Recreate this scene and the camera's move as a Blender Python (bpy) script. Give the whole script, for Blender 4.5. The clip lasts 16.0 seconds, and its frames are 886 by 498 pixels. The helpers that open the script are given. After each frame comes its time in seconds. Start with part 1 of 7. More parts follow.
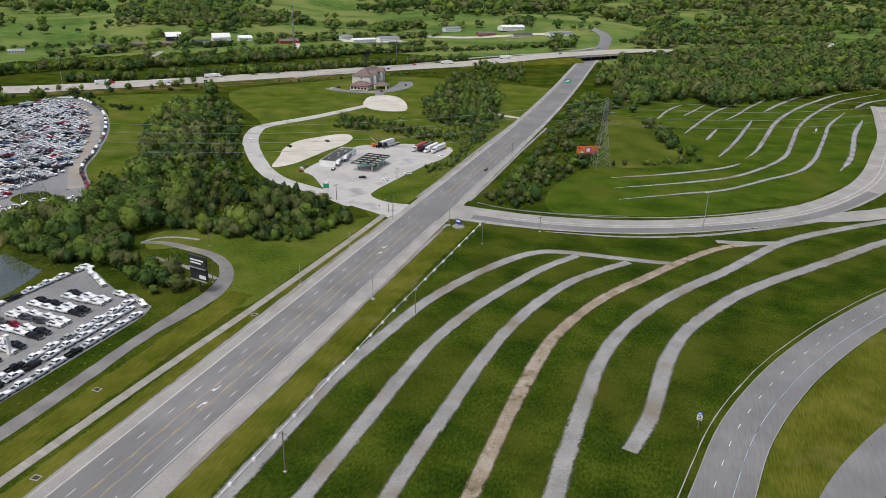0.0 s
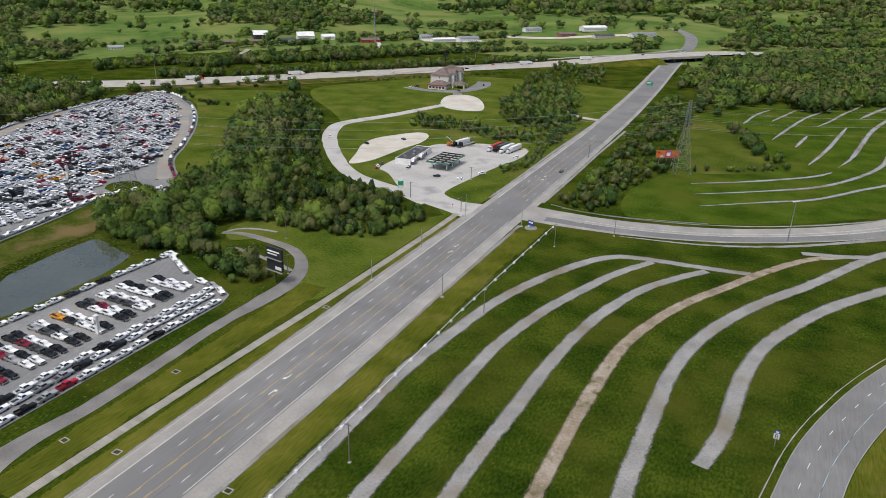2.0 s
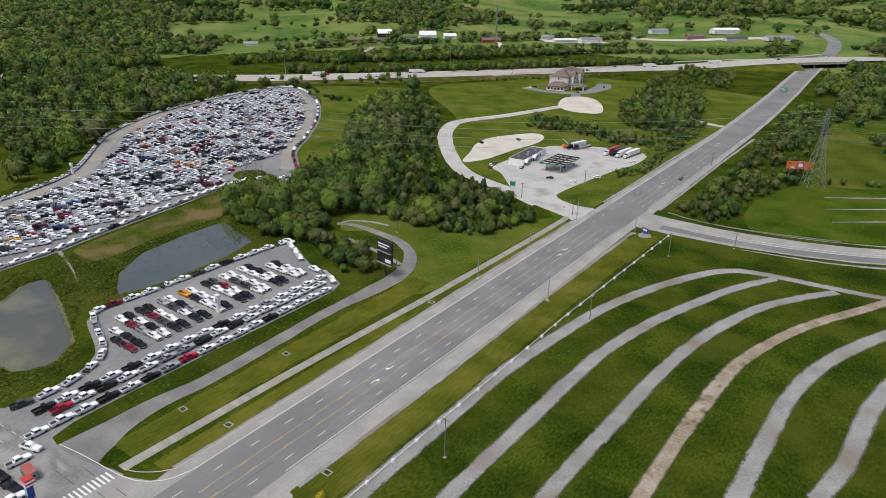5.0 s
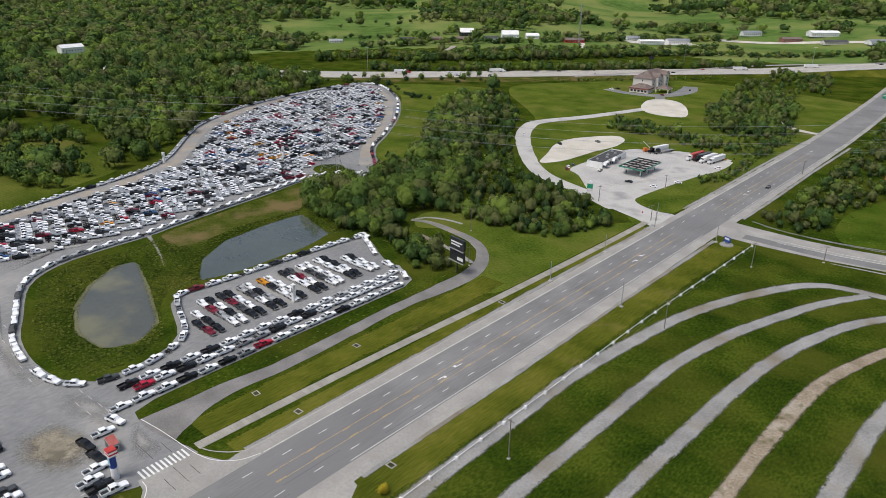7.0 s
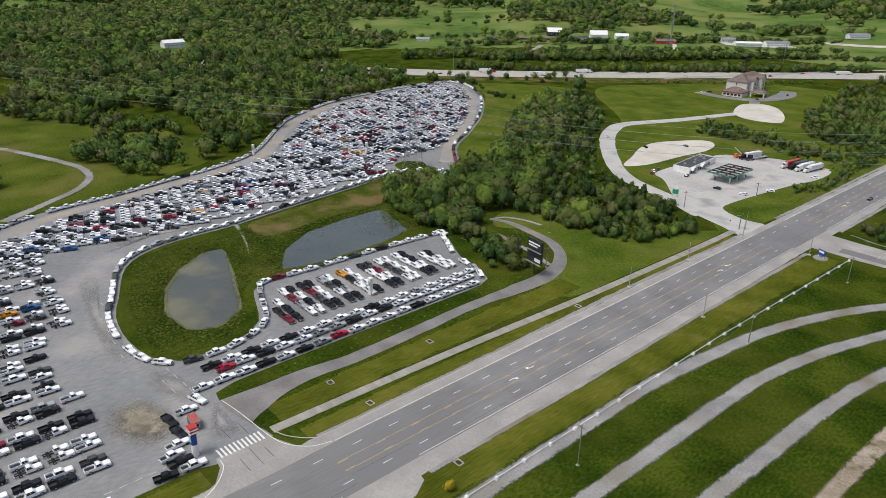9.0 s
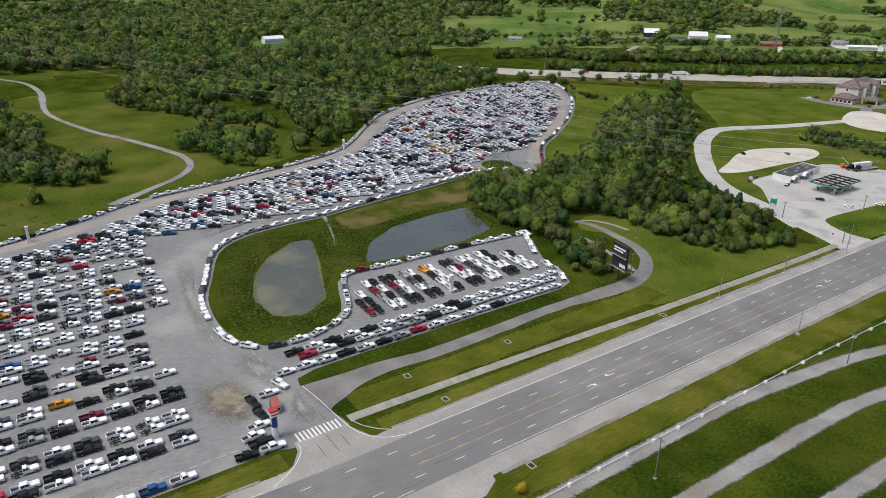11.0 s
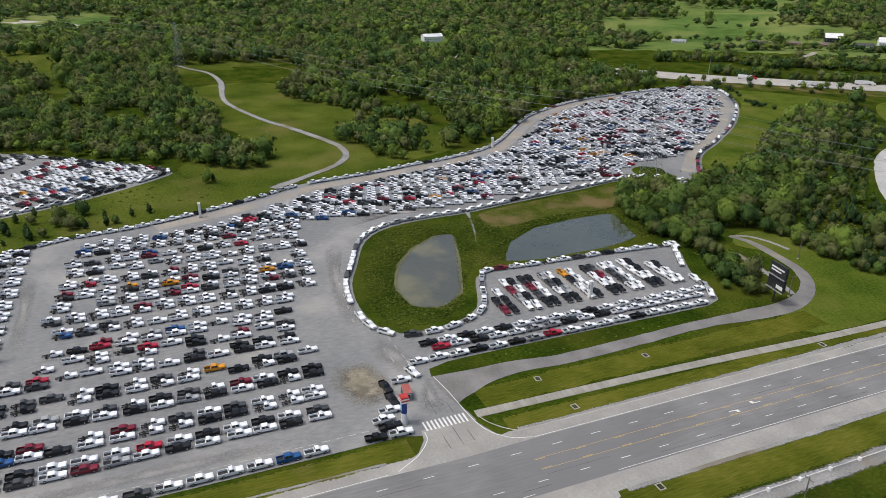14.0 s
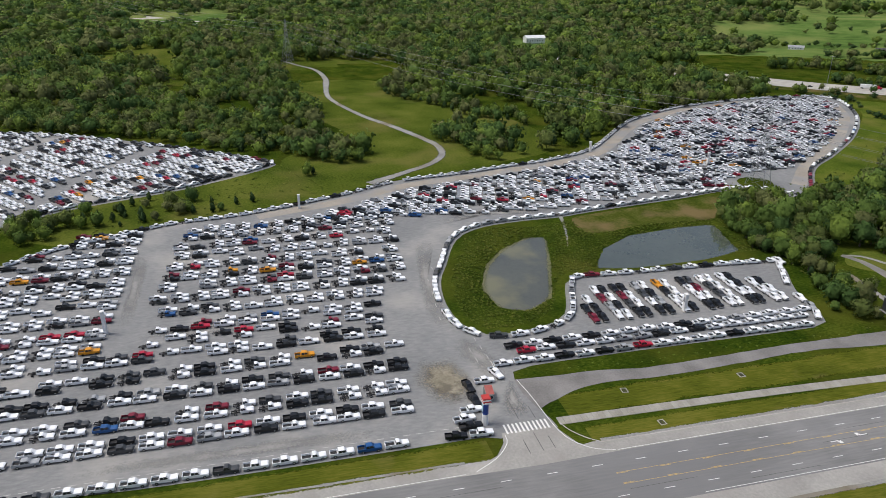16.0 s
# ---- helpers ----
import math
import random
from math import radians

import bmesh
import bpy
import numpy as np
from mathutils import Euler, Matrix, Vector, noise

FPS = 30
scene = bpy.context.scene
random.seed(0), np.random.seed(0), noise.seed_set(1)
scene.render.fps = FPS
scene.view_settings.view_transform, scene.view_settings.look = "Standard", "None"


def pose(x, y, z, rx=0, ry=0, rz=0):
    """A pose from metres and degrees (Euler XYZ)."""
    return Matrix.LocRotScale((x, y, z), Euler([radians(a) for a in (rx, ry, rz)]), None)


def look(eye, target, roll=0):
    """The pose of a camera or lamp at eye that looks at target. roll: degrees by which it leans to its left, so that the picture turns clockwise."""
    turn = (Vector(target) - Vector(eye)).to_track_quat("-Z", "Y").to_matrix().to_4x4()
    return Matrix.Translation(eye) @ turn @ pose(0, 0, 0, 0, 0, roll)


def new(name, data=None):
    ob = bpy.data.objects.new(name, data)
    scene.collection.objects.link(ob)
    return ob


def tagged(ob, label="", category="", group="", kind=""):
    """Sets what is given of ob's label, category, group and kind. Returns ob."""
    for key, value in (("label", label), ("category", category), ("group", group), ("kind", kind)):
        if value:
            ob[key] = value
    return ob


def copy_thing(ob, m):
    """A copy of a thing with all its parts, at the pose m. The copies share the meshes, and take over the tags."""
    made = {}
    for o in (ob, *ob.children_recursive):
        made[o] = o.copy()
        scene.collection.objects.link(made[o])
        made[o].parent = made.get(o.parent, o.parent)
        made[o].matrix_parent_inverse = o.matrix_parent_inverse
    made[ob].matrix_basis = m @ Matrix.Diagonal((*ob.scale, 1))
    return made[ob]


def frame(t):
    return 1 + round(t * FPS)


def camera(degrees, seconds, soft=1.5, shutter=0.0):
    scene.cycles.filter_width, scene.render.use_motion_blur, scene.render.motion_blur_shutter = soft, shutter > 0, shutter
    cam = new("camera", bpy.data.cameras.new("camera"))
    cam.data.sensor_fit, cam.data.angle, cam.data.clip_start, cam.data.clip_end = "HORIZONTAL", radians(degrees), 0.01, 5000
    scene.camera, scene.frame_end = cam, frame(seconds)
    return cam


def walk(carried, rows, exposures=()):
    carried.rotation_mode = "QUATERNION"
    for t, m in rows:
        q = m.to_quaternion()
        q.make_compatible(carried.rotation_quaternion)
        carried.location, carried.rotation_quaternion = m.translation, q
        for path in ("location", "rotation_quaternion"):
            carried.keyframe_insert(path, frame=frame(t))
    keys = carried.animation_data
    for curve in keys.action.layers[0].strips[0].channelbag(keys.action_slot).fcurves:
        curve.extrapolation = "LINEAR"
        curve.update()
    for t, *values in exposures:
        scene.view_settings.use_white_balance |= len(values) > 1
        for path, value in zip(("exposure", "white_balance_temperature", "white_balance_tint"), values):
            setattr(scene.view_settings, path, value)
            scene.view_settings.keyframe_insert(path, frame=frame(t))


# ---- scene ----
cam = camera(64.26, 16.0, soft=0.8)
PATH = [
    (0, -0.115, -0.929, 123.168, 19.159, -22.2, 1.458),
    (0.5, -0.06, -0.847, 123.1, 20.614, -22.243, 1.402),
    (1, -0.009, -0.767, 123.033, 22.138, -22.266, 1.334),
    (1.5, 0.038, -0.69, 122.965, 23.787, -22.292, 1.327),
    (2, 0.08, -0.615, 122.897, 25.452, -22.329, 1.287),
    (2.5, 0.118, -0.542, 122.828, 27.061, -22.344, 1.299),
    (3, 0.152, -0.472, 122.76, 28.623, -22.379, 1.256),
    (3.5, 0.181, -0.403, 122.69, 30.216, -22.4, 1.214),
    (4, 0.206, -0.337, 122.621, 31.812, -22.426, 1.123),
    (6.5, 0.265, -0.041, 122.27, 39.755, -22.598, 1.04),
    (7, 0.264, 0.012, 122.199, 41.393, -22.64, 1.026),
    (7.5, 0.258, 0.063, 122.127, 43.063, -22.666, 0.964),
    (8, 0.248, 0.111, 122.055, 44.684, -22.715, 0.981),
    (8.5, 0.234, 0.157, 121.983, 46.433, -22.76, 0.941),
    (11, 0.098, 0.353, 121.618, 55.451, -22.964, 0.775),
    (11.5, 0.057, 0.385, 121.545, 57.462, -23.002, 0.705),
    (12, 0.013, 0.416, 121.47, 59.517, -23.047, 0.697),
    (12.5, -0.036, 0.444, 121.396, 61.583, -23.068, 0.618),
    (13, -0.09, 0.47, 121.321, 63.64, -23.085, 0.58),
    (13.5, -0.147, 0.493, 121.246, 65.724, -23.089, 0.501),
    (14, -0.21, 0.515, 121.171, 67.778, -23.094, 0.485),
    (14.5, -0.276, 0.534, 121.095, 69.837, -23.097, 0.439),
    (15, -0.347, 0.551, 121.019, 71.902, -23.078, 0.458),
    (15.5, -0.422, 0.565, 120.943, 73.943, -23.081, 0.545),
    (16, -0.501, 0.578, 120.866, 75.733, -23.083, 0.54),
]
walk(cam, [(t, pose(x, y, z, 0, 0, yaw) @ pose(0, 0, 0, 90 + pitch, 0, 0) @ pose(0, 0, 0, 0, 0, roll)) for t, x, y, z, yaw, pitch, roll in PATH], exposures=[(0.0, -0.07, 6320, 8.5)])

# ---- world and sun: high thin overcast ----
SUN_ELEV, SUN_AZ = 64.0, 196.0
world = bpy.data.worlds.new("sky")
scene.world = world
world.use_nodes = True
wn, wl = world.node_tree.nodes, world.node_tree.links
wn.clear()
w_sky = wn.new("ShaderNodeTexSky")
w_sky.sky_type = "NISHITA"
w_sky.sun_disc = False
w_sky.sun_elevation = radians(SUN_ELEV)
w_sky.sun_rotation = radians(SUN_AZ)
w_sky.air_density, w_sky.dust_density, w_sky.ozone_density = 1.0, 6.0, 1.0
w_bg = wn.new("ShaderNodeBackground")
w_bg.inputs["Strength"].default_value = 0.15
w_out = wn.new("ShaderNodeOutputWorld")
wl.new(w_sky.outputs["Color"], w_bg.inputs["Color"])
wl.new(w_bg.outputs["Background"], w_out.inputs["Surface"])
sun_data = bpy.data.lights.new("sun", "SUN")
sun_data.energy, sun_data.angle, sun_data.color = 1.5, radians(16), (1.0, 0.985, 0.95)
sun = new("sun", sun_data)
sun.matrix_world = look((0, 0, 0), (-math.sin(radians(SUN_AZ)) * math.cos(radians(SUN_ELEV)), -math.cos(radians(SUN_AZ)) * math.cos(radians(SUN_ELEV)), -math.sin(radians(SUN_ELEV))))


# ---- materials ----
def material(name, stops, scale=0.2, fine=3.0, rough=0.8, bump=0.0, metal=0.0, spec=0.3, island=0.0, obj=0.0, mixin=None, mix_scale=0.05, mix_at=(0.5, 0.65), frayed=None, leafy=0.0, drawn=None, grain=0.9, soft_edge=0.02):
    """A ramp of base colours over two scales of noise in world metres; mixin: a second colour in patches."""
    m = bpy.data.materials.new(name)
    m.use_nodes = True
    n, l = m.node_tree.nodes, m.node_tree.links
    b = n["Principled BSDF"]
    b.inputs["Roughness"].default_value, b.inputs["Metallic"].default_value = rough, metal
    b.inputs["Specular IOR Level"].default_value = spec
    geo = n.new("ShaderNodeNewGeometry")
    big, small = n.new("ShaderNodeTexNoise"), n.new("ShaderNodeTexNoise")
    big.inputs["Scale"].default_value, small.inputs["Scale"].default_value = scale, fine
    big.inputs["Detail"].default_value, small.inputs["Detail"].default_value = 6, 7
    small.inputs["Roughness"].default_value = 0.65
    for t in (big, small):
        l.new(geo.outputs["Position"], t.inputs["Vector"])
    if drawn:  # grain drawn out along one direction, as mowing and tyres leave it
        mp = n.new("ShaderNodeMapping")
        mp.inputs["Scale"].default_value = drawn
        l.new(geo.outputs["Position"], mp.inputs["Vector"])
        l.new(mp.outputs["Vector"], small.inputs["Vector"])
    mix = n.new("ShaderNodeMath")
    mix.operation = "MULTIPLY_ADD"
    l.new(small.outputs["Fac"], mix.inputs[0])
    mix.inputs[1].default_value = grain
    half = n.new("ShaderNodeMath")
    half.operation = "MULTIPLY_ADD"
    l.new(big.outputs["Fac"], half.inputs[0])
    half.inputs[1].default_value, half.inputs[2].default_value = 1.2, -0.1 - 0.5 * grain
    l.new(half.outputs[0], mix.inputs[2])
    last = mix
    for amount, socket in ((island, geo.outputs["Random Per Island"]), (obj, None)):
        if amount:
            if socket is None:
                socket = n.new("ShaderNodeObjectInfo").outputs["Random"]
            add = n.new("ShaderNodeMath")
            add.operation = "MULTIPLY_ADD"
            l.new(socket, add.inputs[0])
            add.inputs[1].default_value = amount
            shift = n.new("ShaderNodeMath")
            shift.operation = "SUBTRACT"
            l.new(last.outputs[0], shift.inputs[0])
            shift.inputs[1].default_value = amount / 2
            l.new(shift.outputs[0], add.inputs[2])
            last = add
    ramp = n.new("ShaderNodeValToRGB")
    while len(ramp.color_ramp.elements) < len(stops):
        ramp.color_ramp.elements.new(0.5)
    for k, c in enumerate(stops):
        ramp.color_ramp.elements[k].position = 0.2 + 0.6 * k / max(1, len(stops) - 1)
        ramp.color_ramp.elements[k].color = (*c, 1)
    l.new(last.outputs[0], ramp.inputs["Fac"])
    colour = ramp.outputs["Color"]
    if mixin:
        patch = n.new("ShaderNodeTexNoise")
        patch.inputs["Scale"].default_value, patch.inputs["Detail"].default_value = mix_scale, 6
        l.new(geo.outputs["Position"], patch.inputs["Vector"])
        pr = n.new("ShaderNodeValToRGB")
        pr.color_ramp.elements[0].position, pr.color_ramp.elements[1].position = mix_at
        l.new(patch.outputs["Fac"], pr.inputs["Fac"])
        mc = n.new("ShaderNodeMix")
        mc.data_type = "RGBA"
        l.new(pr.outputs["Color"], mc.inputs["Factor"])
        l.new(colour, mc.inputs["A"])
        mc.inputs["B"].default_value = (*mixin, 1)
        colour = mc.outputs["Result"]
    l.new(colour, b.inputs["Base Color"])
    if frayed:  # ragged sides and holes where the ground below shows; UV x runs from the middle (0) to the edge (1)
        uv = n.new("ShaderNodeUVMap")
        split = n.new("ShaderNodeSeparateXYZ")
        l.new(uv.outputs["UV"], split.inputs["Vector"])
        total = split.outputs["X"]
        for bit_scale, weight, rough_bits in ((1.4, 1.1, 0.75), (0.2, 0.5, 0.6)):
            bits = n.new("ShaderNodeTexNoise")
            bits.inputs["Scale"].default_value, bits.inputs["Detail"].default_value, bits.inputs["Roughness"].default_value = bit_scale, 6, rough_bits
            l.new(geo.outputs["Position"], bits.inputs["Vector"])
            add = n.new("ShaderNodeMath")
            add.operation = "MULTIPLY_ADD"
            l.new(bits.outputs["Fac"], add.inputs[0])
            add.inputs[1].default_value = weight
            l.new(total, add.inputs[2])
            total = add.outputs[0]
        halve = n.new("ShaderNodeMath")
        halve.operation = "MULTIPLY"
        halve.inputs[1].default_value = 0.5
        l.new(total, halve.inputs[0])
        edge = n.new("ShaderNodeValToRGB")
        edge.color_ramp.elements[0].position, edge.color_ramp.elements[1].position = frayed - soft_edge, frayed + soft_edge
        l.new(halve.outputs[0], edge.inputs["Fac"])
        clear, mx = n.new("ShaderNodeBsdfTransparent"), n.new("ShaderNodeMixShader")
        l.new(edge.outputs["Color"], mx.inputs["Fac"])
        l.new(b.outputs["BSDF"], mx.inputs[1])
        l.new(clear.outputs["BSDF"], mx.inputs[2])
        l.new(mx.outputs["Shader"], n["Material Output"].inputs["Surface"])
    if leafy:  # light that passes through the leaves
        tl, mx = n.new("ShaderNodeBsdfTranslucent"), n.new("ShaderNodeMixShader")
        l.new(colour, tl.inputs["Color"])
        mx.inputs["Fac"].default_value = leafy
        l.new(b.outputs["BSDF"], mx.inputs[1])
        l.new(tl.outputs["BSDF"], mx.inputs[2])
        l.new(mx.outputs["Shader"], n["Material Output"].inputs["Surface"])
    if bump:
        bp = n.new("ShaderNodeBump")
        bp.inputs["Strength"].default_value, bp.inputs["Distance"].default_value = 0.6, bump
        l.new(small.outputs["Fac"], bp.inputs["Height"])
        l.new(bp.outputs["Normal"], b.inputs["Normal"])
    return m


M = {}
M["grass"] = material("grass", [(0.012, 0.025, 0.003), (0.030, 0.050, 0.005), (0.063, 0.083, 0.010)], 0.06, 1.3, 0.95, 0.3, spec=0.0, mixin=(0.068, 0.074, 0.011), mix_scale=0.035, mix_at=(0.46, 0.76), drawn=(1, 0.5, 1), grain=1.5)
M["lawn"] = material("sunny_meadow_grass", [(0.036, 0.062, 0.008), (0.070, 0.099, 0.013), (0.112, 0.132, 0.022)], 0.05, 0.9, 0.95, 0.2, spec=0.0, grain=1.3, mixin=(0.128, 0.128, 0.030), mix_scale=0.03, mix_at=(0.5, 0.78))
M["field"] = material("bright_mown_grass", [(0.026, 0.048, 0.005), (0.046, 0.078, 0.008), (0.080, 0.106, 0.014)], 0.05, 0.9, 0.95, 0.2, spec=0.0, grain=1.2, mixin=(0.088, 0.098, 0.016), mix_scale=0.03, mix_at=(0.5, 0.78))
M["hay"] = material("olive_meadow_grass", [(0.030, 0.050, 0.007), (0.064, 0.086, 0.012), (0.105, 0.120, 0.022)], 0.03, 0.8, 0.95, 0.2, spec=0.0, grain=1.3, mixin=(0.130, 0.122, 0.034), mix_scale=0.02, mix_at=(0.52, 0.74))
M["verge"] = material("mown_verge_grass", [(0.042, 0.055, 0.007), (0.078, 0.089, 0.011), (0.126, 0.124, 0.022)], 0.06, 1.0, 0.95, 0.12, spec=0.0, mixin=(0.140, 0.122, 0.040), mix_scale=0.07, mix_at=(0.58, 0.8), frayed=0.88, grain=1.2, drawn=(2.2, 0.2, 1))
M["bank"] = material("rough_bank_grass", [(0.026, 0.042, 0.006), (0.058, 0.072, 0.012), (0.12, 0.10, 0.036)], 0.09, 0.8, 0.95, 0.2, spec=0.0, mixin=(0.145, 0.11, 0.05), mix_scale=0.05, mix_at=(0.48, 0.66))
M["asphalt"] = material("road_asphalt", [(0.138, 0.137, 0.135), (0.180, 0.179, 0.176), (0.230, 0.228, 0.223)], 0.05, 1.6, 0.85, 0.01, drawn=(1, 0.08, 1), mixin=(0.162, 0.162, 0.162), mix_scale=0.02, mix_at=(0.45, 0.7))
M["shoulder"] = material("pale_shoulder", [(0.235, 0.228, 0.212), (0.300, 0.290, 0.268), (0.370, 0.356, 0.328)], 0.08, 1.2, 0.9, 0.02, mixin=(0.27, 0.255, 0.235), mix_scale=0.1, mix_at=(0.5, 0.75))
M["lot"] = material("lot_asphalt", [(0.160, 0.164, 0.166), (0.208, 0.210, 0.208), (0.265, 0.262, 0.254)], 0.03, 0.9, 0.85, 0.01, mixin=(0.33, 0.315, 0.285), mix_scale=0.03, mix_at=(0.56, 0.80), drawn=(1, 0.35, 1), grain=1.2)
M["lane"] = material("dusty_gravel_lane", [(0.235, 0.21, 0.175), (0.295, 0.265, 0.22), (0.355, 0.325, 0.275)], 0.06, 1.0, 0.95, 0.02, mixin=(0.25, 0.245, 0.235), mix_scale=0.05, mix_at=(0.45, 0.6))
M["faded_gravel"] = material("overgrown_gravel", [(0.19, 0.19, 0.18), (0.26, 0.265, 0.26), (0.33, 0.33, 0.325)], 0.10, 1.6, 0.95, 0.04, mixin=(0.16, 0.15, 0.09), mix_scale=0.06, mix_at=(0.5, 0.66), frayed=0.62, soft_edge=0.06)
M["scum"] = material("olive_pond_scum", [(0.070, 0.074, 0.030), (0.11, 0.112, 0.048), (0.15, 0.145, 0.075)], 0.2, 1.5, 0.5, 0.0, spec=0.2, frayed=0.72)
M["gravel"] = material("worn_gravel_strip", [(0.180, 0.177, 0.166), (0.250, 0.247, 0.234), (0.325, 0.320, 0.304)], 0.10, 1.6, 0.95, 0.04, mixin=(0.165, 0.142, 0.100), mix_scale=0.05, mix_at=(0.5, 0.68), frayed=0.77, soft_edge=0.06, grain=1.3)
# light green of far pastures, shifted paler and bluer to imitate distance haze
M["pasture"] = material("hazy_pasture", [(0.046, 0.088, 0.020), (0.092, 0.150, 0.036), (0.142, 0.188, 0.054)], 0.007, 0.05, 0.95, 0.5, spec=0.0, mixin=(0.165, 0.195, 0.060), mix_scale=0.006, mix_at=(0.46, 0.60))
M["old_asphalt"] = material("old_grey_asphalt", [(0.135, 0.128, 0.122), (0.182, 0.174, 0.166), (0.235, 0.226, 0.214)], 0.12, 1.6, 0.95, 0.03, mixin=(0.25, 0.215, 0.165), mix_scale=0.06, mix_at=(0.6, 0.76), frayed=1.0)
M["stain"] = material("khaki_dust_stain", [(0.17, 0.15, 0.11), (0.23, 0.205, 0.15), (0.30, 0.27, 0.21)], 0.15, 1.2, 0.95, 0.01, mixin=(0.13, 0.115, 0.085), mix_scale=0.16, mix_at=(0.5, 0.6), frayed=0.68, soft_edge=0.12)
M["dust"] = material("pale_dust", [(0.215, 0.213, 0.203), (0.255, 0.25, 0.238), (0.30, 0.292, 0.272)], 0.12, 1.2, 0.95, 0.0, frayed=0.60, soft_edge=0.16)
M["yellow_leaf"] = material("yellow_flowers", [(0.30, 0.24, 0.02), (0.45, 0.36, 0.03)], 0.5, 3.0, 0.8, 0, spec=0.05, island=0.4)
M["dirt"] = material("brown_dirt_track", [(0.17, 0.135, 0.09), (0.26, 0.215, 0.155), (0.37, 0.33, 0.27)], 0.12, 1.4, 0.95, 0.05, mixin=(0.12, 0.105, 0.05), mix_scale=0.2, mix_at=(0.56, 0.7), frayed=0.78, soft_edge=0.06, grain=1.3)
M["walk"] = material("worn_sidewalk_concrete", [(0.22, 0.205, 0.175), (0.28, 0.265, 0.23), (0.34, 0.325, 0.285)], 0.15, 2.0, 0.9, 0.01, obj=0.3)
M["wire"] = material("dull_wire", [(0.22, 0.22, 0.22), (0.30, 0.30, 0.30)], 0.5, 3.0, 0.7)
M["concrete"] = material("concrete", [(0.32, 0.30, 0.26), (0.40, 0.38, 0.34), (0.47, 0.45, 0.41)], 0.15, 2.0, 0.85, 0.01, obj=0.25)
M["pale_gravel"] = material("pale_limestone_gravel", [(0.40, 0.37, 0.31), (0.50, 0.47, 0.41), (0.58, 0.55, 0.49)], 0.07, 1.0, 0.95, 0.03)
M["yard"] = material("gas_station_yard", [(0.33, 0.32, 0.30), (0.42, 0.41, 0.39), (0.50, 0.48, 0.45)], 0.05, 0.8, 0.9, 0.01, mixin=(0.27, 0.265, 0.26), mix_scale=0.05, mix_at=(0.55, 0.7))
M["white_line"] = material("white_road_paint", [(0.62, 0.62, 0.60), (0.74, 0.74, 0.72)], 0.4, 3.0, 0.7)
M["yellow_line"] = material("yellow_road_paint", [(0.46, 0.31, 0.09), (0.56, 0.40, 0.15)], 0.3, 3.0, 0.7)
M["faint_line"] = material("faded_paint", [(0.42, 0.42, 0.39), (0.52, 0.51, 0.48)], 0.3, 3.0, 0.8)
M["tar"] = material("tar_seam", [(0.045, 0.045, 0.045), (0.07, 0.07, 0.07)], 0.3, 3.0, 0.7)
LEAVES = ["leaf_fresh", "leaf_mid", "leaf_deep", "leaf_olive", "leaf_bud"]
for key, (r, g, b) in zip(LEAVES, ((0.150, 0.215, 0.040), (0.108, 0.170, 0.038), (0.070, 0.125, 0.034), (0.124, 0.160, 0.044), (0.146, 0.166, 0.060))):
    M[key] = material(key + "_foliage", [(r * 0.6, g * 0.62, b * 0.65), (r, g, b), (r * 1.4, g * 1.35, b * 1.35)], 0.05, 0.5, 0.8, 0, spec=0.08, island=0.14, leafy=0.35)
M["dark_leaf"] = material("cedar_leaves", [(0.024, 0.050, 0.018), (0.048, 0.084, 0.028), (0.080, 0.120, 0.036)], 0.06, 0.35, 0.8, 0, spec=0.08, island=0.2, leafy=0.25)
M["weed"] = material("weeds", [(0.050, 0.076, 0.010), (0.092, 0.124, 0.018), (0.150, 0.160, 0.036)], 0.08, 0.5, 0.85, 0, spec=0.05, island=0.4, leafy=0.4)
M["bark"] = material("bark", [(0.07, 0.055, 0.04), (0.13, 0.11, 0.085)], 1.0, 6.0, 0.9, 0.01)
M["rubber"] = material("rubber", [(0.012, 0.012, 0.012), (0.03, 0.03, 0.03)], 2.0, 8.0, 0.8)
M["black"] = material("black_trim", [(0.015, 0.015, 0.016), (0.035, 0.035, 0.036)], 2.0, 8.0, 0.6)
M["chrome"] = material("bright_metal", [(0.45, 0.45, 0.46), (0.6, 0.6, 0.6)], 2.0, 8.0, 0.35, metal=0.8)
M["steel"] = material("galvanised_steel", [(0.28, 0.29, 0.30), (0.38, 0.39, 0.40)], 0.6, 5.0, 0.55, metal=0.6)
M["wood_pole"] = material("weathered_pole_wood", [(0.12, 0.10, 0.08), (0.20, 0.175, 0.145)], 0.8, 6.0, 0.9, 0.01)
M["white"] = material("white_paint", [(0.68, 0.68, 0.67), (0.80, 0.80, 0.79)], 0.3, 3.0, 0.5)
M["cream"] = material("cream_render", [(0.58, 0.54, 0.50), (0.68, 0.64, 0.60)], 0.2, 2.0, 0.85)
M["maroon"] = material("maroon_paint", [(0.17, 0.05, 0.045), (0.23, 0.075, 0.065)], 0.3, 3.0, 0.6)
M["roof"] = material("brown_shingles", [(0.10, 0.075, 0.065), (0.16, 0.125, 0.11), (0.20, 0.165, 0.15)], 0.3, 3.5, 0.9, 0.02)
M["dark_roof"] = material("dark_flat_roof", [(0.05, 0.05, 0.052), (0.09, 0.09, 0.092)], 0.2, 1.5, 0.9)
M["teal"] = material("teal_fascia", [(0.05, 0.20, 0.14), (0.07, 0.26, 0.19)], 0.4, 3.0, 0.5)
M["green_sign"] = material("green_sign_sheet", [(0.015, 0.22, 0.11), (0.02, 0.27, 0.14)], 0.4, 3.0, 0.5)
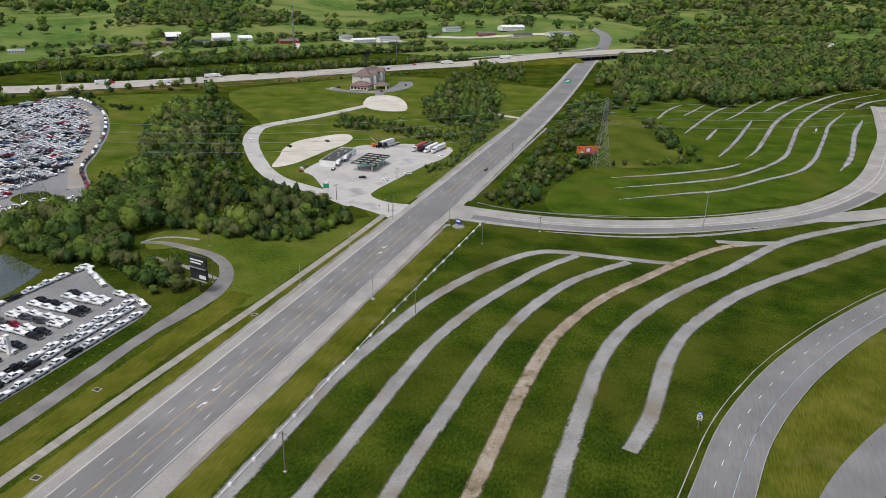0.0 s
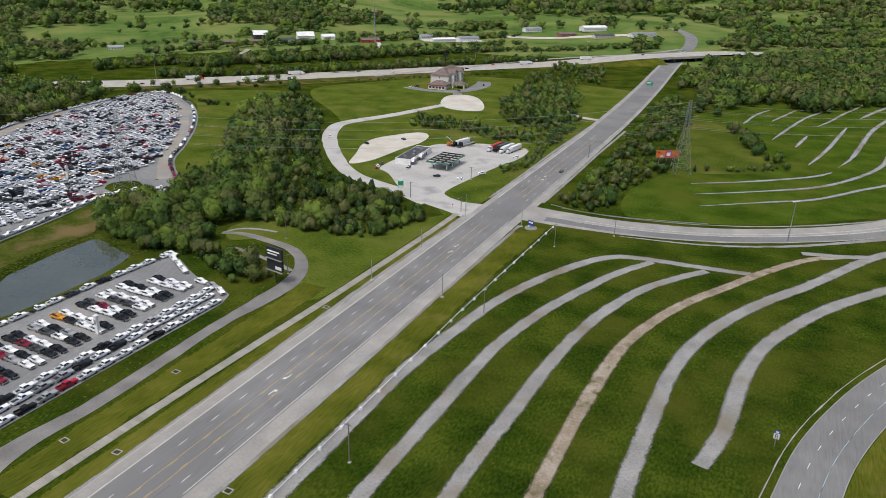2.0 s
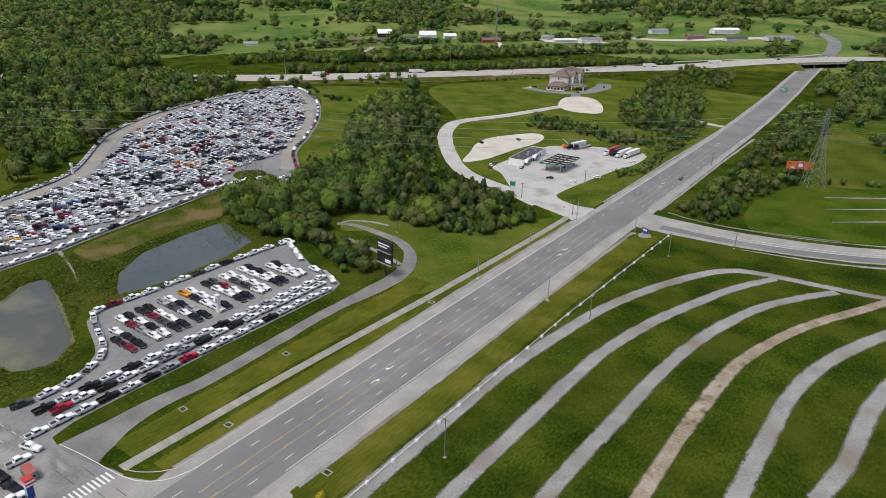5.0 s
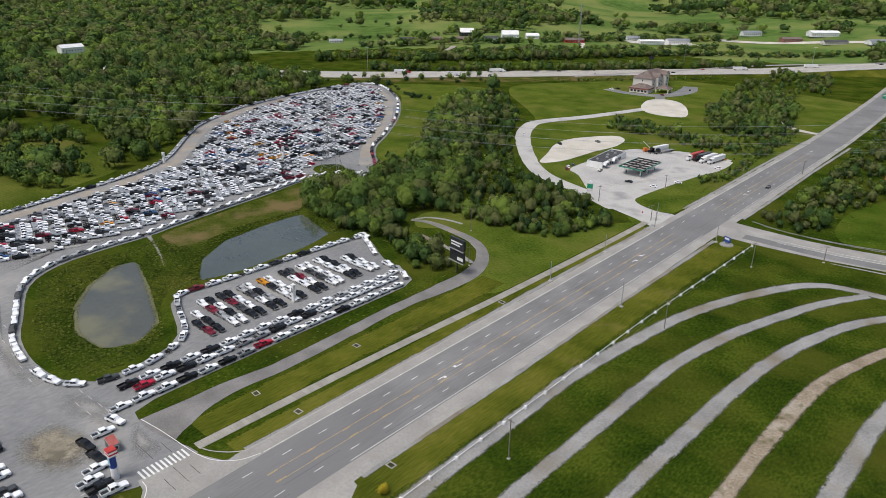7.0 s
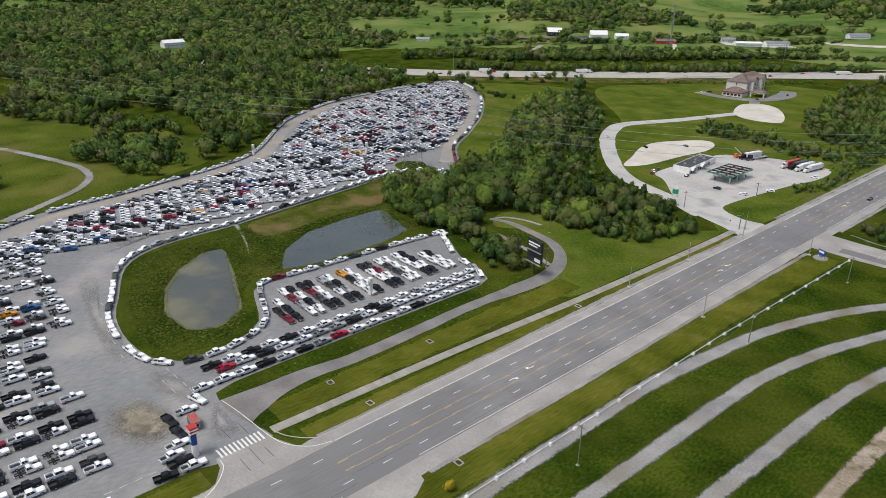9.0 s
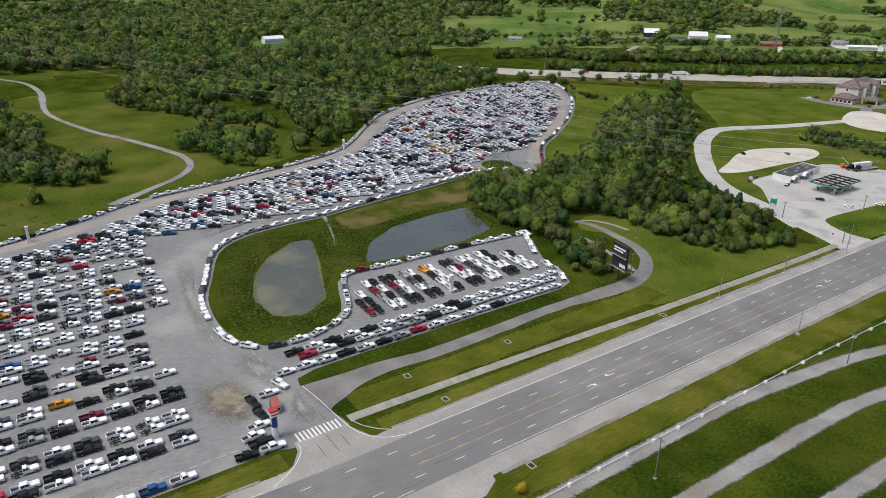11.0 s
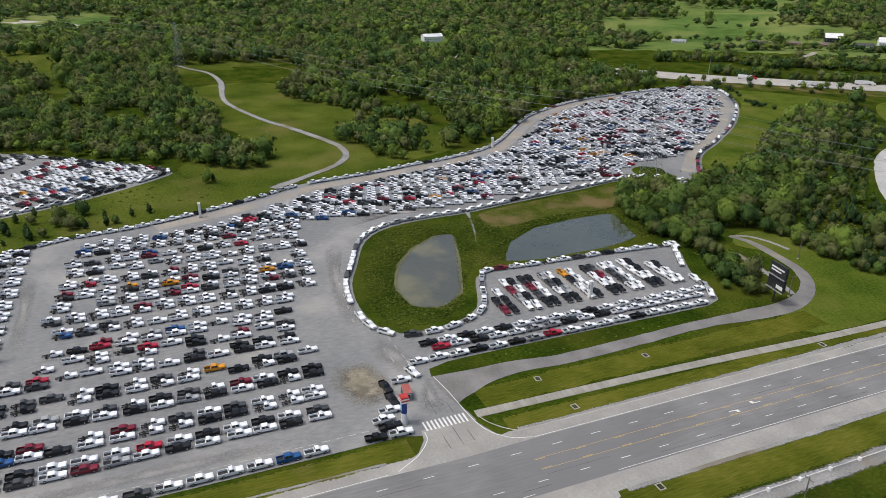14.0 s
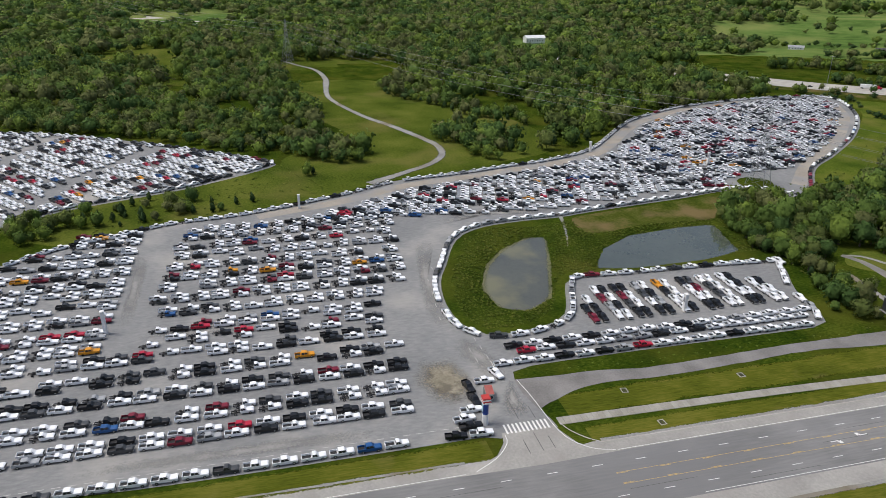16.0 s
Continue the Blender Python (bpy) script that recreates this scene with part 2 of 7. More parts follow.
M["blue"] = material("blue_paint", [(0.02, 0.05, 0.22), (0.03, 0.07, 0.30)], 0.4, 3.0, 0.4)
M["red"] = material("red_paint", [(0.38, 0.03, 0.03), (0.48, 0.05, 0.04)], 0.4, 3.0, 0.4)
M["orange"] = material("orange_print", [(0.55, 0.14, 0.03), (0.65, 0.20, 0.05)], 0.8, 3.0, 0.5)
M["magenta"] = material("magenta_print", [(0.35, 0.05, 0.22), (0.45, 0.08, 0.30)], 0.8, 3.0, 0.5)
M["grey_panel"] = material("grey_panel", [(0.20, 0.20, 0.21), (0.28, 0.28, 0.29)], 0.5, 3.0, 0.6)
M["dark_panel"] = material("dark_sign_panel", [(0.018, 0.02, 0.023), (0.035, 0.037, 0.04)], 0.5, 3.0, 0.5)
M["brick"] = material("red_brick", [(0.18, 0.08, 0.06), (0.27, 0.13, 0.10)], 0.3, 3.0, 0.9)
M["glass"] = material("dark_window_glass", [(0.012, 0.015, 0.018), (0.03, 0.035, 0.04)], 1.0, 5.0, 0.08, spec=0.6)
M["water"] = material("pond_water", [(0.058, 0.070, 0.058), (0.084, 0.094, 0.078)], 0.05, 0.5, 0.04, 0.003, spec=0.7)
M["scum_water"] = material("weedy_pond_water", [(0.065, 0.070, 0.060), (0.095, 0.098, 0.078)], 0.05, 0.6, 0.16, 0.004, spec=0.4, mixin=(0.15, 0.145, 0.085), mix_scale=0.045, mix_at=(0.5, 0.66))
PAINTS = [
    ("white", (0.82, 0.83, 0.84), 0.30, 63), ("black", (0.012, 0.013, 0.015), 0.25, 15), ("charcoal", (0.055, 0.058, 0.062), 0.3, 8),
    ("silver", (0.33, 0.34, 0.35), 0.3, 6), ("red", (0.40, 0.014, 0.040), 0.3, 1.9), ("maroon", (0.17, 0.010, 0.026), 0.3, 2.0),
    ("blue", (0.02, 0.085, 0.24), 0.3, 1.8), ("orange", (0.62, 0.26, 0.012), 0.3, 1.2),
]
for p_name, c, rough, _ in PAINTS:
    M["paint_" + p_name] = material(p_name + "_car_paint", [tuple(v * 0.95 for v in c), c], 0.7, 4.0, rough, spec=0.35)


# ---- helpers for shapes ----
def part(name, data, mat, parent=None, label="", smooth=False):
    """Links a bmesh, or (verts, faces), as one mesh object under a thing or a part."""
    me = bpy.data.meshes.new(name)
    if isinstance(data, tuple):
        me.from_pydata([tuple(v) for v in data[0]], [], [tuple(f) for f in data[1]])
    else:
        data.to_mesh(me)
        data.free()
    for k in mat if isinstance(mat, (list, tuple)) else [mat]:
        me.materials.append(M[k])
    if smooth:
        me.polygons.foreach_set("use_smooth", [True] * len(me.polygons))
    ob = new(name, me)
    if parent:
        ob.parent = parent
    if label:
        tagged(ob, label)
    return ob


def bulk(name, verts, faces, mats, index, smooth=None):
    """A large mesh of triangles from arrays."""
    me = bpy.data.meshes.new(name)
    verts, faces = np.asarray(verts, np.float32), np.asarray(faces, np.int32)
    me.vertices.add(len(verts))
    me.vertices.foreach_set("co", verts.ravel())
    me.loops.add(faces.size)
    me.loops.foreach_set("vertex_index", faces.ravel())
    me.polygons.add(len(faces))
    me.polygons.foreach_set("loop_start", np.arange(0, faces.size, 3, dtype=np.int32))
    for k in mats:
        me.materials.append(M[k])
    me.polygons.foreach_set("material_index", np.asarray(index, np.int32))
    me.polygons.foreach_set("use_smooth", np.zeros(len(faces), bool) if smooth is None else np.asarray(smooth, bool))
    me.update(calc_edges=True)
    return new(name, me)


def boxes(*items):
    """(verts, faces) of boxes, each (x0, x1, y0, y1, z0, z1) with an optional inset of the top in x and in y."""
    v, f = [], []
    for it in items:
        x0, x1, y0, y1, z0, z1 = it[:6]
        ix, iy = (it[6], it[7]) if len(it) > 6 else (0, 0)
        k = len(v)
        v += [(x0, y0, z0), (x1, y0, z0), (x1, y1, z0), (x0, y1, z0), (x0 + ix, y0 + iy, z1), (x1 - ix, y0 + iy, z1), (x1 - ix, y1 - iy, z1), (x0 + ix, y1 - iy, z1)]
        f += [(k + a, k + b, k + c, k + d) for a, b, c, d in ((3, 2, 1, 0), (4, 5, 6, 7), (0, 1, 5, 4), (1, 2, 6, 5), (2, 3, 7, 6), (3, 0, 4, 7))]
    return v, f


def tube(a, b, r0, r1=None, sides=8):
    """(verts, faces) of a tapered closed tube from a to b."""
    a, b = Vector(a), Vector(b)
    r1 = r0 if r1 is None else r1
    d = (b - a).normalized()
    u = d.orthogonal().normalized()
    w = d.cross(u)
    v = [p + (u * math.cos(2 * math.pi * k / sides) + w * math.sin(2 * math.pi * k / sides)) * r for p, r in ((a, r0), (b, r1)) for k in range(sides)]
    f = [(k, (k + 1) % sides, sides + (k + 1) % sides, sides + k) for k in range(sides)]
    f += [tuple(range(sides))[::-1], tuple(range(sides, 2 * sides))]
    return [tuple(p) for p in v], f


def joined(*meshes):
    v, f = [], []
    for mv, mf in meshes:
        k = len(v)
        v += [tuple(p) for p in mv]
        f += [tuple(i + k for i in q) for q in mf]
    return v, f


def moved(mesh, m):
    return [tuple(m @ Vector(p)) for p in mesh[0]], mesh[1]


def thing(name, x, y, label, category, turn=0.0, group="", z=None, kind=""):
    e = new(name)
    e.matrix_world = pose(x, y, float(height(x, y)) if z is None else z, 0, 0, turn)
    return tagged(e, label, category, group, kind)


def spline(points, step=4.0, closed=False):
    """A smooth curve through plan points, sampled about every step metres."""
    p = [np.array(q, float) for q in points]
    p = [p[-1], *p, p[0], p[1]] if closed else [2 * p[0] - p[1], *p, 2 * p[-1] - p[-2]]
    out = []
    for a, b, c, d in zip(p, p[1:], p[2:], p[3:]):
        n = max(1, int(np.linalg.norm(c - b) / step))
        for k in range(n):
            t = k / n
            out.append(0.5 * (2 * b + (c - a) * t + (2 * a - 5 * b + 4 * c - d) * t * t + (3 * b - a - 3 * c + d) * t**3))
    if not closed:
        out.append(p[-2])
    return np.array(out)


def inside(px, py, poly):
    """Which of the points lie within a polygon."""
    px, py = np.asarray(px, float), np.asarray(py, float)
    hit = np.zeros(px.shape, bool)
    for (x0, y0), (x1, y1) in zip(poly, np.roll(poly, -1, 0)):
        if y0 != y1:
            hit ^= ((y0 > py) != (y1 > py)) & (px < (x1 - x0) * (py - y0) / (y1 - y0) + x0)
    return hit


def edge_distance(px, py, line, closed=True):
    """The distance of points from a line of plan points."""
    px, py = np.asarray(px, float), np.asarray(py, float)
    best = np.full(px.shape, 1e9)
    ends = np.roll(line, -1, 0) if closed else line[1:]
    for (x0, y0), (x1, y1) in zip(line, ends):
        dx, dy = x1 - x0, y1 - y0
        t = np.clip(((px - x0) * dx + (py - y0) * dy) / (dx * dx + dy * dy + 1e-9), 0, 1)
        best = np.minimum(best, np.hypot(px - x0 - t * dx, py - y0 - t * dy))
    return best


def step01(v, a, b):
    t = np.clip((np.asarray(v, float) - a) / (b - a), 0, 1)
    return t * t * (3 - 2 * t)


# ---- the plan: outlines in metres, the four-lane road runs along y ----
POND_A = [(-257, 83), (-272, 95), (-283, 111), (-281, 122), (-250, 112), (-222, 101), (-213, 88), (-217, 77), (-236, 75)]
POND_B = [(-249, 130), (-263, 140), (-275, 159), (-279, 187), (-279, 208), (-262, 203), (-245, 199), (-240, 177), (-239, 145), (-242, 127)]
LOT_UPPER = [(-200, -175), (-255, -150), (-298, -110), (-313, -92), (-323, -71), (-334, -48), (-341, -12), (-359, 34), (-376, 68), (-384, 110), (-392, 140), (-398, 165), (-416, 203), (-468, 250),
             (-494, 278), (-526, 336), (-542, 402), (-549, 465), (-541, 489), (-518, 493), (-466, 463), (-411, 410), (-369, 356), (-344, 320), (-305, 286), (-295, 264)]
LOT_LOWER = [(-318, 245), (-313, 208), (-305, 156), (-301, 136), (-300, 115), (-296, 94), (-284, 79), (-258, 67.5), (-243, 61.5), (-224, 59), (-208, 61), (-200, 67), (-199, 77), (-201, 88), (-208, 99), (-231, 109), (-237, 116),
             (-236, 136), (-235, 174), (-232, 205), (-224, 204), (-205, 194), (-189, 191), (-181, 187), (-178.5, 180), (-178.5, 138), (-178.5, 103), (-178, 75), (-176, 68)]
LOT_GATE = [(-164, 67), (-151, 70.5), (-147, 71), (-146, 54), (-147.5, 50), (-147.5, 25), (-147.5, -6), (-148, -38), (-150, -68), (-152, -120), (-160, -170)]
LOT_WEST = [(-620, -330), (-545, -181), (-532, -142), (-491, -74), (-456, -26), (-433, 1), (-423, 4), (-408, -12), (-386, -45), (-372, -79), (-361, -103), (-344, -123), (-330, -170), (-380, -300)]
HIGHWAY = [(-1500, -300), (-1050, 150), (-800, 345), (-613, 498), (-537, 580), (-448, 690), (-359, 805), (-270, 910), (-181, 1005), (-121, 1075), (-2, 1205), (181, 1406), (500, 1800), (900, 2400)]
SIDE_MID = [(-122, 335.5), (-108, 336), (-86, 336), (-58, 339), (-22, 349), (13, 367), (50, 395), (79, 428), (106, 475), (123, 520), (136, 570), (152, 640), (163, 723), (172, 800)]
RING = [(10, 80), (14, 120), (21, 155), (28, 187), (40, 219), (54, 247), (72, 277), (95, 310), (130, 352), (180, 400), (260, 460)]


def height(x, y):
    """The land: level round the lots and the junction, pond basins, and rolling hills further out."""
    x, y = np.asarray(x, float), np.asarray(y, float)
    r = np.hypot(x + 220, y - 330)
    hills = 9 * np.sin(x / 173 + 0.7) * np.cos(y / 205 + 0.4) + 6 * np.sin((x + 0.7 * y) / 121 + 2.0) + 5 * np.sin((0.6 * x - y) / 149 + 0.3) + 4
    z = step01(r, 560, 1050) * (1 - 0.85 * step01(60 - edge_distance(x, y, HIGHWAY, False), 0, 60)) * hills
    z = z + step01(r, 900, 2600) * (14 + 16 * np.sin(x / 390 + 1.9) * np.cos(y / 450 - 0.6)) + step01(r, 1250, 2000) * (20 * np.sin(x / 151 + 0.9) * np.sin(y / 187 + 1.1) + 9 * np.sin((x - y) / 88)) + step01(r, 1700, 4200) * 110
    for pond in (POND_A, POND_B):
        d = edge_distance(x, y, pond) * np.where(inside(x, y, pond), 1, -1)
        z = z - 2.4 * step01(d, -4, 8)
    return z


def graded(lo, hi, fine, outer_lo, outer_hi):
    """Coordinates with a fine middle and steps that grow outwards."""
    mid = list(np.arange(lo, hi + fine / 2, fine))
    for sign, end in ((1, outer_hi), (-1, outer_lo)):
        s, v, out = fine, mid[-1] if sign > 0 else mid[0], []
        while v * sign < end * sign:
            s *= 1.07
            v += sign * s
            out.append(v)
        mid = mid + out if sign > 0 else out[::-1] + mid
    return np.array(mid)


gx, gy = graded(-600, 190, 4.0, -4600, 3400), graded(-190, 560, 4.0, -2600, 4600)
GX, GY = np.meshgrid(gx, gy)
GZ = height(GX, GY)
k = np.arange(GX.size).reshape(GX.shape)
a, b, c, d = k[:-1, :-1].ravel(), k[:-1, 1:].ravel(), k[1:, 1:].ravel(), k[1:, :-1].ravel()
ground = bulk("ground", np.stack([GX.ravel(), GY.ravel(), GZ.ravel()], 1), np.concatenate([np.stack([a, b, c], 1), np.stack([a, c, d], 1)]), ["grass", "pasture", "hay"], np.tile(np.where((GX.ravel()[a] < -540) & (GY.ravel()[a] < 300) & (np.hypot(GX.ravel()[a], GY.ravel()[a]) < 1050), 2, 1) * ((np.hypot(GX.ravel()[a] + 220, GY.ravel()[a] - 330) > 640) & ~((GX.ravel()[a] > -120) & (GY.ravel()[a] < 900))), 2), np.ones(2 * len(a)))
tagged(ground, "rolling green grassland with mown and yellowed patches", "ground", kind="structure")


def strip(name, line, width, lift, mat, step=4.0, ragged=0.0, parent=None, label="", category="", kind="structure", seed=1, thick=0.0):
    """A band laid on the land along a line of plan points; ragged: how far its edges wander."""
    rng = np.random.default_rng(seed)
    p = spline(line, step)
    t = np.gradient(p, axis=0)
    n = np.stack([-t[:, 1], t[:, 0]], 1) / (np.linalg.norm(t, axis=1, keepdims=True) + 1e-9)
    w = np.broadcast_to(np.asarray(width, float), (len(p),)) if np.ndim(width) == 0 else np.interp(np.linspace(0, 1, len(p)), np.linspace(0, 1, len(width)), width)
    sides, rows = [-1, -0.5, 0, 0.5, 1], []
    wob = rng.normal(0, 1, (2, len(p)))
    wob = (wob + np.roll(wob, 1, 1) * 0.6) / 1.3 * ragged * 0.75
    for s in sides:
        off = s * w / 2 + (wob[0] if s == -1 else wob[1] if s == 1 else 0)
        q = p + n * off[:, None]
        rows.append(np.column_stack([q, height(q[:, 0], q[:, 1]) + (lift(q) if callable(lift) else lift)]))
    v = np.stack(rows, 1).reshape(-1, 3)
    m = len(sides)
    f = [(i * m + j, (i + 1) * m + j, (i + 1) * m + j + 1, i * m + j + 1) for i in range(len(p) - 1) for j in range(m - 1)]
    f = [q[::-1] for q in f]
    ob = part(name, (v, f), mat, parent, label)
    uv = ob.data.uv_layers.new(name="UVMap")
    loop_v = np.zeros(len(ob.data.loops), np.int32)
    ob.data.loops.foreach_get("vertex_index", loop_v)
    uv.data.foreach_set("uv", np.column_stack([np.abs(np.array(sides))[loop_v % m], (loop_v // m) / 10.0]).astype(np.float32).ravel())
    if category:
        tagged(ob, label, category, kind=kind)
    return ob


def area(name, outline, lift, mat, smooth=True, step=4.0, parent=None, label="", category="", kind="structure"):
    """A level sheet within an outline."""
    p = spline(outline, step, True) if smooth else np.array(outline, float)
    bm = bmesh.new()
    vs = [bm.verts.new((q[0], q[1], lift)) for q in p]
    es = [bm.edges.new((vs[i], vs[(i + 1) % len(vs)])) for i in range(len(vs))]
    bmesh.ops.triangle_fill(bm, use_beauty=True, use_dissolve=False, edges=es)
    bm.normal_update()
    for f in bm.faces:
        if f.normal.z < 0:
            f.normal_flip()
    ob = part(name, bm, mat, parent, label)
    if category:
        tagged(ob, label, category, kind=kind)
    return ob


# ---- ponds ----
for name, poly, mat, label in (("pond", POND_A, "scum_water", "shallow still pond with grey water and floating scum"), ("pond", POND_B, "water", "still dark pond that mirrors the grey sky")):
    c = np.mean(poly, 0)
    grown = [tuple(c + (np.array(q) - c) * 1.06) for q in poly]
    tagged(area(name, grown, -0.95, mat), label, "pond", kind="structure")
strip("pond_scum", [*POND_A, POND_A[0]], 9, lambda q: -0.93 - height(q[:, 0], q[:, 1]), "scum", step=2, ragged=0.5, label="olive floating scum round the edge of a pond", category="scum")
STRAW = [(-298, 141), (-303, 160), (-310, 205), (-314, 234), (-300, 232), (-288, 214), (-282, 207), (-283, 174), (-278, 150), (-280, 140)]
area("bank", STRAW, 0.02, "bank", label="worn straw-coloured grass bank above a pond", category="bank")

# ---- lighter meadows ----
area("meadow", [(-318, 470), (-300, 425), (-255, 366), (-225, 344), (-190, 333), (-160, 322), (-140, 330), (-139, 560), (-142, 700), (-150, 755), (-290, 760), (-352, 730), (-400, 655), (-428, 600), (-408, 556), (-345, 500)], 0.015, "lawn", label="bright mown slope round a hotel and a gas station", category="meadow")
area("meadow", [(-221, 232), (-232, 246), (-222, 266), (-195, 270), (-176, 274), (-166, 282), (-156, 300), (-147.5, 312), (-146, 300), (-147, 240), (-149, 200), (-165, 200), (-167, 208), (-174, 224), (-188, 236), (-208, 240)], 0.018, "lawn", label="bright mown grass beside a road", category="meadow")
area("meadow", [(-700, 108), (-587, 155), (-494, 188), (-425, 184), (-400, 140), (-386, 108), (-378, 66), (-361, 33), (-344, -12), (-337, -48), (-326, -72), (-316, -93), (-340, -122), (-362, -103), (-373, -79), (-387, -45), (-409, -11), (-424, 6), (-438, 10), (-470, 40), (-480, 58), (-600, 24), (-700, 36)], 0.02, "hay", label="olive meadow crossed by a gravel track", category="meadow")
area("meadow", [(-318, 290), (-350, 322), (-375, 358), (-418, 414), (-470, 470), (-522, 502), (-480, 545), (-440, 560), (-425, 520), (-405, 475), (-372, 410), (-332, 348), (-305, 300)], 0.02, "lawn", label="green grass slope beside a storage lot", category="meadow")
area("meadow", [(-62, 356), (-22, 367), (13, 386), (60, 426), (90, 470), (117, 522), (128, 572), (143, 642), (155, 722), (165, 800), (190, 880), (96, 862), (40, 812), (8, 770), (-40, 720), (-70, 650), (-62, 560), (-58, 470), (-72, 400)], 0.012, "field", label="bright mown grass field with faint gravel strips", category="meadow")
area("meadow", [(-68, 638), (-42, 620), (-22, 575), (-1, 494), (-21, 473), (-46, 466), (-58, 520), (-66, 580)], 0.02, "hay", label="olive meadow below a pylon", category="meadow")
strip("meadow", [(-610, 462), (-520, 545), (-430, 655), (-340, 770)], [14, 30, 30, 26], 0.25, "bank", step=6, ragged=1.0, label="straw-coloured slope below a highway", category="meadow", seed=31)

# ---- lots ----
area("parking_lot", [*LOT_UPPER, *LOT_LOWER, *LOT_GATE], 0.06, "lot", step=6, label="large grey asphalt storage lot with dust and tyre stains", category="parking lot")
area("parking_lot", LOT_WEST, 0.06, "lot", step=6, label="grey asphalt storage lot beyond a grass bank", category="parking lot")
strip("gravel_lane", [(-334, -8), (-349, 38), (-366, 71), (-375, 111), (-383, 142), (-389, 167), (-408, 208), (-461, 255), (-486, 283), (-518, 340), (-534, 402)], 8, 0.09, "lane", label="dusty tan lane along the edge of a lot", category="lane")
strip("gravel_lane", [(-505, 474), (-465, 448), (-412, 396), (-374, 350), (-352, 320), (-320, 288)], 8, 0.09, "lane", label="dusty tan lane round the end of a lot", category="lane", seed=2)
area("grass_island", [(-334, 258), (-339, 268), (-331, 277), (-320, 272), (-313, 262), (-320, 256)], 0.14, "grass", label="small oval grass island in a lot", category="island")

# ---- the main road: x from -137 to -112 ----
road = strip("road", [(-124.3, -400), (-124.3, -100), (-124.3, 100), (-124.3, 300), (-124.3, 500), (-127, 640), (-133, 780), (-140, 900), (-146, 1010), (-150, 1140), (-154, 1240), (-172, 1350), (-215, 1450)], 19.6, 0.10, "asphalt", step=8, label="five-lane grey asphalt road with a centre turn lane", category="road")
strip("road_shoulder", [(-123.8, -400), (-123.8, 100), (-123.8, 330), (-124.6, 500), (-127.5, 640), (-133.5, 780), (-140.5, 900), (-146, 1010), (-150, 1140)], [30, 30, 30, 30, 28, 26.5, 26.5, 26.5, 26.5, 26.5], 0.07, "shoulder", step=3, ragged=0.25, label="pale concrete shoulders beside the road", category="shoulder")
side = strip("side_road", SIDE_MID, [24, 21, 20, 19, 19, 20, 21, 22, 22, 21, 19, 17, 15, 15], 0.09, "shoulder", step=4, ragged=0.2, label="wide pale concrete side road that curves away", category="road")
strip("side_road_lane", [(-100, 331.5), (-58, 334), (-22, 343.5), (13, 361), (52, 389), (82, 422), (110, 470)], 6.5, 0.12, "asphalt", step=4, ragged=0.15, parent=side, label="darker worn asphalt lane")
strip("side_road_branch", [(60, 400), (90, 415), (125, 440), (170, 470), (240, 500)], [14, 15, 16, 16], 0.08, "shoulder", step=4, ragged=0.4, label="pale road branch", category="road", seed=4)
ring = strip("ring_road", RING, [14, 14.5, 14.5, 14, 13.5], 0.08, "asphalt", step=4, label="curving two-lane grey access road", category="road")
strip("access_road", [(30, 110), (45, 150), (58, 180), (80, 215), (120, 262)], 12, 0.075, "asphalt", label="grey road at the edge of a mown field", category="road")


def highway_lift(q, extra=0.0):
    """The highway climbs onto the overpass."""
    return 0.5 + extra + 6.6 * (1 - step01(np.hypot(q[:, 0] + 146, q[:, 1] - 1045), 45, 230))


highway = strip("highway", HIGHWAY, 42, highway_lift, "concrete", step=14, label="pale concrete divided highway with grass edges", category="highway")
strip("highway_ramp", [(-420, 690), (-370, 790), (-310, 930), (-255, 1030), (-205, 1090), (-160, 1165)], 9, 0.6, "shoulder", step=10, parent=highway, label="pale slip road")
strip("median_barrier", [(q[0], q[1]) for q in HIGHWAY[2:12]], 0.9, lambda q: highway_lift(q, 0.9), "shoulder", step=14, parent=highway, label="concrete median barrier")

# ---- sidewalk, old drive, gas station yard, other tracks ----
strip("old_drive", [(-163.5, 66), (-165.5, 75), (-167.5, 92), (-166, 110), (-166.5, 133), (-168, 163), (-167, 192), (-167.5, 208), (-174, 224), (-188, 236), (-208, 240), (-222, 240.5), (-230, 237)], [17, 8, 5.8, 5.6, 5.4, 5.2, 5.2, 7.5, 7.5, 5.5, 5, 4.5, 3], 0.05, "old_asphalt", step=3, ragged=0.15, label="worn grey old drive that loops round a sign", category="drive")
strip("old_drive_spur", [(-229.5, 238), (-227, 244.5), (-219, 249), (-208, 250.5)], 2.6, 0.045, "gravel", step=3, ragged=0.3, label="overgrown gravel spur", category="drive", seed=7)
strip("old_drive_spur", [(-214, 225.6), (-191.5, 222), (-174, 217)], 3.5, 0.045, "gravel", step=3, ragged=0.3, label="overgrown gravel loop behind a sign", category="drive", seed=8)
area("station_yard", [(-223, 372), (-224, 400), (-220, 443), (-207, 451), (-193, 463), (-164, 467), (-155, 461), (-153.5, 436), (-158.5, 412), (-165, 356), (-162, 342), (-148, 336), (-136, 336), (-136, 314), (-150, 318), (-172, 326), (-190, 340), (-212, 364)], 0.05, "yard", label="pale concrete gas station yard", category="yard")
strip("frontage_road", [(-165, 325), (-188, 336), (-224, 348), (-252, 370), (-291, 416), (-309, 447), (-314, 472), (-297, 517), (-280, 577), (-272, 600)], [10, 10, 10, 10.5, 11, 11, 11, 10, 9, 9], 0.045, "yard", step=4, ragged=0.2, label="pale winding frontage road", category="road")
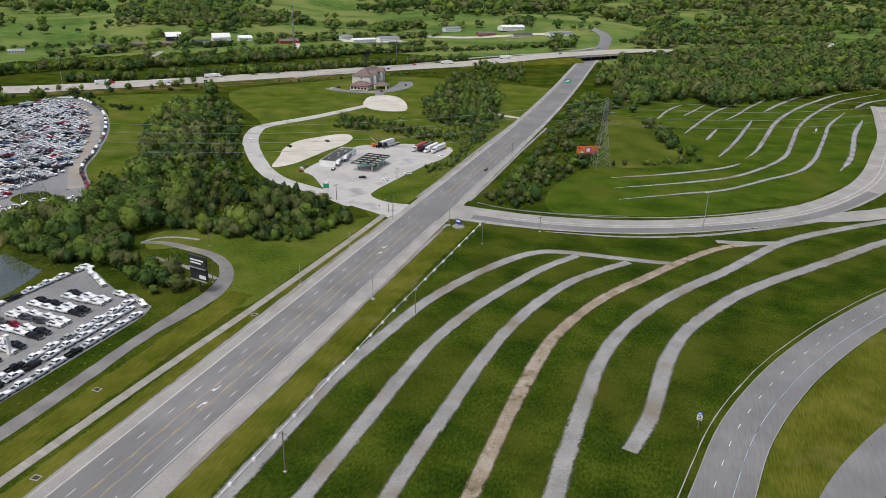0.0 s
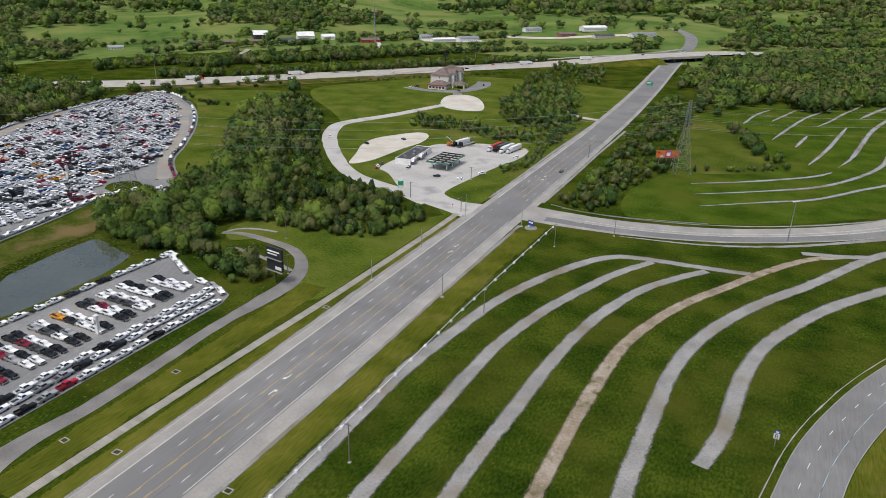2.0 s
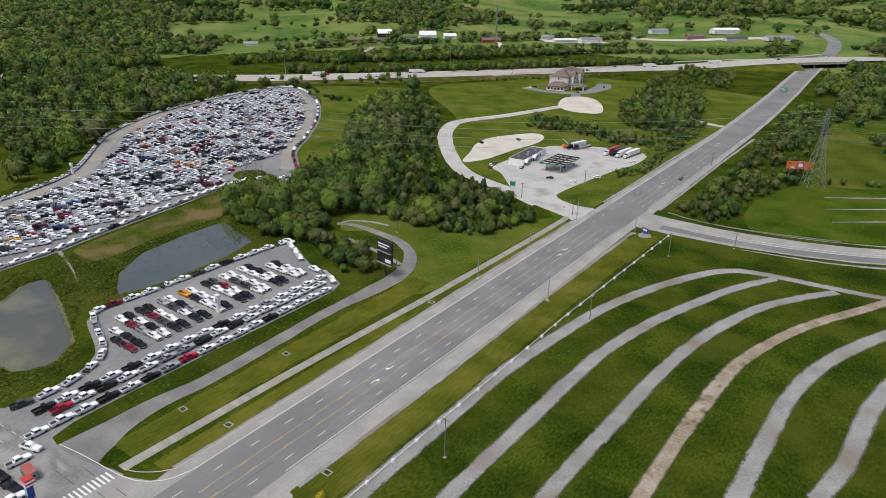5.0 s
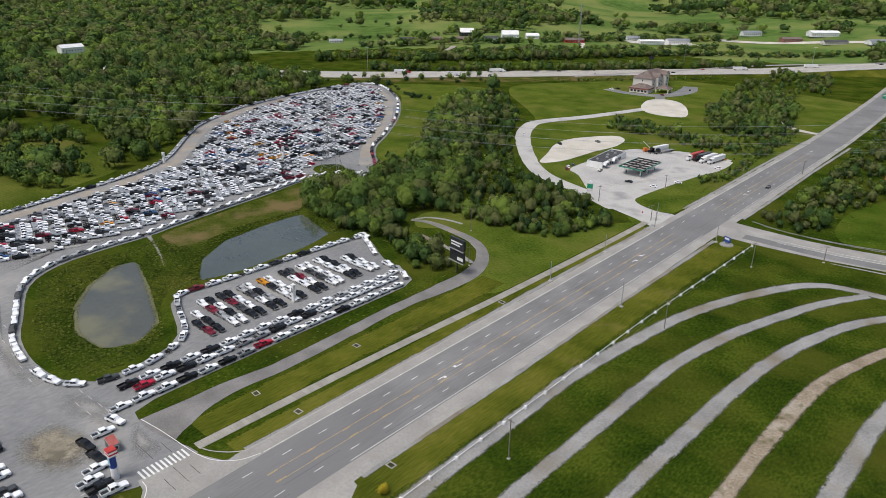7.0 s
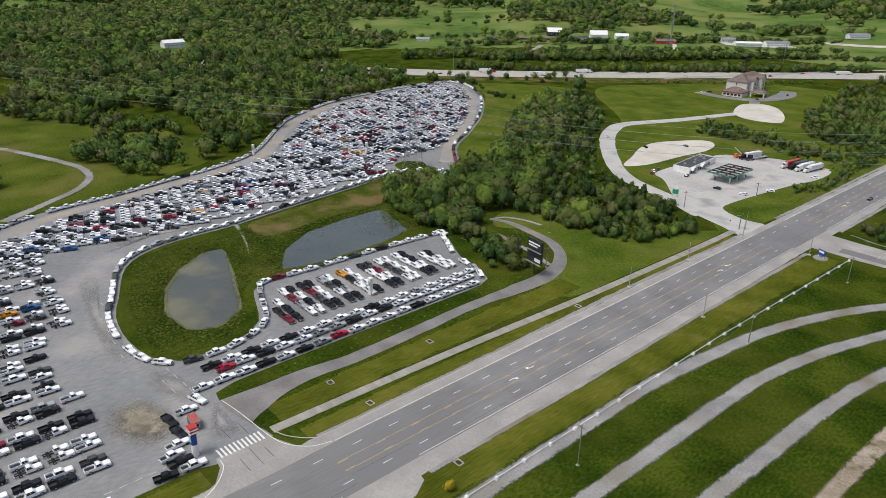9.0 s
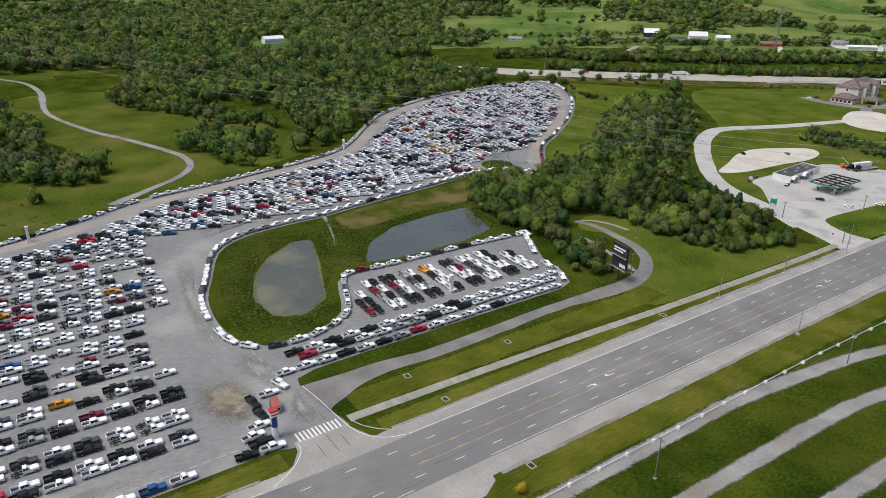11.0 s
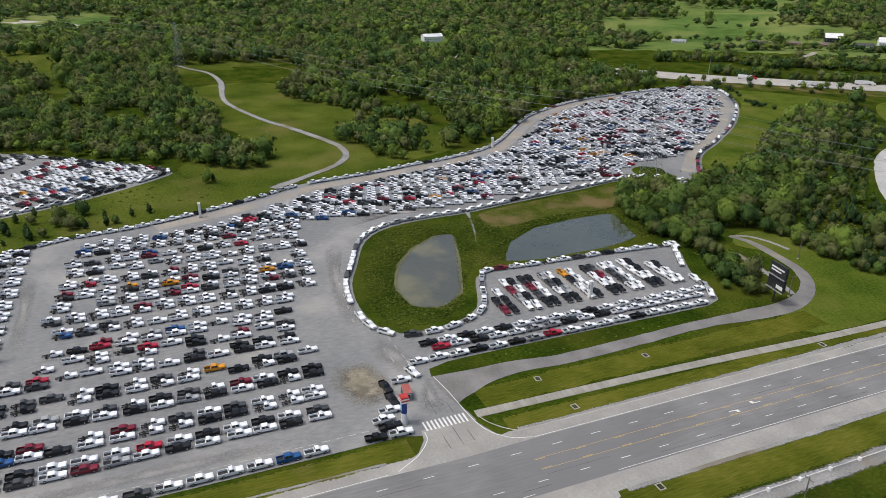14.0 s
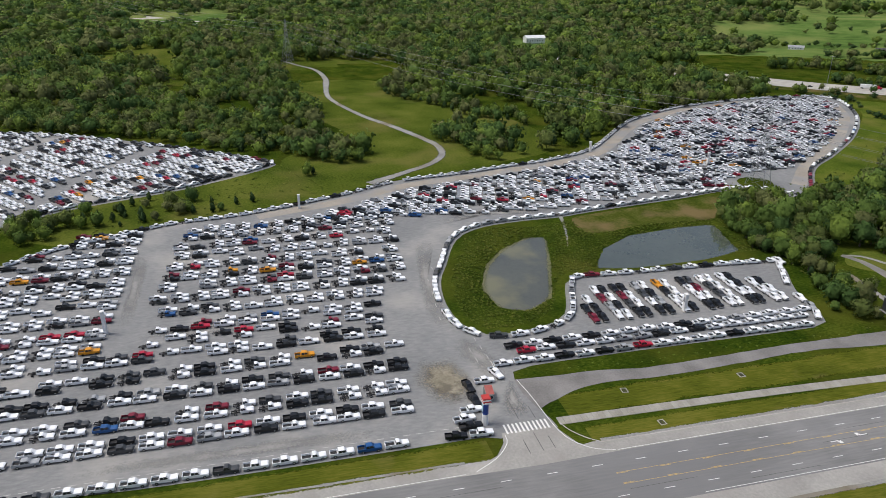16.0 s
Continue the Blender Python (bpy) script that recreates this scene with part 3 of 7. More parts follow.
area("turning_circle", [(-290, 598), (-296, 624), (-286, 638), (-269, 632), (-250, 605), (-239, 576), (-249, 567), (-266, 567), (-280, 578)], 0.08, "pale_gravel", label="pale gravel turning area below a hotel", category="yard")
area("gravel_yard", [(-245, 371), (-255, 395), (-264, 417), (-265, 441), (-248, 471), (-236, 466), (-231, 445), (-234, 420), (-235, 402), (-237, 383)], 0.08, "pale_gravel", label="pale gravel yard beside a gas station", category="yard")
strip("hotel_parking", [(-354, 648), (-330, 642), (-305, 648), (-292, 668), (-292, 700), (-300, 724)], [12, 12, 14, 16, 18, 14], 0.06, "asphalt", step=4, label="grey hotel parking area", category="parking lot")
strip("hotel_drive", [(-272, 600), (-284, 622), (-296, 646)], 9, 0.075, "asphalt", step=4, label="grey hotel drive", category="drive")
strip("field_track", [(-840, 20), (-806, 38), (-776, 55), (-721, 61), (-647, 55), (-607, 57.5), (-547, 73), (-511, 88), (-473, 102), (-447, 109), (-424, 107), (-406, 96), (-391, 77), (-374, 53)], [4, 5, 6, 7, 7.5, 6, 5.5, 5.5, 6, 7, 7, 6, 6, 8], 0.3, "gravel", step=6, ragged=0.3, label="grey gravel track through a meadow", category="track")
strip("clearing_track", [(-136, 590), (-150, 592), (-163, 600), (-172, 620)], 7, 0.06, "pale_gravel", label="pale dirt pull-off by the road", category="track", ragged=0.6)
strip("clearing_track", [(-110, 850), (-96, 860), (-86, 880)], 12, 0.3, "pale_gravel", label="pale gravel pull-off by the road", category="track", ragged=0.6, seed=3)
strip("verge", [(-142, 78), (-142, 150), (-142, 250), (-141.5, 310)], 7.0, 0.03, "verge", label="mown grass verge", category="verge", ragged=0.2, step=2)
strip("verge", [(-156, 76), (-156.5, 150), (-157, 210)], 11, 0.025, "verge", label="mown grass verge", category="verge", ragged=0.5, seed=5)
strip("verge", [(-104, 75), (-104, 150), (-103.5, 250), (-101, 318)], 14, 0.025, "verge", label="mown yellow-green verge beside the road", category="verge", ragged=0.5, seed=6, step=3)
area("verge", [(17, 80), (21.5, 118), (28.5, 154), (35, 184), (46.5, 215), (60.5, 243), (78, 272.5), (101, 305.5), (135, 346), (184, 393), (264, 452), (340, 400), (240, 200), (80, 60)], 0.02, "verge", label="mown yellow-green field inside a curve", category="verge")
strip("verge", [(-142, -60), (-142, 0), (-142, 30), (-142.5, 50)], 8.0, 0.075, "verge", label="mown grass verge by the lot", category="verge", ragged=0.2, seed=9, step=2)

# ---- gravel strips of the old drive-in field ----
STRIPS = [
    ([(-94, 60), (-94.5, 112), (-94.5, 145), (-94.5, 172), (-90.5, 208), (-86.5, 233), (-78.5, 259), (-68, 283), (-58, 297), (-46, 302.5), (-20.5, 305), (1.6, 308)], 5.0, "gravel"),
    ([(-76.4, 60), (-76.4, 118), (-76, 137), (-75.7, 153), (-75, 182), (-73.5, 204), (-68, 232), (-60.5, 256), (-51.5, 280), (-40, 301)], 4.8, "gravel"),
    ([(-57, 70), (-57, 125), (-56.5, 146), (-55.3, 169), (-54.5, 190), (-52, 217), (-47.5, 241), (-39.3, 267), (-28, 287), (-17, 302)], 4.8, "gravel"),
    ([(-38, 70), (-38, 132), (-38, 160), (-37.5, 184), (-35.5, 215), (-30, 240), (-20.5, 265), (-7, 290), (4, 310), (16, 329), (26, 341), (42, 352)], 4.2, "dirt"),
    ([(-18.5, 80), (-18.5, 140), (-18.5, 162), (-18, 185), (-17, 210), (-12.5, 235), (-2.5, 262), (9.5, 285), (23, 307), (36, 331), (49, 354), (67, 376), (106, 413), (160, 455)], 5.2, "gravel"),
    ([(-2.5, 166), (1.4, 184), (2.7, 200), (4.2, 219), (9, 242), (18.5, 265), (32, 290), (51, 316), (72, 343), (99, 378), (140, 420)], 5.4, "gravel"),
    ([(20, 345), (38, 350), (50, 356)], 4.5, "gravel"),
    ([(-42, 436), (-10, 459), (23, 489), (36, 508)], 4.6, "gravel"),
    ([(-38, 414), (-2.6, 440.5), (28.6, 468.5), (51.6, 506), (67, 545), (75.7, 593), (86.5, 658), (106.5, 731), (140, 815), (186, 877)], 5.4, "gravel"),
    ([(-32, 393), (2, 420), (25.6, 438.6), (49.7, 471.7), (71.8, 503), (85.3, 541), (93.3, 579), (103.4, 631), (113, 681), (135, 751)], 4.8, "gravel"),
    ([(39.8, 524), (48.4, 553.5), (57, 600.6), (68, 664), (83, 720), (104, 778), (136, 845), (159, 874)], 6.4, "gravel"),
    ([(22, 521), (28.4, 548), (35.4, 582), (41.4, 618), (50.4, 671)], 4.6, "gravel"),
    ([(-3.4, 588.5), (6.6, 639), (15.4, 680), (22, 706), (33, 736), (47, 782)], 4.4, "gravel"),
    ([(28, 660), (40, 697), (49, 732), (61, 769), (76, 819)], 4.6, "gravel"),
    ([(62, 717), (81, 773), (102, 823), (122.5, 856)], 7.0, "gravel"),
    ([(98, 515.6), (109, 551), (117, 589), (128, 651), (144, 716)], 6.6, "gravel"),
    ([(148, 780.5), (165, 818), (187, 846)], 6.6, "gravel"),
    ([(-7, 663.5), (5, 709), (11, 731)], 4.0, "gravel"),
    ([(-28, 638), (-21.5, 685), (-11, 719)], 4.0, "gravel"),
    ([(13, 571), (21, 618)], 4.0, "gravel"),
]
for i, (line, w, mat) in enumerate(STRIPS):
    word = "brown dirt" if mat == "dirt" else "grey gravel"
    strip("field_strip", line, [w + 0.6 if i < 7 else 1.5, w + 1.6, w + 1.2, w + 1.9, w + 1.4, w + 1.8, w + 1.3, w + 0.8 if i < 7 else 2.0], 0.05 + 0.004 * i + (0.15 if i > 6 else 0), "faded_gravel" if i > 6 else mat, step=1.5 if i < 7 else 4, ragged=0.12, seed=20 + i, label=f"worn {word} strip curving through a grass field", category="gravel strip")

# crumbling gravel margins of the main road
for i, (x, y0, y1) in enumerate(((-108.6, 94, 316), (-108.8, -120, 58), (-139.0, 80, 316), (-139.2, -160, 42), (-109.5, 356, 560), (-138.6, 350, 560))):
    strip("gravel_margin", [(x + 0.3 * math.sin(k), y) for k, y in enumerate(np.linspace(y0, y1, 9))], 2.6 if i != 3 else 1.1, 0.066 if i != 3 else 0.08, "gravel", step=2, ragged=0.35, seed=70 + i, label="crumbling gravel margin beside the road", category="margin")


# ---- pickup trucks: local +y is ahead, z 0 is the ground ----
def on_face(q, u0, u1, v0, v1, out=0.012):
    """A quad laid on a four-sided face, between fractions of its width and height."""
    q = [Vector(p) for p in q]
    n = (q[1] - q[0]).cross(q[3] - q[0]).normalized() * out
    at = lambda u, v: tuple((q[0].lerp(q[1], u)).lerp(q[3].lerp(q[2], u), v) + n)
    return [at(u0, v0), at(u1, v0), at(u1, v1), at(u0, v1)], [(0, 1, 2, 3)]


def loft(sections):
    """A closed skin over cross-sections (y, half width, sill, belt, inner half width, inner z, core half width, core z)."""
    v, f = [], []
    for y, w, z0, z1, wi, zi, wc, zc in sections:
        v += [(-w + 0.03, y, z0), (-w, y, z1), (-wi, y, zi), (-wc, y, zc), (wc, y, zc), (wi, y, zi), (w, y, z1), (w - 0.03, y, z0)]
    n = len(sections)
    for s in range(n - 1):
        f += [(8 * s + q, 8 * s + 8 + q, 8 * s + 9 + q, 8 * s + 1 + q) for q in range(7)]
    f += [tuple(range(8)), tuple(range(8 * n - 8, 8 * n))[::-1]]
    return v, f


def truck_shapes(chassis, crew, sides):
    """The parts of a pickup, or of a bare chassis cab: name, material key, mesh."""
    front, back = 3.2, -3.2
    cab0, cab1 = (-1.15 if crew else -0.5), 1.3
    roof, belt, hood = 2.08, 1.22, 1.42
    low = [(-0.99, cab0, belt), (0.99, cab0, belt), (0.99, cab1, belt + 0.1), (-0.99, cab1, belt + 0.1)]
    top = [(-0.8, cab0 + 0.14, roof), (0.8, cab0 + 0.14, roof), (0.8, cab1 - 0.75, roof), (-0.8, cab1 - 0.75, roof)]
    cab = [(cab0, 1.01, 0.5, belt, 0.99, belt, 0.9, belt), (cab0 + 0.14, 1.01, 0.5, belt, 0.8, roof, 0.5, roof + 0.04), (cab1 - 0.75, 1.01, 0.5, belt, 0.8, roof, 0.5, roof + 0.04), (cab1, 1.01, 0.5, belt, 0.95, belt + 0.1, 0.6, hood),
           (front - 0.4, 1.0, 0.5, belt, 0.9, hood - 0.06, 0.6, hood), (front - 0.06, 0.95, 0.55, belt - 0.08, 0.85, hood - 0.2, 0.6, hood - 0.16)]
    dark = []
    if chassis:
        body = loft(cab)
        dark.append(boxes((-0.48, -0.3, back, cab0, 0.58, 0.82), (0.3, 0.48, back, cab0, 0.58, 0.82), (-0.5, 0.5, -1.2, -1.0, 0.6, 0.8), (-0.5, 0.5, -2.1, -1.9, 0.6, 0.8), (-0.5, 0.5, -3.0, -2.85, 0.6, 0.8), (-0.85, -0.5, -1.2, -0.6, 0.5, 0.85), (-0.95, 0.95, -2.0, -1.7, 0.35, 0.6)))
    else:
        b0 = cab0 - 0.06
        bed = [(back + 0.04, 1.0, 0.6, 1.4, 0.9, 1.4, 0.87, 1.4), (back + 0.14, 1.01, 0.55, 1.42, 0.88, 1.42, 0.87, 1.4), (back + 0.15, 1.01, 0.55, 1.42, 0.88, 1.42, 0.87, 0.9), (b0 - 0.1, 1.01, 0.55, 1.42, 0.88, 1.42, 0.87, 0.9), (b0 - 0.09, 1.01, 0.55, 1.42, 0.88, 1.42, 0.87, 1.38), (b0, 0.99, 0.55, 1.4, 0.9, 1.4, 0.87, 1.36)]
        if sides < 7:  # distant trucks keep fewer sections
            bed, cab = [bed[0], bed[2], bed[3], bed[4]], cab[:4] + cab[5:]
        body = loft(bed + cab)
        x, y0, y1 = 0.86, back + 0.17, b0 - 0.12
        dark.append(boxes((-x, x, y0, y1, 0.8, 0.93)) if sides > 7 else ([(-x, y0, 0.93), (x, y0, 0.93), (x, y1, 0.93), (-x, y1, 0.93)], [(0, 1, 2, 3)]))
    glass = [on_face([low[2], low[3], top[3], top[2]], 0.06, 0.94, 0.16, 0.95, 0.03), on_face([low[0], low[1], top[1], top[0]], 0.1, 0.9, 0.28, 0.9, 0.02)]
    glass += [on_face([low[1], low[2], top[2], top[1]], 0.06, 0.48, 0.16, 0.9, 0.02), on_face([low[1], low[2], top[2], top[1]], 0.52, 0.95, 0.16, 0.9, 0.02)]
    glass += [on_face([low[3], low[0], top[0], top[3]], 0.05, 0.48, 0.16, 0.9, 0.02), on_face([low[3], low[0], top[0], top[3]], 0.52, 0.94, 0.16, 0.9, 0.02)]
    wheels = [joined(tube((s * (0.72 if not (chassis and y < 0) else 0.6), y, 0.43), (s * 1.03, y, 0.43), 0.43, None, sides), *([tube((s * 1.02, y, 0.43), (s * 1.045, y, 0.43), 0.27, 0.22, 8)] if sides > 7 else [])) for s in (-1, 1) for y in (2.15, -1.85)]
    bumper = boxes((-0.98, 0.98, front - 0.16, front + 0.05, 0.5, 0.8, 0.04, 0.03))
    rear = boxes((-0.95, 0.95, back - 0.06, back + 0.1, 0.52, 0.74, 0.03, 0.02))
    grille = boxes((-0.7, 0.7, front - 0.12, front - 0.02, 0.8, 1.16))
    lamps = [boxes((x, x + 0.22, front - 0.14, front - 0.02, 0.86, 1.12)) for x in (-0.94, 0.72)]
    out = [("body", None, body), *([(n, "glass", g) for n, g in zip(("windshield", "rear_window", "side_window", "side_window", "side_window", "side_window"), glass)] if sides > 7 else [("windows", "glass", joined(*glass))]), ("frame" if chassis else "bed_floor", "black", joined(*dark)), *([("front_bumper", "chrome", bumper)] if sides > 7 else [])]
    out += [("wheel", "rubber", w) for w in wheels]
    if sides > 7:
        out += [("grille", "black", grille), ("rear_bumper", "chrome", rear), *[("headlight", "chrome", q) for q in lamps]]
    return out


paint_names = [p[0] for p in PAINTS]
paint_share = np.array([p[3] for p in PAINTS], float)
paint_share /= paint_share.sum()
WORDS = {"white": "glossy white", "black": "glossy black", "charcoal": "dark grey", "silver": "silver grey", "red": "bright red", "maroon": "dark red", "blue": "bright blue", "orange": "orange-yellow"}
edge_share = np.array([80, 9, 5, 4.5, 0.4, 0.6, 0.3, 0.2])
edge_share /= edge_share.sum()
row_share = np.array([46, 27, 14, 6, 2, 3.5, 1, 0.5]) / 100
spots = []  # x, y, heading in degrees (0 is along +y), chassis share, near, paint if known


def line_of(points, pitch, chassis=0.1, closed=False, inset=0.0, near=False, fill=0.98, flip=False):
    """Trucks nose to tail along a line; inset moves them to its right."""
    p = spline(points, 0.5, closed)
    s = np.r_[0, np.cumsum(np.linalg.norm(np.diff(p, axis=0), axis=1))]
    for q in np.arange(pitch / 2, s[-1], pitch):
        if random.random() > fill:
            continue
        x, y = np.interp(q, s, p[:, 0]), np.interp(q, s, p[:, 1])
        xa, ya = np.interp(q + 2.5, s, p[:, 0]) - np.interp(q - 2.5, s, p[:, 0]), np.interp(q + 2.5, s, p[:, 1]) - np.interp(q - 2.5, s, p[:, 1])
        n = math.hypot(xa, ya) + 1e-9
        spots.append((x + ya / n * inset, y - xa / n * inset, math.degrees(math.atan2(-xa, ya)) + (180 if flip else 0) + random.gauss(0, 1.5), chassis, near, None))


def block(poly, along, pitch, pair, gap, chassis=0.3, fill=0.93, near=False, gaps=()):
    """Double rows of trucks within an outline; along: the rows' heading in degrees; gaps: lanes left free, as (polyline, half width)."""
    a = math.radians(along)
    u, w = np.array([-math.sin(a), math.cos(a)]), np.array([math.cos(a), math.sin(a)])
    pts = np.array(poly)
    lo, hi = (pts @ w).min(), (pts @ w).max()
    s0, s1 = (pts @ u).min(), (pts @ u).max()
    for row, r in enumerate(np.arange(lo + 1.5, hi, pair + gap)):
        shift = random.uniform(0, pitch)
        for lane in (0, pair):
            for s in np.arange(s0 + shift, s1, pitch):
                q = u * (s + random.gauss(0, 0.25)) + w * (r + lane + random.gauss(0, 0.1))
                if random.random() < fill and inside(q[0], q[1], pts) and all(edge_distance(q[0], q[1], np.array(g), False) > hw for g, hw in gaps):
                    spots.append((q[0], q[1], along + random.gauss(0, 1.2), chassis, near, None))


# front blocks of the large lot
for x in (-165.2, -175.2, -187.0, -198.0, -209.5, -218.8, -228.0, -239.5, -250.0, -260.2, -269.5, -279.5, -290.5, -301.0, -311.5, -320.5):
    right = np.interp(x, [-325, -300, -245, -240, -225, -210, -197, -166], [57, 55, 48, 40, 35, 35, 37, 34]) + random.uniform(-2, 2)
    left = np.interp(x, [-325, -305, -217, -215, -162], [-36, -46, -46, -125, -125])
    start = random.uniform(0, 2)
    for lane in (1.72, -1.72):
        for y in np.arange(right - 3.5 - start, left, -7.4):
            if random.random() < (0.97 if x > -190 else 0.8 if -235 < x < -195 else 0.93):
                spots.append((x + lane + random.gauss(0, 0.12), y + random.gauss(0, 0.3), random.gauss(0, 1.2), 0.12 if x > -170 else 0.3 if x > -212 else 0.58, x > -212, None))
        if x < -216:
            for y in np.arange(-61, np.interp(x, [-310, -290, -220], [-88, -112, -170]), -7.3):
                if random.random() < 0.9:
                    spots.append((x + lane, y + random.gauss(0, 0.25), random.gauss(0, 1.2), 0.35, False, None))
line_of([(-149.6, -150), (-149.4, -60), (-149.2, 0), (-149.2, 39)], 7.2, 0.08, near=True)
# the long oval
block([(-324, 10), (-342, 48), (-359, 79), (-368, 113), (-376, 144), (-382, 169), (-400, 212), (-455, 261), (-480, 288), (-512, 345), (-529, 404), (-537, 462), (-532, 476), (-516, 480), (-470, 449), (-420, 400), (-379, 350), (-352, 311),
       (-345, 272), (-343, 262), (-325, 243), (-325, 208), (-316, 156), (-313, 134), (-314, 100), (-320, 40)], -19, 6.9, 3.2, 4.4, 0.28, 0.96)
line_of(LOT_UPPER[2:18], 6.9, 0.05, inset=2.6)
line_of(LOT_UPPER[17:], 7.8, 0.03, inset=2.6, fill=0.93)
line_of([(-302, 274), (-318.5, 252), *LOT_LOWER[1:12]], 6.9, 0.05, inset=2.4, near=True)
line_of(LOT_LOWER[11:24], 7.2, 0.05, inset=2.4, near=True)
# small lot beside the pond
PAINT_OF = {"w": "white", "k": "black", "g": "charcoal", "s": "silver", "m": "maroon", "o": "orange", "r": "red", "c": "white"}
for y, first, second in ((107.2, "mk", "kkw"), (116.6, "wsmw", "wkwk"), (124.6, "kgmk", "kwwk"), (133.4, "kwgs", "kskw"), (142.9, "wwko", "kwww"), (153.2, "kwwk", "kwmg"), (162.0, "wggw", "wwww"), (171.2, "kwww", "kwkk"), (180.8, "www", "wwk")):
    for lane, paints in ((0, first), (3.3, second)):
        for i, letter in enumerate(paints):
            spots.append((-201.2 - 6.6 * i + random.gauss(0, 0.15), y + lane + random.gauss(0, 0.1), -90 + random.gauss(0, 1.5), 0.0, True, PAINT_OF[letter]))
for x, y0, paints in ((-190.0, 73.0, "kwkwkwwwwkwwswwww"), (-186.0, 76.0, "rwkwwsskwkwwwwww"), (-180.2, 66.2, "wwwkwksrwwwwkwwww")):
    for i, letter in enumerate(paints):
        spots.append((x + random.gauss(0, 0.15), y0 + 6.95 * i, random.gauss(0, 1.5), 0.0, True, PAINT_OF[letter]))
for x, y, turn, letter in ((-175.4, 62.2, -73, "w"), (-172.4, 57.5, -2, "w"), (-170.4, 52.0, -80, "k"), (-163.6, 51.8, -80, "k"), (-159.1, 49.6, 3, "w"), (-155.6, 46.6, 6, "w"), (-152.0, 47.4, 4, "k"), (-148.5, 49.4, -3, "w"), (-148.8, 42.4, -6, "k")):
    spots.append((x, y, turn, 0.0, True, PAINT_OF[letter]))
# the west lot
block([(-538, -181), (-526, -143), (-486, -78), (-452, -32), (-432, -7), (-424, -5), (-414, -15), (-393, -47), (-380, -80), (-368, -106), (-352, -128), (-340, -172), (-385, -280), (-560, -280)], -50, 6.9, 3.3, 5.6, 0.06, 0.95, gaps=[([(-364, -118), (-416, -104), (-450, -84), (-490, -60)], 5), ([(-420, -166), (-493, -148), (-532, -135)], 5)])
line_of([(-540, -181), (-528, -143), (-488, -76), (-453, -29), (-431, -2), (-424, 0), (-411, -14), (-389, -47), (-375, -80), (-364, -104), (-348, -125)], 6.9, 0.03)

# shapes are made once for each kind and paint
KINDS = [(False, True), (True, False), (False, False)]
near_left = 280
made, far_v, far_f, far_m, far_n = {}, [], [], [], 0
far_mats = ["paint_" + n for n in paint_names] + ["glass", "black", "chrome", "rubber"]
low_shapes = {}
for kind in KINDS:
    for p_i, p_name in enumerate(paint_names):
        vs, fs, ms, n = [], [], [], 0
        for name, key, (v, f) in truck_shapes(*kind, 4):
            mi = p_i if key is None else far_mats.index(key)
            for q in f:
                for j in range(1, len(q) - 1):
                    fs.append((q[0] + n, q[j] + n, q[j + 1] + n))
                    ms.append(mi)
            vs += v
            n += len(v)
        low_shapes[kind, p_name] = np.array(vs), np.array(fs), np.array(ms)
for x, y, turn, share, near, known in spots:
    kind = KINDS[1] if random.random() < share else KINDS[0] if random.random() < 0.85 else KINDS[2]
    p_name = paint_names[np.random.choice(len(paint_names), p=edge_share if share == 0.05 else row_share if share in (0.03, 0.3) else paint_share)]
    if kind[0] and random.random() < 0.6:
        p_name = "white"
    p_name = known or p_name
    size = random.choice((0.96, 1.0, 1.0, 1.03))
    if near and near_left > 0 and (x, y) > (-1e4, -1e4) and y > -75 and (x > -200 or y > 60):
        near_left -= 1
        what = "chassis cab truck" if kind[0] else "pickup truck"
        if (kind, p_name) in made:
            ob = copy_thing(made[kind, p_name], pose(x, y, 0.07, 0, 0, turn))
        else:
            ob = new("chassis_cab" if kind[0] else "pickup_truck")
            tagged(ob, f"{WORDS[p_name]} {what} parked in a row on asphalt", "truck", "trucks parked in the lots")
            for name, key, shape in truck_shapes(*kind, 10):
                o = part(name, shape, key or "paint_" + p_name, ob)
                if name == "wheel":
                    o.data.materials.append(M["chrome"])
                    o.data.polygons[len(o.data.polygons) - 1].material_index = 1
            ob.matrix_basis = pose(x, y, 0.07, 0, 0, turn)
            made[kind, p_name] = ob
    else:
        v, f, m = low_shapes[kind, p_name]
        ca, sa = math.cos(math.radians(turn)), math.sin(math.radians(turn))
        q = v * size
        far_v.append(np.column_stack([q[:, 0] * ca - q[:, 1] * sa + x, q[:, 0] * sa + q[:, 1] * ca + y, q[:, 2] + 0.07 + float(height(x, y))]))
        far_f.append(f + far_n)
        far_m.append(m)
        far_n += len(v)
fleet = bulk("parked_trucks", np.concatenate(far_v), np.concatenate(far_f), far_mats, np.concatenate(far_m))
tagged(fleet, "thousands of new white, black and coloured pickup trucks parked in tight rows", "trucks", kind="stuff")


# ---- trees: crowns of leaf sprays over a lumpy core ----
bm = bmesh.new()
bmesh.ops.create_icosphere(bm, subdivisions=2, radius=1)
ico_v, ico_f = np.array([v.co[:] for v in bm.verts]), np.array([[v.index for v in f.verts] for f in bm.faces])
bm.free()
bm = bmesh.new()
bmesh.ops.create_icosphere(bm, subdivisions=1, radius=1)
ico1_v, ico1_f = np.array([v.co[:] for v in bm.verts]), np.array([[v.index for v in f.verts] for f in bm.faces])
bm.free()


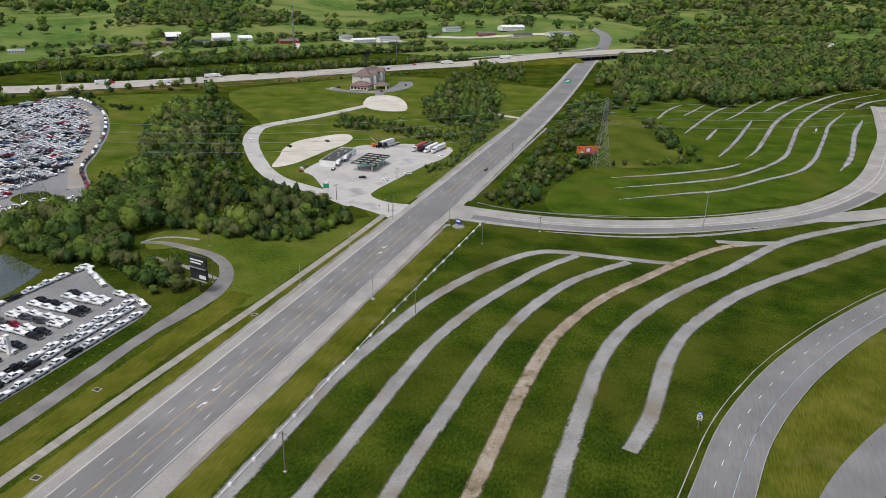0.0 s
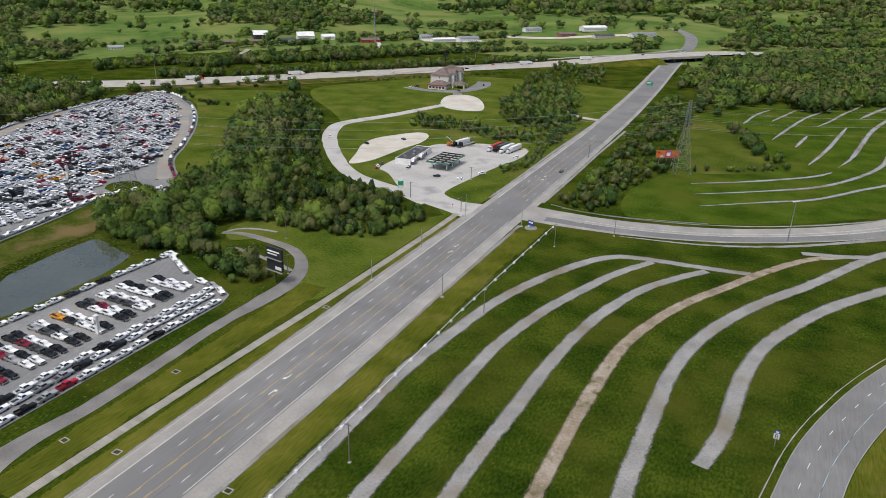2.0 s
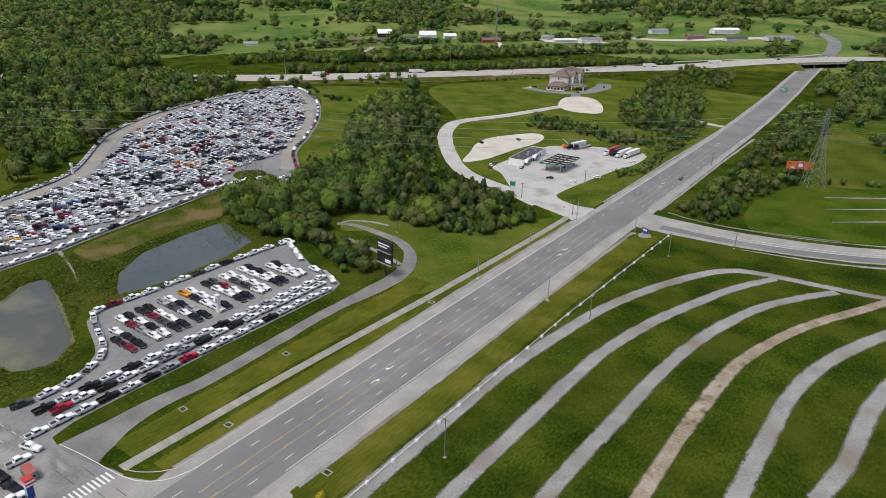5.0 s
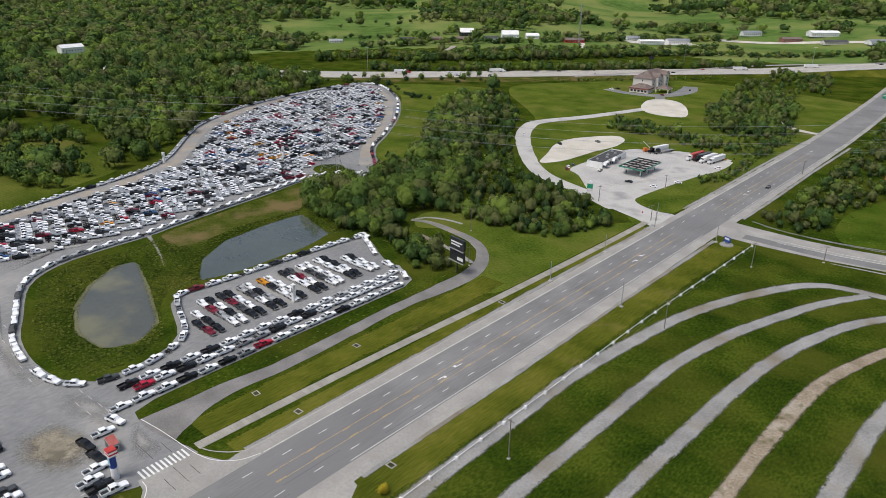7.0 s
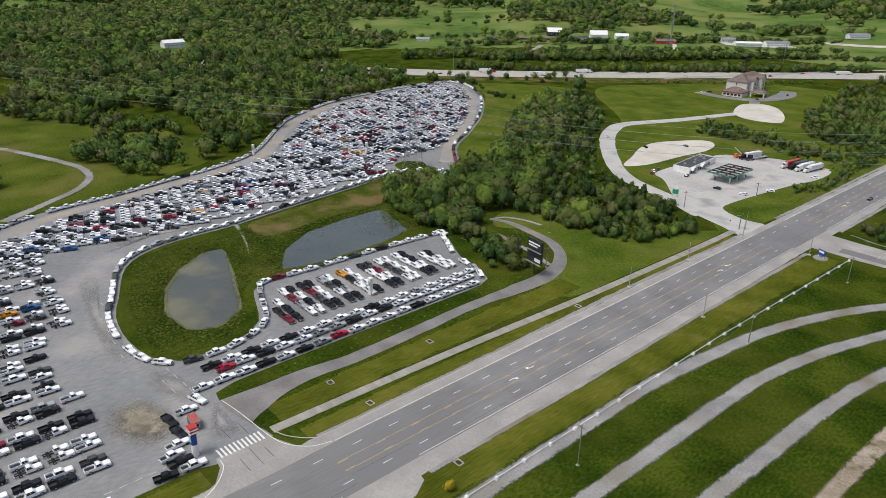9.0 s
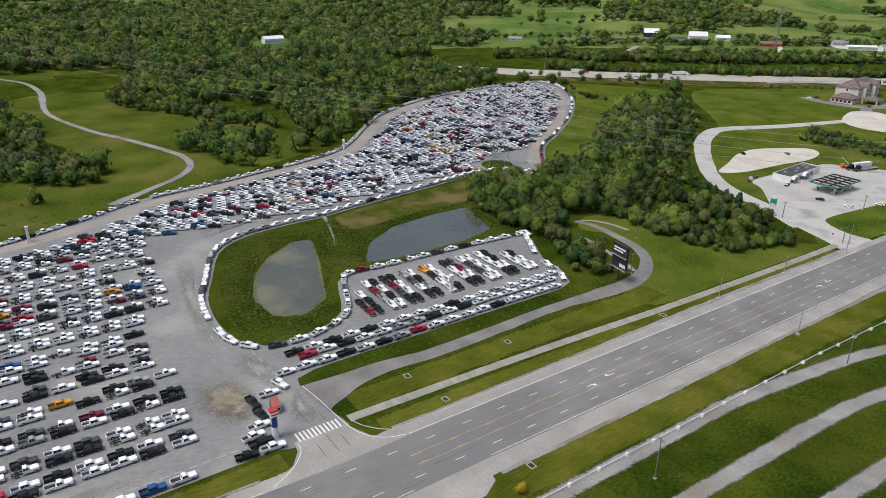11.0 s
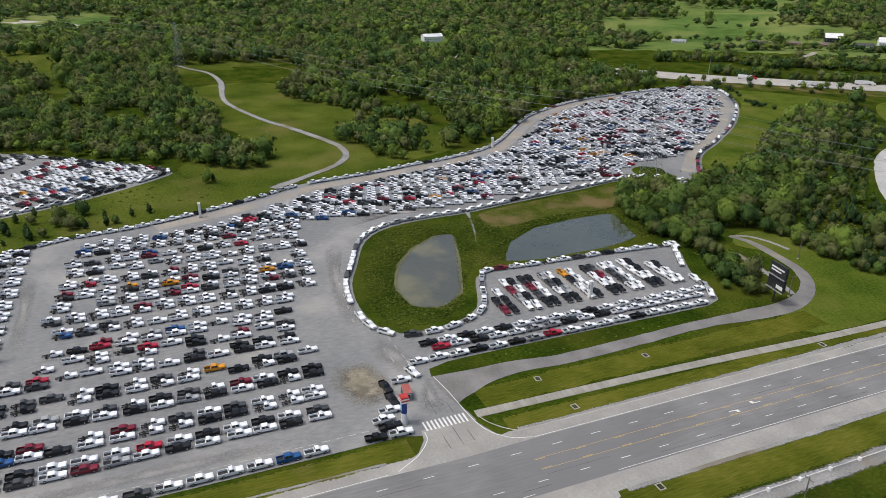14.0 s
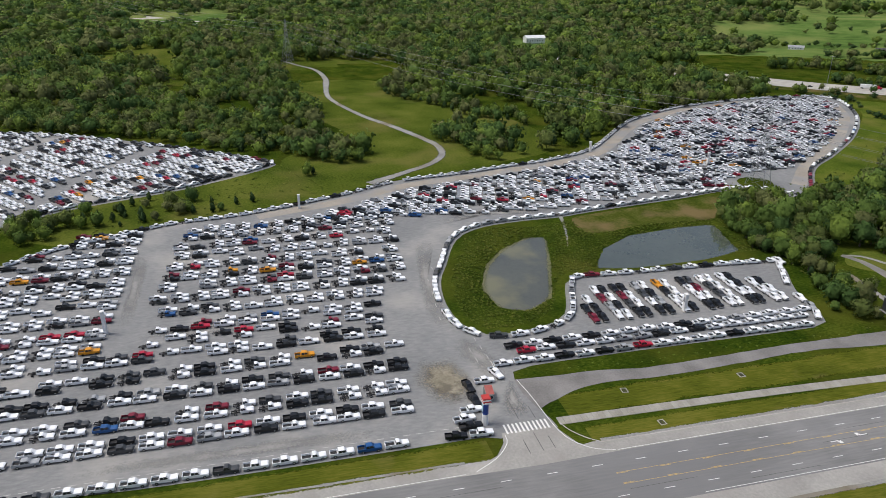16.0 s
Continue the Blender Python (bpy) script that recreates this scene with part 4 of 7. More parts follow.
def crown_shape(rng, sprays, fine=True, tall=1.0, spray=0.2, lobes=9):
    """An uneven crown about one unit in radius that stands on z 0: verts, triangles, smooth flags."""
    ctr = rng.normal(0, 1, (lobes, 3))
    ctr /= np.linalg.norm(ctr, axis=1, keepdims=True)
    amp = rng.uniform(0.08, 0.36, lobes)

    def lumpy(d):
        k = d @ ctr.T
        return 0.60 + (amp * np.exp(-(1 - k) * 13.0)).sum(1)

    base, bf = (ico_v, ico_f) if fine else (ico1_v, ico1_f)
    v = base * lumpy(base)[:, None] * rng.uniform(0.76, 0.96, (len(base), 1))
    vs, fs = [v], [bf]
    n = len(v)
    smooth = [np.ones(len(bf), bool)]
    if sprays:
        d = rng.normal(0, 1, (sprays, 3))
        d[:, 2] += 0.25
        d /= np.linalg.norm(d, axis=1, keepdims=True)
        p = d * (lumpy(d) * rng.uniform(0.82, 1.2, sprays))[:, None]
        nrm = d + rng.normal(0, 0.6, d.shape)
        nrm /= np.linalg.norm(nrm, axis=1, keepdims=True)
        u = np.cross(nrm, rng.normal(0, 1, d.shape))
        u /= np.linalg.norm(u, axis=1, keepdims=True)
        w = np.cross(nrm, u)
        s = rng.uniform(0.6, 1.3, (sprays, 1)) * spray
        quad = np.stack([p - u * s * 0.9, p - w * s * 0.6 + nrm * s * 0.25, p + u * s, p + w * s * 0.7 - nrm * s * 0.1], 1).reshape(-1, 3)
        k = n + 4 * np.arange(sprays)[:, None]
        vs.append(quad)
        fs.append(np.concatenate([k + [0, 1, 2], k + [0, 2, 3]]))
        smooth.append(np.zeros(2 * sprays, bool))
    v = np.concatenate(vs)
    nrm = v / (np.linalg.norm(v, axis=1, keepdims=True) + 1e-6) + rng.normal(0, 0.16, v.shape) + [0, 0, 0.30]
    nrm /= np.linalg.norm(nrm, axis=1, keepdims=True)
    v[:, 2] = (v[:, 2] + 0.75) * tall
    return v, np.concatenate(fs), nrm


rng = np.random.default_rng(7)
NEAR = [crown_shape(rng, 330, True, rng.uniform(0.85, 1.3), 0.125, 20) for _ in range(8)]
MID = [crown_shape(rng, 92, False, rng.uniform(0.8, 1.15), 0.2, 18) for _ in range(8)]
FAR = [crown_shape(rng, 28, False, rng.uniform(0.6, 0.95), 0.29, 12) for _ in range(6)]


def cone_shape(rng, sprays):
    """A dense cedar: a pointed crown."""
    v, f, s = crown_shape(rng, sprays, True, 1.0, 0.2, 7)
    z = np.clip(v[:, 2] / 1.7, 0, 1.1)
    k = np.clip(1.15 - 0.75 * z, 0.12, None)
    return np.column_stack([v[:, 0] * k * 0.8, v[:, 1] * k * 0.8, v[:, 2] * 1.3]), f, s


CEDAR = [cone_shape(rng, 120) for _ in range(4)]


def scatter(poly, spacing, seed=0, density=1.0, clump=0.0):
    """Jittered places within an outline."""
    g = np.random.default_rng(seed)
    pts = np.array(poly, float)
    x, y = np.meshgrid(np.arange(pts[:, 0].min(), pts[:, 0].max(), spacing), np.arange(pts[:, 1].min(), pts[:, 1].max(), spacing))
    x, y = (x + g.uniform(-0.48, 0.48, x.shape) * spacing).ravel(), (y + g.uniform(-0.48, 0.48, y.shape) * spacing).ravel()
    ok = inside(x, y, pts) & (g.random(x.shape) < density)
    if clump:
        ok &= (np.sin(x / 13 + 1) * np.cos(y / 11) + np.sin((x + y) / 19)) > clump
    return np.column_stack([x[ok], y[ok]])


# wooded outlines: plan, spacing, crown radius range, share of dark cedars, density, clumping
WOODS = [
    ([(-283, 214), (-297, 226), (-304, 243), (-292, 264), (-300, 300), (-330, 348), (-372, 405), (-410, 462), (-425, 510), (-400, 505), (-350, 440), (-300, 372), (-262, 318), (-240, 285), (-228, 262), (-236, 247), (-252, 236), (-262, 220)], 6.0, (2.8, 5.0), 0.06, 0.9, 0),
    ([(-240, 285), (-262, 318), (-300, 372), (-350, 440), (-400, 505), (-425, 530), (-405, 545), (-345, 488), (-322, 450), (-296, 408), (-252, 352), (-218, 333), (-190, 324), (-158, 310), (-155, 296), (-164, 270), (-178, 263), (-205, 260), (-224, 262)], 5.0, (1.6, 3.7), 0.58, 0.88, 0),
    ([(-284, 216), (-255, 222), (-236, 232), (-222, 222), (-205, 218), (-186, 214), (-172, 200), (-187, 196), (-211, 204), (-233, 210), (-246, 204), (-264, 212)], 5.0, (1.5, 3.6), 0.1, 0.9, 0),
    ([(-440, 468), (-482, 474), (-530, 500), (-575, 465), (-582, 476), (-530, 512), (-478, 486), (-438, 478)], 7, (2.6, 4.2), 0.8, 0.9, 0),
    ([(-105, 356), (-99, 391), (-97, 448), (-103, 580), (-111, 707), (-94, 734), (-79, 645), (-58, 455), (-68, 432), (-72, 382), (-76, 353)], 5.2, (1.2, 3.6), 0.3, 0.85, -1.1),
    ([(-69, 650), (-88, 820), (-100, 1000), (0, 1200), (285, 1330), (400, 1250), (330, 960), (200, 903), (96, 856), (40, 806), (8, 763), (-40, 712)], 10, (4.5, 7), 0.15, 0.92, 0),
    ([(-232, 243), (-224, 256), (-195, 257), (-176, 261), (-161, 267), (-151, 300), (-157, 310), (-166, 287), (-180, 274), (-205, 270), (-226, 270)], 3.7, (1.1, 2.3), 0.12, 0.92, 0),
    ([(-284, 212), (-262, 207), (-244, 204), (-232, 212), (-227, 232), (-250, 238), (-290, 226)], 4.6, (1.8, 3.6), 0.0, 0.95, 0),
    ([(-46, 458), (-24, 468), (-2, 488), (16, 505), (6, 506), (-6, 494), (-48, 466)], 5, (1.2, 2.6), 0.3, 0.8, 0),
    ([(-57, 684), (-42, 626), (-22, 579), (-13, 551), (4, 526), (16, 506), (4, 506), (-12, 530), (-30, 590), (-50, 640)], 6, (2.2, 4.5), 0.2, 0.8, 0),
    ([(-267, 486), (-270, 512), (-240, 526), (-202, 510), (-170, 500), (-165, 487), (-186, 474), (-222, 490), (-250, 488)], 4.6, (1.6, 3.2), 0.4, 0.92, 0),
    ([(-211, 547), (-236, 615), (-250, 690), (-205, 740), (-172, 640), (-152, 572), (-163, 541), (-180, 531)], 6.0, (2.0, 4.8), 0.35, 0.9, 0),
    ([(-250, 690), (-268, 790), (-272, 905), (-210, 895), (-180, 780), (-205, 740)], 8.0, (1.8, 4.0), 0.25, 0.75, -0.9),
    ([(-211, 547), (-180, 531), (-166, 489), (-157, 462), (-146, 470), (-146, 560), (-152, 590), (-166, 620)], 5.5, (0.9, 2.4), 0.25, 0.75, 0),
    ([(-158, 412), (-151, 433), (-149.5, 455), (-157, 530), (-146, 545), (-142, 455), (-141.5, 415), (-150, 398)], 3.2, (0.7, 1.7), 0.1, 0.8, 0),
    ([(-616, -110), (-690, -92), (-615, -60), (-555, -18), (-545, 0), (-482, 26), (-482, 46), (-434, 62), (-414, 54), (-424, 26), (-437, 8), (-455, -18), (-478, -45), (-520, -110), (-545, -172), (-580, -230), (-640, -250)], 7.0, (2.8, 4.8), 0.06, 0.95, 0),
    ([(-657, -66), (-780, -78), (-835, -45), (-815, -5), (-692, 1), (-638, 23), (-580, 43), (-506, 36), (-490, 34), (-538, 2), (-626, -16), (-611, -42)], 7.6, (3.0, 5.2), 0.08, 0.95, 0),
    ([(-846, -141), (-805, -117), (-734, -84), (-703, -82), (-695, -121), (-760, -170)], 10, (4, 6.5), 0.1, 0.9, 0),
    ([(-466, 113), (-505, 128), (-508, 150), (-468, 155), (-455, 172), (-412, 160), (-404, 136), (-440, 114)], 7.5, (3, 5), 0.12, 0.92, 0),
    ([(-642, 101), (-685, 112), (-655, 127), (-622, 146), (-569, 170), (-521, 195), (-488, 190), (-519, 160), (-588, 126)], 7.5, (2.8, 4.8), 0.3, 0.92, 0),
    ([(-712, 160), (-740, 240), (-790, 400), (-650, 455), (-585, 480), (-552, 440), (-540, 380), (-508, 295), (-430, 204), (-414, 172), (-455, 186), (-500, 208), (-545, 215), (-600, 190), (-660, 168)], 10, (4, 6.5), 0.1, 0.92, 0),
    ([(-344, -118), (-366, -97), (-376, -50), (-366, -14), (-348, -40), (-334, -85), (-312, -110)], 6.5, (1.8, 3.6), 0.4, 0.6, 0),
    ([(-402, 8), (-388, 24), (-396, 30), (-408, 14)], 6, (2, 3), 0.5, 0.6, 0),
]
MEADOWS = [
    [(-878, -146), (-867, -115), (-848, -74), (-800, -77), (-718, -82), (-690, -121)],
    [(-674, -119), (-705, -86), (-700, -68), (-652, -52), (-640, -20), (-552, -8), (-525, 4), (-490, 0), (-584, -40), (-615, -92)],
    [(-695, 168), (-610, 190), (-541, 220), (-510, 212), (-566, 186), (-635, 158)],
    [(-1404, -220), (-1371, -104), (-1242, -21), (-1217, -69), (-1205, -192)],
    [(-330, 440), (-420, 600), (-300, 760), (-150, 760), (-140, 340), (-230, 340)],
    [(-830, 10), (-830, 150), (-704, 152), (-680, 106), (-587, 157), (-494, 190), (-400, 190), (-380, 60), (-600, 20)],
    [(-852, 361), (-872, 309), (-989, 350), (-972, 406)],
    [(-800, 345), (-613, 498), (-537, 580), (-448, 690), (-359, 805), (-270, 910), (-190, 1020), (-260, 1250), (-420, 1235), (-560, 1050), (-690, 890), (-800, 760), (-880, 700), (-800, 600), (-690, 500)],
    [(-790, 790), (-740, 880), (-560, 1050), (-420, 1235), (-200, 1285), (-170, 1340), (-330, 1400), (-500, 1345), (-610, 1130), (-880, 760), (-850, 690)],
    [(-613, 498), (-670, 560), (-640, 640), (-560, 700), (-440, 860), (-359, 805)],
    [(-613, 498), (-400, 560), (-250, 560), (-120, 900), (-181, 1005), (-359, 805)],
    [(-60, 400), (-30, 650), (200, 930), (330, 1000), (400, 500), (150, 300)],
]
trees = []  # x, y, radius, cedar
for i, (poly, spacing, (r0, r1), cedar, density, clump) in enumerate(WOODS):
    g = np.random.default_rng(100 + i)
    for x, y in scatter(poly, spacing * 1.12, i, density, clump):
        r = (r0 + (r1 - r0) * g.random() ** 1.3) * 1.22 * (1.35 if g.random() < 0.12 else 1.0)
        is_cedar = g.random() < cedar
        trees.append((x, y, r * (0.75 if is_cedar else 1), is_cedar, g.random()))
# single bushes and cedars on the bank of the west lot
for x, y, r, cedar in ((-340, -94, 4.6, 0), (-336, -87, 3.2, 0), (-337, -80, 3.8, 0), (-335, -70, 1.6, 1), (-338, -60, 3.0, 1), (-340, -55, 2.4, 0), (-346, -44, 3.6, 0), (-345, -38, 2.6, 1), (-346, -29, 2.8, 1), (-348, -25, 2.2, 0), (-355, -18, 2.4, 1), (-357, -10, 2.8, 1), (-333, -115, 3.6, 0), (-336, -104, 3.0, 0)):
    trees.append((x, y, r, bool(cedar), (x * 0.37 + y * 0.11) % 1.0))
# hedges, shrubs and single trees beyond the highway
for line, spacing, (r0, r1) in (([(-600, 560), (-520, 640), (-440, 740), (-360, 850), (-300, 930)], 9, (2.5, 5)), ([(-645, 640), (-560, 760), (-480, 860), (-430, 960), (-330, 1080), (-230, 1180)], 10, (3, 6)),
                                ([(-640, 745), (-600, 830), (-520, 930), (-460, 1050), (-420, 1150)], 16, (3, 6)), ([(-760, 700), (-700, 830), (-620, 960), (-560, 1100), (-470, 1260)], 12, (4, 7)), ([(-700, 560), (-660, 640), (-610, 640), (-600, 700)], 12, (3, 6)), ([(-413, 652), (-352, 735), (-300, 800)], 9, (0.8, 1.5)),
                                ([(-120, 1240), (-60, 1300), (60, 1420)], 12, (4, 6)), ([(-905, 745), (-830, 830), (-780, 925), (-705, 975), (-640, 1010), (-612, 1110), (-560, 1180), (-500, 1215)], 19, (3, 5.5)), ([(-1010, 900), (-900, 1010), (-780, 1090), (-720, 1180), (-640, 1300)], 38, (4, 7)),
                                ([(-590, 690), (-540, 760), (-500, 800)], 10, (3, 5.5)), ([(-560, 800), (-500, 880), (-440, 930), (-400, 1010)], 10, (3, 6)), ([(-560, 510), (-520, 555), (-470, 610)], 22, (2, 3.5))):
    g = np.random.default_rng(int(abs(line[0][0])))
    for x, y in spline(line, spacing):
        for _ in range(2 if r1 < 2 else 3):
            trees.append((x + g.normal(0, spacing * 0.6), y + g.normal(0, spacing * 0.6), g.uniform(r0, r1) * 1.25, g.random() < 0.2, g.random()))
# woods out to the horizon
g = np.random.default_rng(55)


def cover(x, y):
    """How wooded the far land is."""
    patches = np.sin(x / 97 + 0.5) * np.cos(y / 131 + 1.2) + 0.8 * np.sin((x + y) / 163) + 0.6 * np.sin((0.8 * x - 1.3 * y) / 71) + 0.35 * np.sin(x / 31) * np.sin(y / 37)
    az = np.degrees(np.arctan2(-x, y))
    az = az + 5 * np.sin(np.hypot(x, y) / 75) + 3.5 * np.sin(x / 47 + 1) + 2.5 * np.sin(y / 33)
    base = np.interp(az, [-2, 6, 48, 57], [1.1, -0.8, -0.8, 1.0]) + step01(np.hypot(x, y), 1700, 2500) * 0.35
    edge = np.abs(np.sin(x / 140 + 0.8 * np.sin(y / 170)) * np.cos(y / 160 + 0.9 * np.sin(x / 190)))
    hedge = np.where((edge < 0.05) & (np.sin(x / 57) + np.sin(y / 43) > -0.9), 1.6, 0)
    return patches + base + hedge


for r0, r1, spacing, (c0, c1) in ((560, 1050, 12.5, (6, 10.5)), (1050, 1700, 18, (8, 14)), (1700, 2900, 32, (14, 24))):
    x, y = np.meshgrid(np.arange(-r1, r1, spacing), np.arange(-r1, r1, spacing))
    x, y = (x + g.uniform(-0.5, 0.5, x.shape) * spacing).ravel(), (y + g.uniform(-0.5, 0.5, y.shape) * spacing).ravel()
    r, az = np.hypot(x, y), np.degrees(np.arctan2(-x, y))
    ok = (r > r0) & (r < r1) & (az > -20) & (az < 108) & ((cover(x, y) > 0.1) | (g.random(x.shape) < 0.012))
    x, y = x[ok], y[ok]
    ok = edge_distance(x, y, np.array(HIGHWAY), False) > np.where(x < -700, 16, 34)
    for m_poly in MEADOWS:
        ok &= ~inside(x, y, np.array(m_poly))
    for w in WOODS:
        ok &= ~inside(x, y, np.array(w[0]))
    for poly in (LOT_WEST, LOT_UPPER + LOT_LOWER + LOT_GATE):
        ok &= ~inside(x, y, np.array(poly)) & (edge_distance(x, y, np.array(poly)) > 25)
    ok &= (np.abs(x + 150) > 45) | (y > 1500) | (y < 0)
    trees += [(px, py, g.uniform(c0, c1), False, g.random()) for px, py in zip(x[ok], y[ok])]

# no tree stands close before a farm building
FARMS = [(-755, 905), (-725, 864), (-703, 902), (-690, 933), (-664, 957), (-600, 978), (-568, 1108), (-528, 1092), (-505, 1140), (-455, 1326), (-346, 1355), (-376, 1288), (-308, 1282), (-245, 1305), (-862, 723), (-790, 803), (-760, 835), (-955, 371)]


def beside_farm(x, y):
    for fx, fy in FARMS:
        d = math.hypot(fx, fy)
        ahead, aside = d - (x * fx + y * fy) / d, abs(x * fy - y * fx) / d
        if -14 < ahead < 42 and aside < 15:
            return True
    return False


trees = [t for t in trees if not beside_farm(t[0], t[1])]
NEAR_TREES = 220
trees.sort(key=lambda t: math.hypot(t[0] + 230, t[1] - 250))
leaf_meshes = {}


def leaf_mesh(shape, mat, key):
    if key not in leaf_meshes:
        v, f, s = shape
        me = bpy.data.meshes.new("crown")
        me.from_pydata(v.tolist(), [], f.tolist())
        me.materials.append(M[mat])
        me.polygons.foreach_set("use_smooth", [True] * len(f))
        me.normals_split_custom_set_from_vertices(s.tolist())
        leaf_meshes[key] = me
    return leaf_meshes[key]


def trunk_mesh(seed):
    g = np.random.default_rng(seed)
    limbs = [tube((0, 0, -0.1), (g.normal(0, 0.04), g.normal(0, 0.04), 1.0), 0.075, 0.045, 6)]
    for k in range(4):
        a = k * 1.6 + g.uniform(0, 0.6)
        limbs.append(tube((0, 0, 0.35 + 0.12 * k), (0.5 * math.cos(a), 0.5 * math.sin(a), 0.85 + 0.15 * k), 0.035, 0.012, 5))
    me = bpy.data.meshes.new("trunk")
    v, f = joined(*limbs)
    me.from_pydata(v, [], f)
    me.materials.append(M["bark"])
    return me


trunks = [trunk_mesh(s) for s in range(3)]
parts_v, parts_f, parts_m, parts_s, total = [], [], [], [], 0
for i, (x, y, r, cedar, rnd) in enumerate(trees):
    z = float(height(x, y))
    far = math.hypot(x, y)
    turn, lift = rnd * 360, 0.0 if cedar else r * 0.35
    if i < NEAR_TREES:
        shape_set, key = (CEDAR, "dark_leaf") if cedar else (NEAR, LEAVES[int(rnd * 4463) % 5])
        j = int(rnd * 997) % len(shape_set)
        word = "dark green cedar" if cedar else "leafy green broadleaf tree" if r > 2 else "leafy green shrub"
        e = new("cedar_tree" if cedar else "tree" if r > 2 else "shrub")
        e.matrix_world = pose(x, y, z, 0, 0, turn) @ Matrix.Diagonal((r, r, r, 1))
        tagged(e, f"{word} with an uneven crown in a dense thicket", "tree" if r > 2 else "shrub", "trees of the thicket")
        c = new("crown", leaf_mesh(shape_set[j], key, (key, j)))
        c.parent = e
        c.location.z = lift / r
        t = new("trunk", trunks[j % 3])
        t.parent = e
        continue
    if cedar:
        v, f, s = CEDAR[int(rnd * 997) % 4]
        if far > 600:
            v, f, s = FAR[int(rnd * 997) % 6]
    elif far < 400:
        v, f, s = NEAR[int(rnd * 997) % 8]
    elif far < 1000:
        v, f, s = MID[int(rnd * 997) % 8]
    else:
        v, f, s = FAR[int(rnd * 997) % 6]
    ca, sa = math.cos(turn), math.sin(turn)
    q = v * r
    parts_v.append(np.column_stack([q[:, 0] * ca - q[:, 1] * sa + x, q[:, 0] * sa + q[:, 1] * ca + y, q[:, 2] + z + lift * 0.6]))
    parts_f.append(f + total)
    parts_m.append(np.full(len(f), 5 if cedar else int(rnd * 4463) % 5))
    parts_s.append(np.column_stack([s[:, 0] * ca - s[:, 1] * sa, s[:, 0] * sa + s[:, 1] * ca, s[:, 2]]))
    total += len(v)
woods = bulk("woodland", np.concatenate(parts_v), np.concatenate(parts_f), [*LEAVES, "dark_leaf"], np.concatenate(parts_m), np.ones(sum(len(q) for q in parts_m)))
woods.data.normals_split_custom_set_from_vertices(np.concatenate(parts_s))
tagged(woods, "dense green spring woodland over rolling hills", "woodland", kind="stuff")

# ---- weeds, reeds and scrub ----
TUFT = [crown_shape(rng, 14, False, rng.uniform(0.5, 0.8), 0.34, 7) for _ in range(5)]
TUFT = [(v, f, (s + [0, 0, 1.4]) / np.linalg.norm(s + [0, 0, 1.4], axis=1, keepdims=True)) for v, f, s in TUFT]
wv, wf, wn_, total = [], [], [], 0
loop_in = [(-296, 100), (-284, 82), (-258, 71), (-243, 65), (-224, 62.5), (-209, 64.5), (-204, 68), (-203, 78), (-206, 88), (-212, 96), (-233, 106), (-241, 113), (-240, 125), (-243, 160), (-244, 200), (-238, 208), (-262, 216), (-290, 222), (-300, 190), (-296, 140), (-292, 118)]
spread = [(p, 0.4, 1.25) for p in scatter(loop_in, 1.35, 61, 0.92) if not inside(p[0], p[1], np.array(STRAW))]
spread += [(p, 0.35, 0.9) for p in scatter([(-176, 76), (-171, 70), (-171, 180), (-172, 196), (-177, 186)], 2.6, 62, 0.4)]
spread += [(p, 0.5, 1.5) for p in scatter([(-288, 212), (-262, 208), (-246, 205), (-234, 212), (-212, 206), (-190, 198), (-172, 196), (-172, 206), (-205, 222), (-250, 226)], 3.2, 63, 0.7)]
spread += [(p, 0.5, 1.4) for p in scatter([(-108, 356), (-100, 400), (-98, 450), (-104, 580), (-88, 700), (-62, 470), (-66, 380), (-76, 350)], 4.5, 64, 0.5)]
spread += [(p, 0.4, 1.2) for p in scatter([(-152, 352), (-151, 437), (-142, 448), (-140, 352)], 2.6, 65, 0.6)]
spread += [(p, 0.5, 1.4) for p in scatter([(-325, 290), (-300, 225), (-292, 262), (-330, 340), (-400, 440), (-440, 468), (-420, 420), (-372, 366)], 6.5, 66, 0.35)]
spread += [(p, 0.6, 1.6) for p in scatter([(-214, 545), (-180, 528), (-166, 485), (-157, 460), (-143, 470), (-143, 570), (-152, 600), (-170, 630)], 3.4, 69, 0.75)]
spread += [(p, 0.5, 1.3) for p in scatter([(-345, -14), (-338, -48), (-327, -72), (-317, -93), (-340, -120), (-361, -101), (-372, -78), (-386, -45), (-408, -12), (-424, 8), (-390, 30), (-364, 28)], 4.2, 70, 0.6)]
spread += [(p, 0.8, 2.0) for p in scatter([(-218, 272), (-240, 300), (-275, 350), (-236, 338), (-200, 320), (-162, 302), (-168, 276), (-200, 268)], 3.0, 68, 0.8)]
spread += [(p, 0.4, 1.0) for p in scatter([(-90, 353), (-60, 356), (-30, 366), (-30, 372), (-66, 364), (-92, 360)], 3, 67, 0.4)]
g = np.random.default_rng(9)
for (x, y), r0, r1 in spread:
    z = float(height(x, y))
    if z < -0.95:
        continue
    v, f, s = TUFT[int(g.integers(5))]
    r, a = g.uniform(r0, r1), g.uniform(0, 6.28)
    ca, sa = math.cos(a), math.sin(a)
    wv.append(np.column_stack([(v[:, 0] * ca - v[:, 1] * sa) * r + x, (v[:, 0] * sa + v[:, 1] * ca) * r + y, v[:, 2] * r * 0.5 + z - 0.15]))
    wn_.append(np.column_stack([s[:, 0] * ca - s[:, 1] * sa, s[:, 0] * sa + s[:, 1] * ca, s[:, 2]]))
    wf.append(f + total)
    total += len(v)
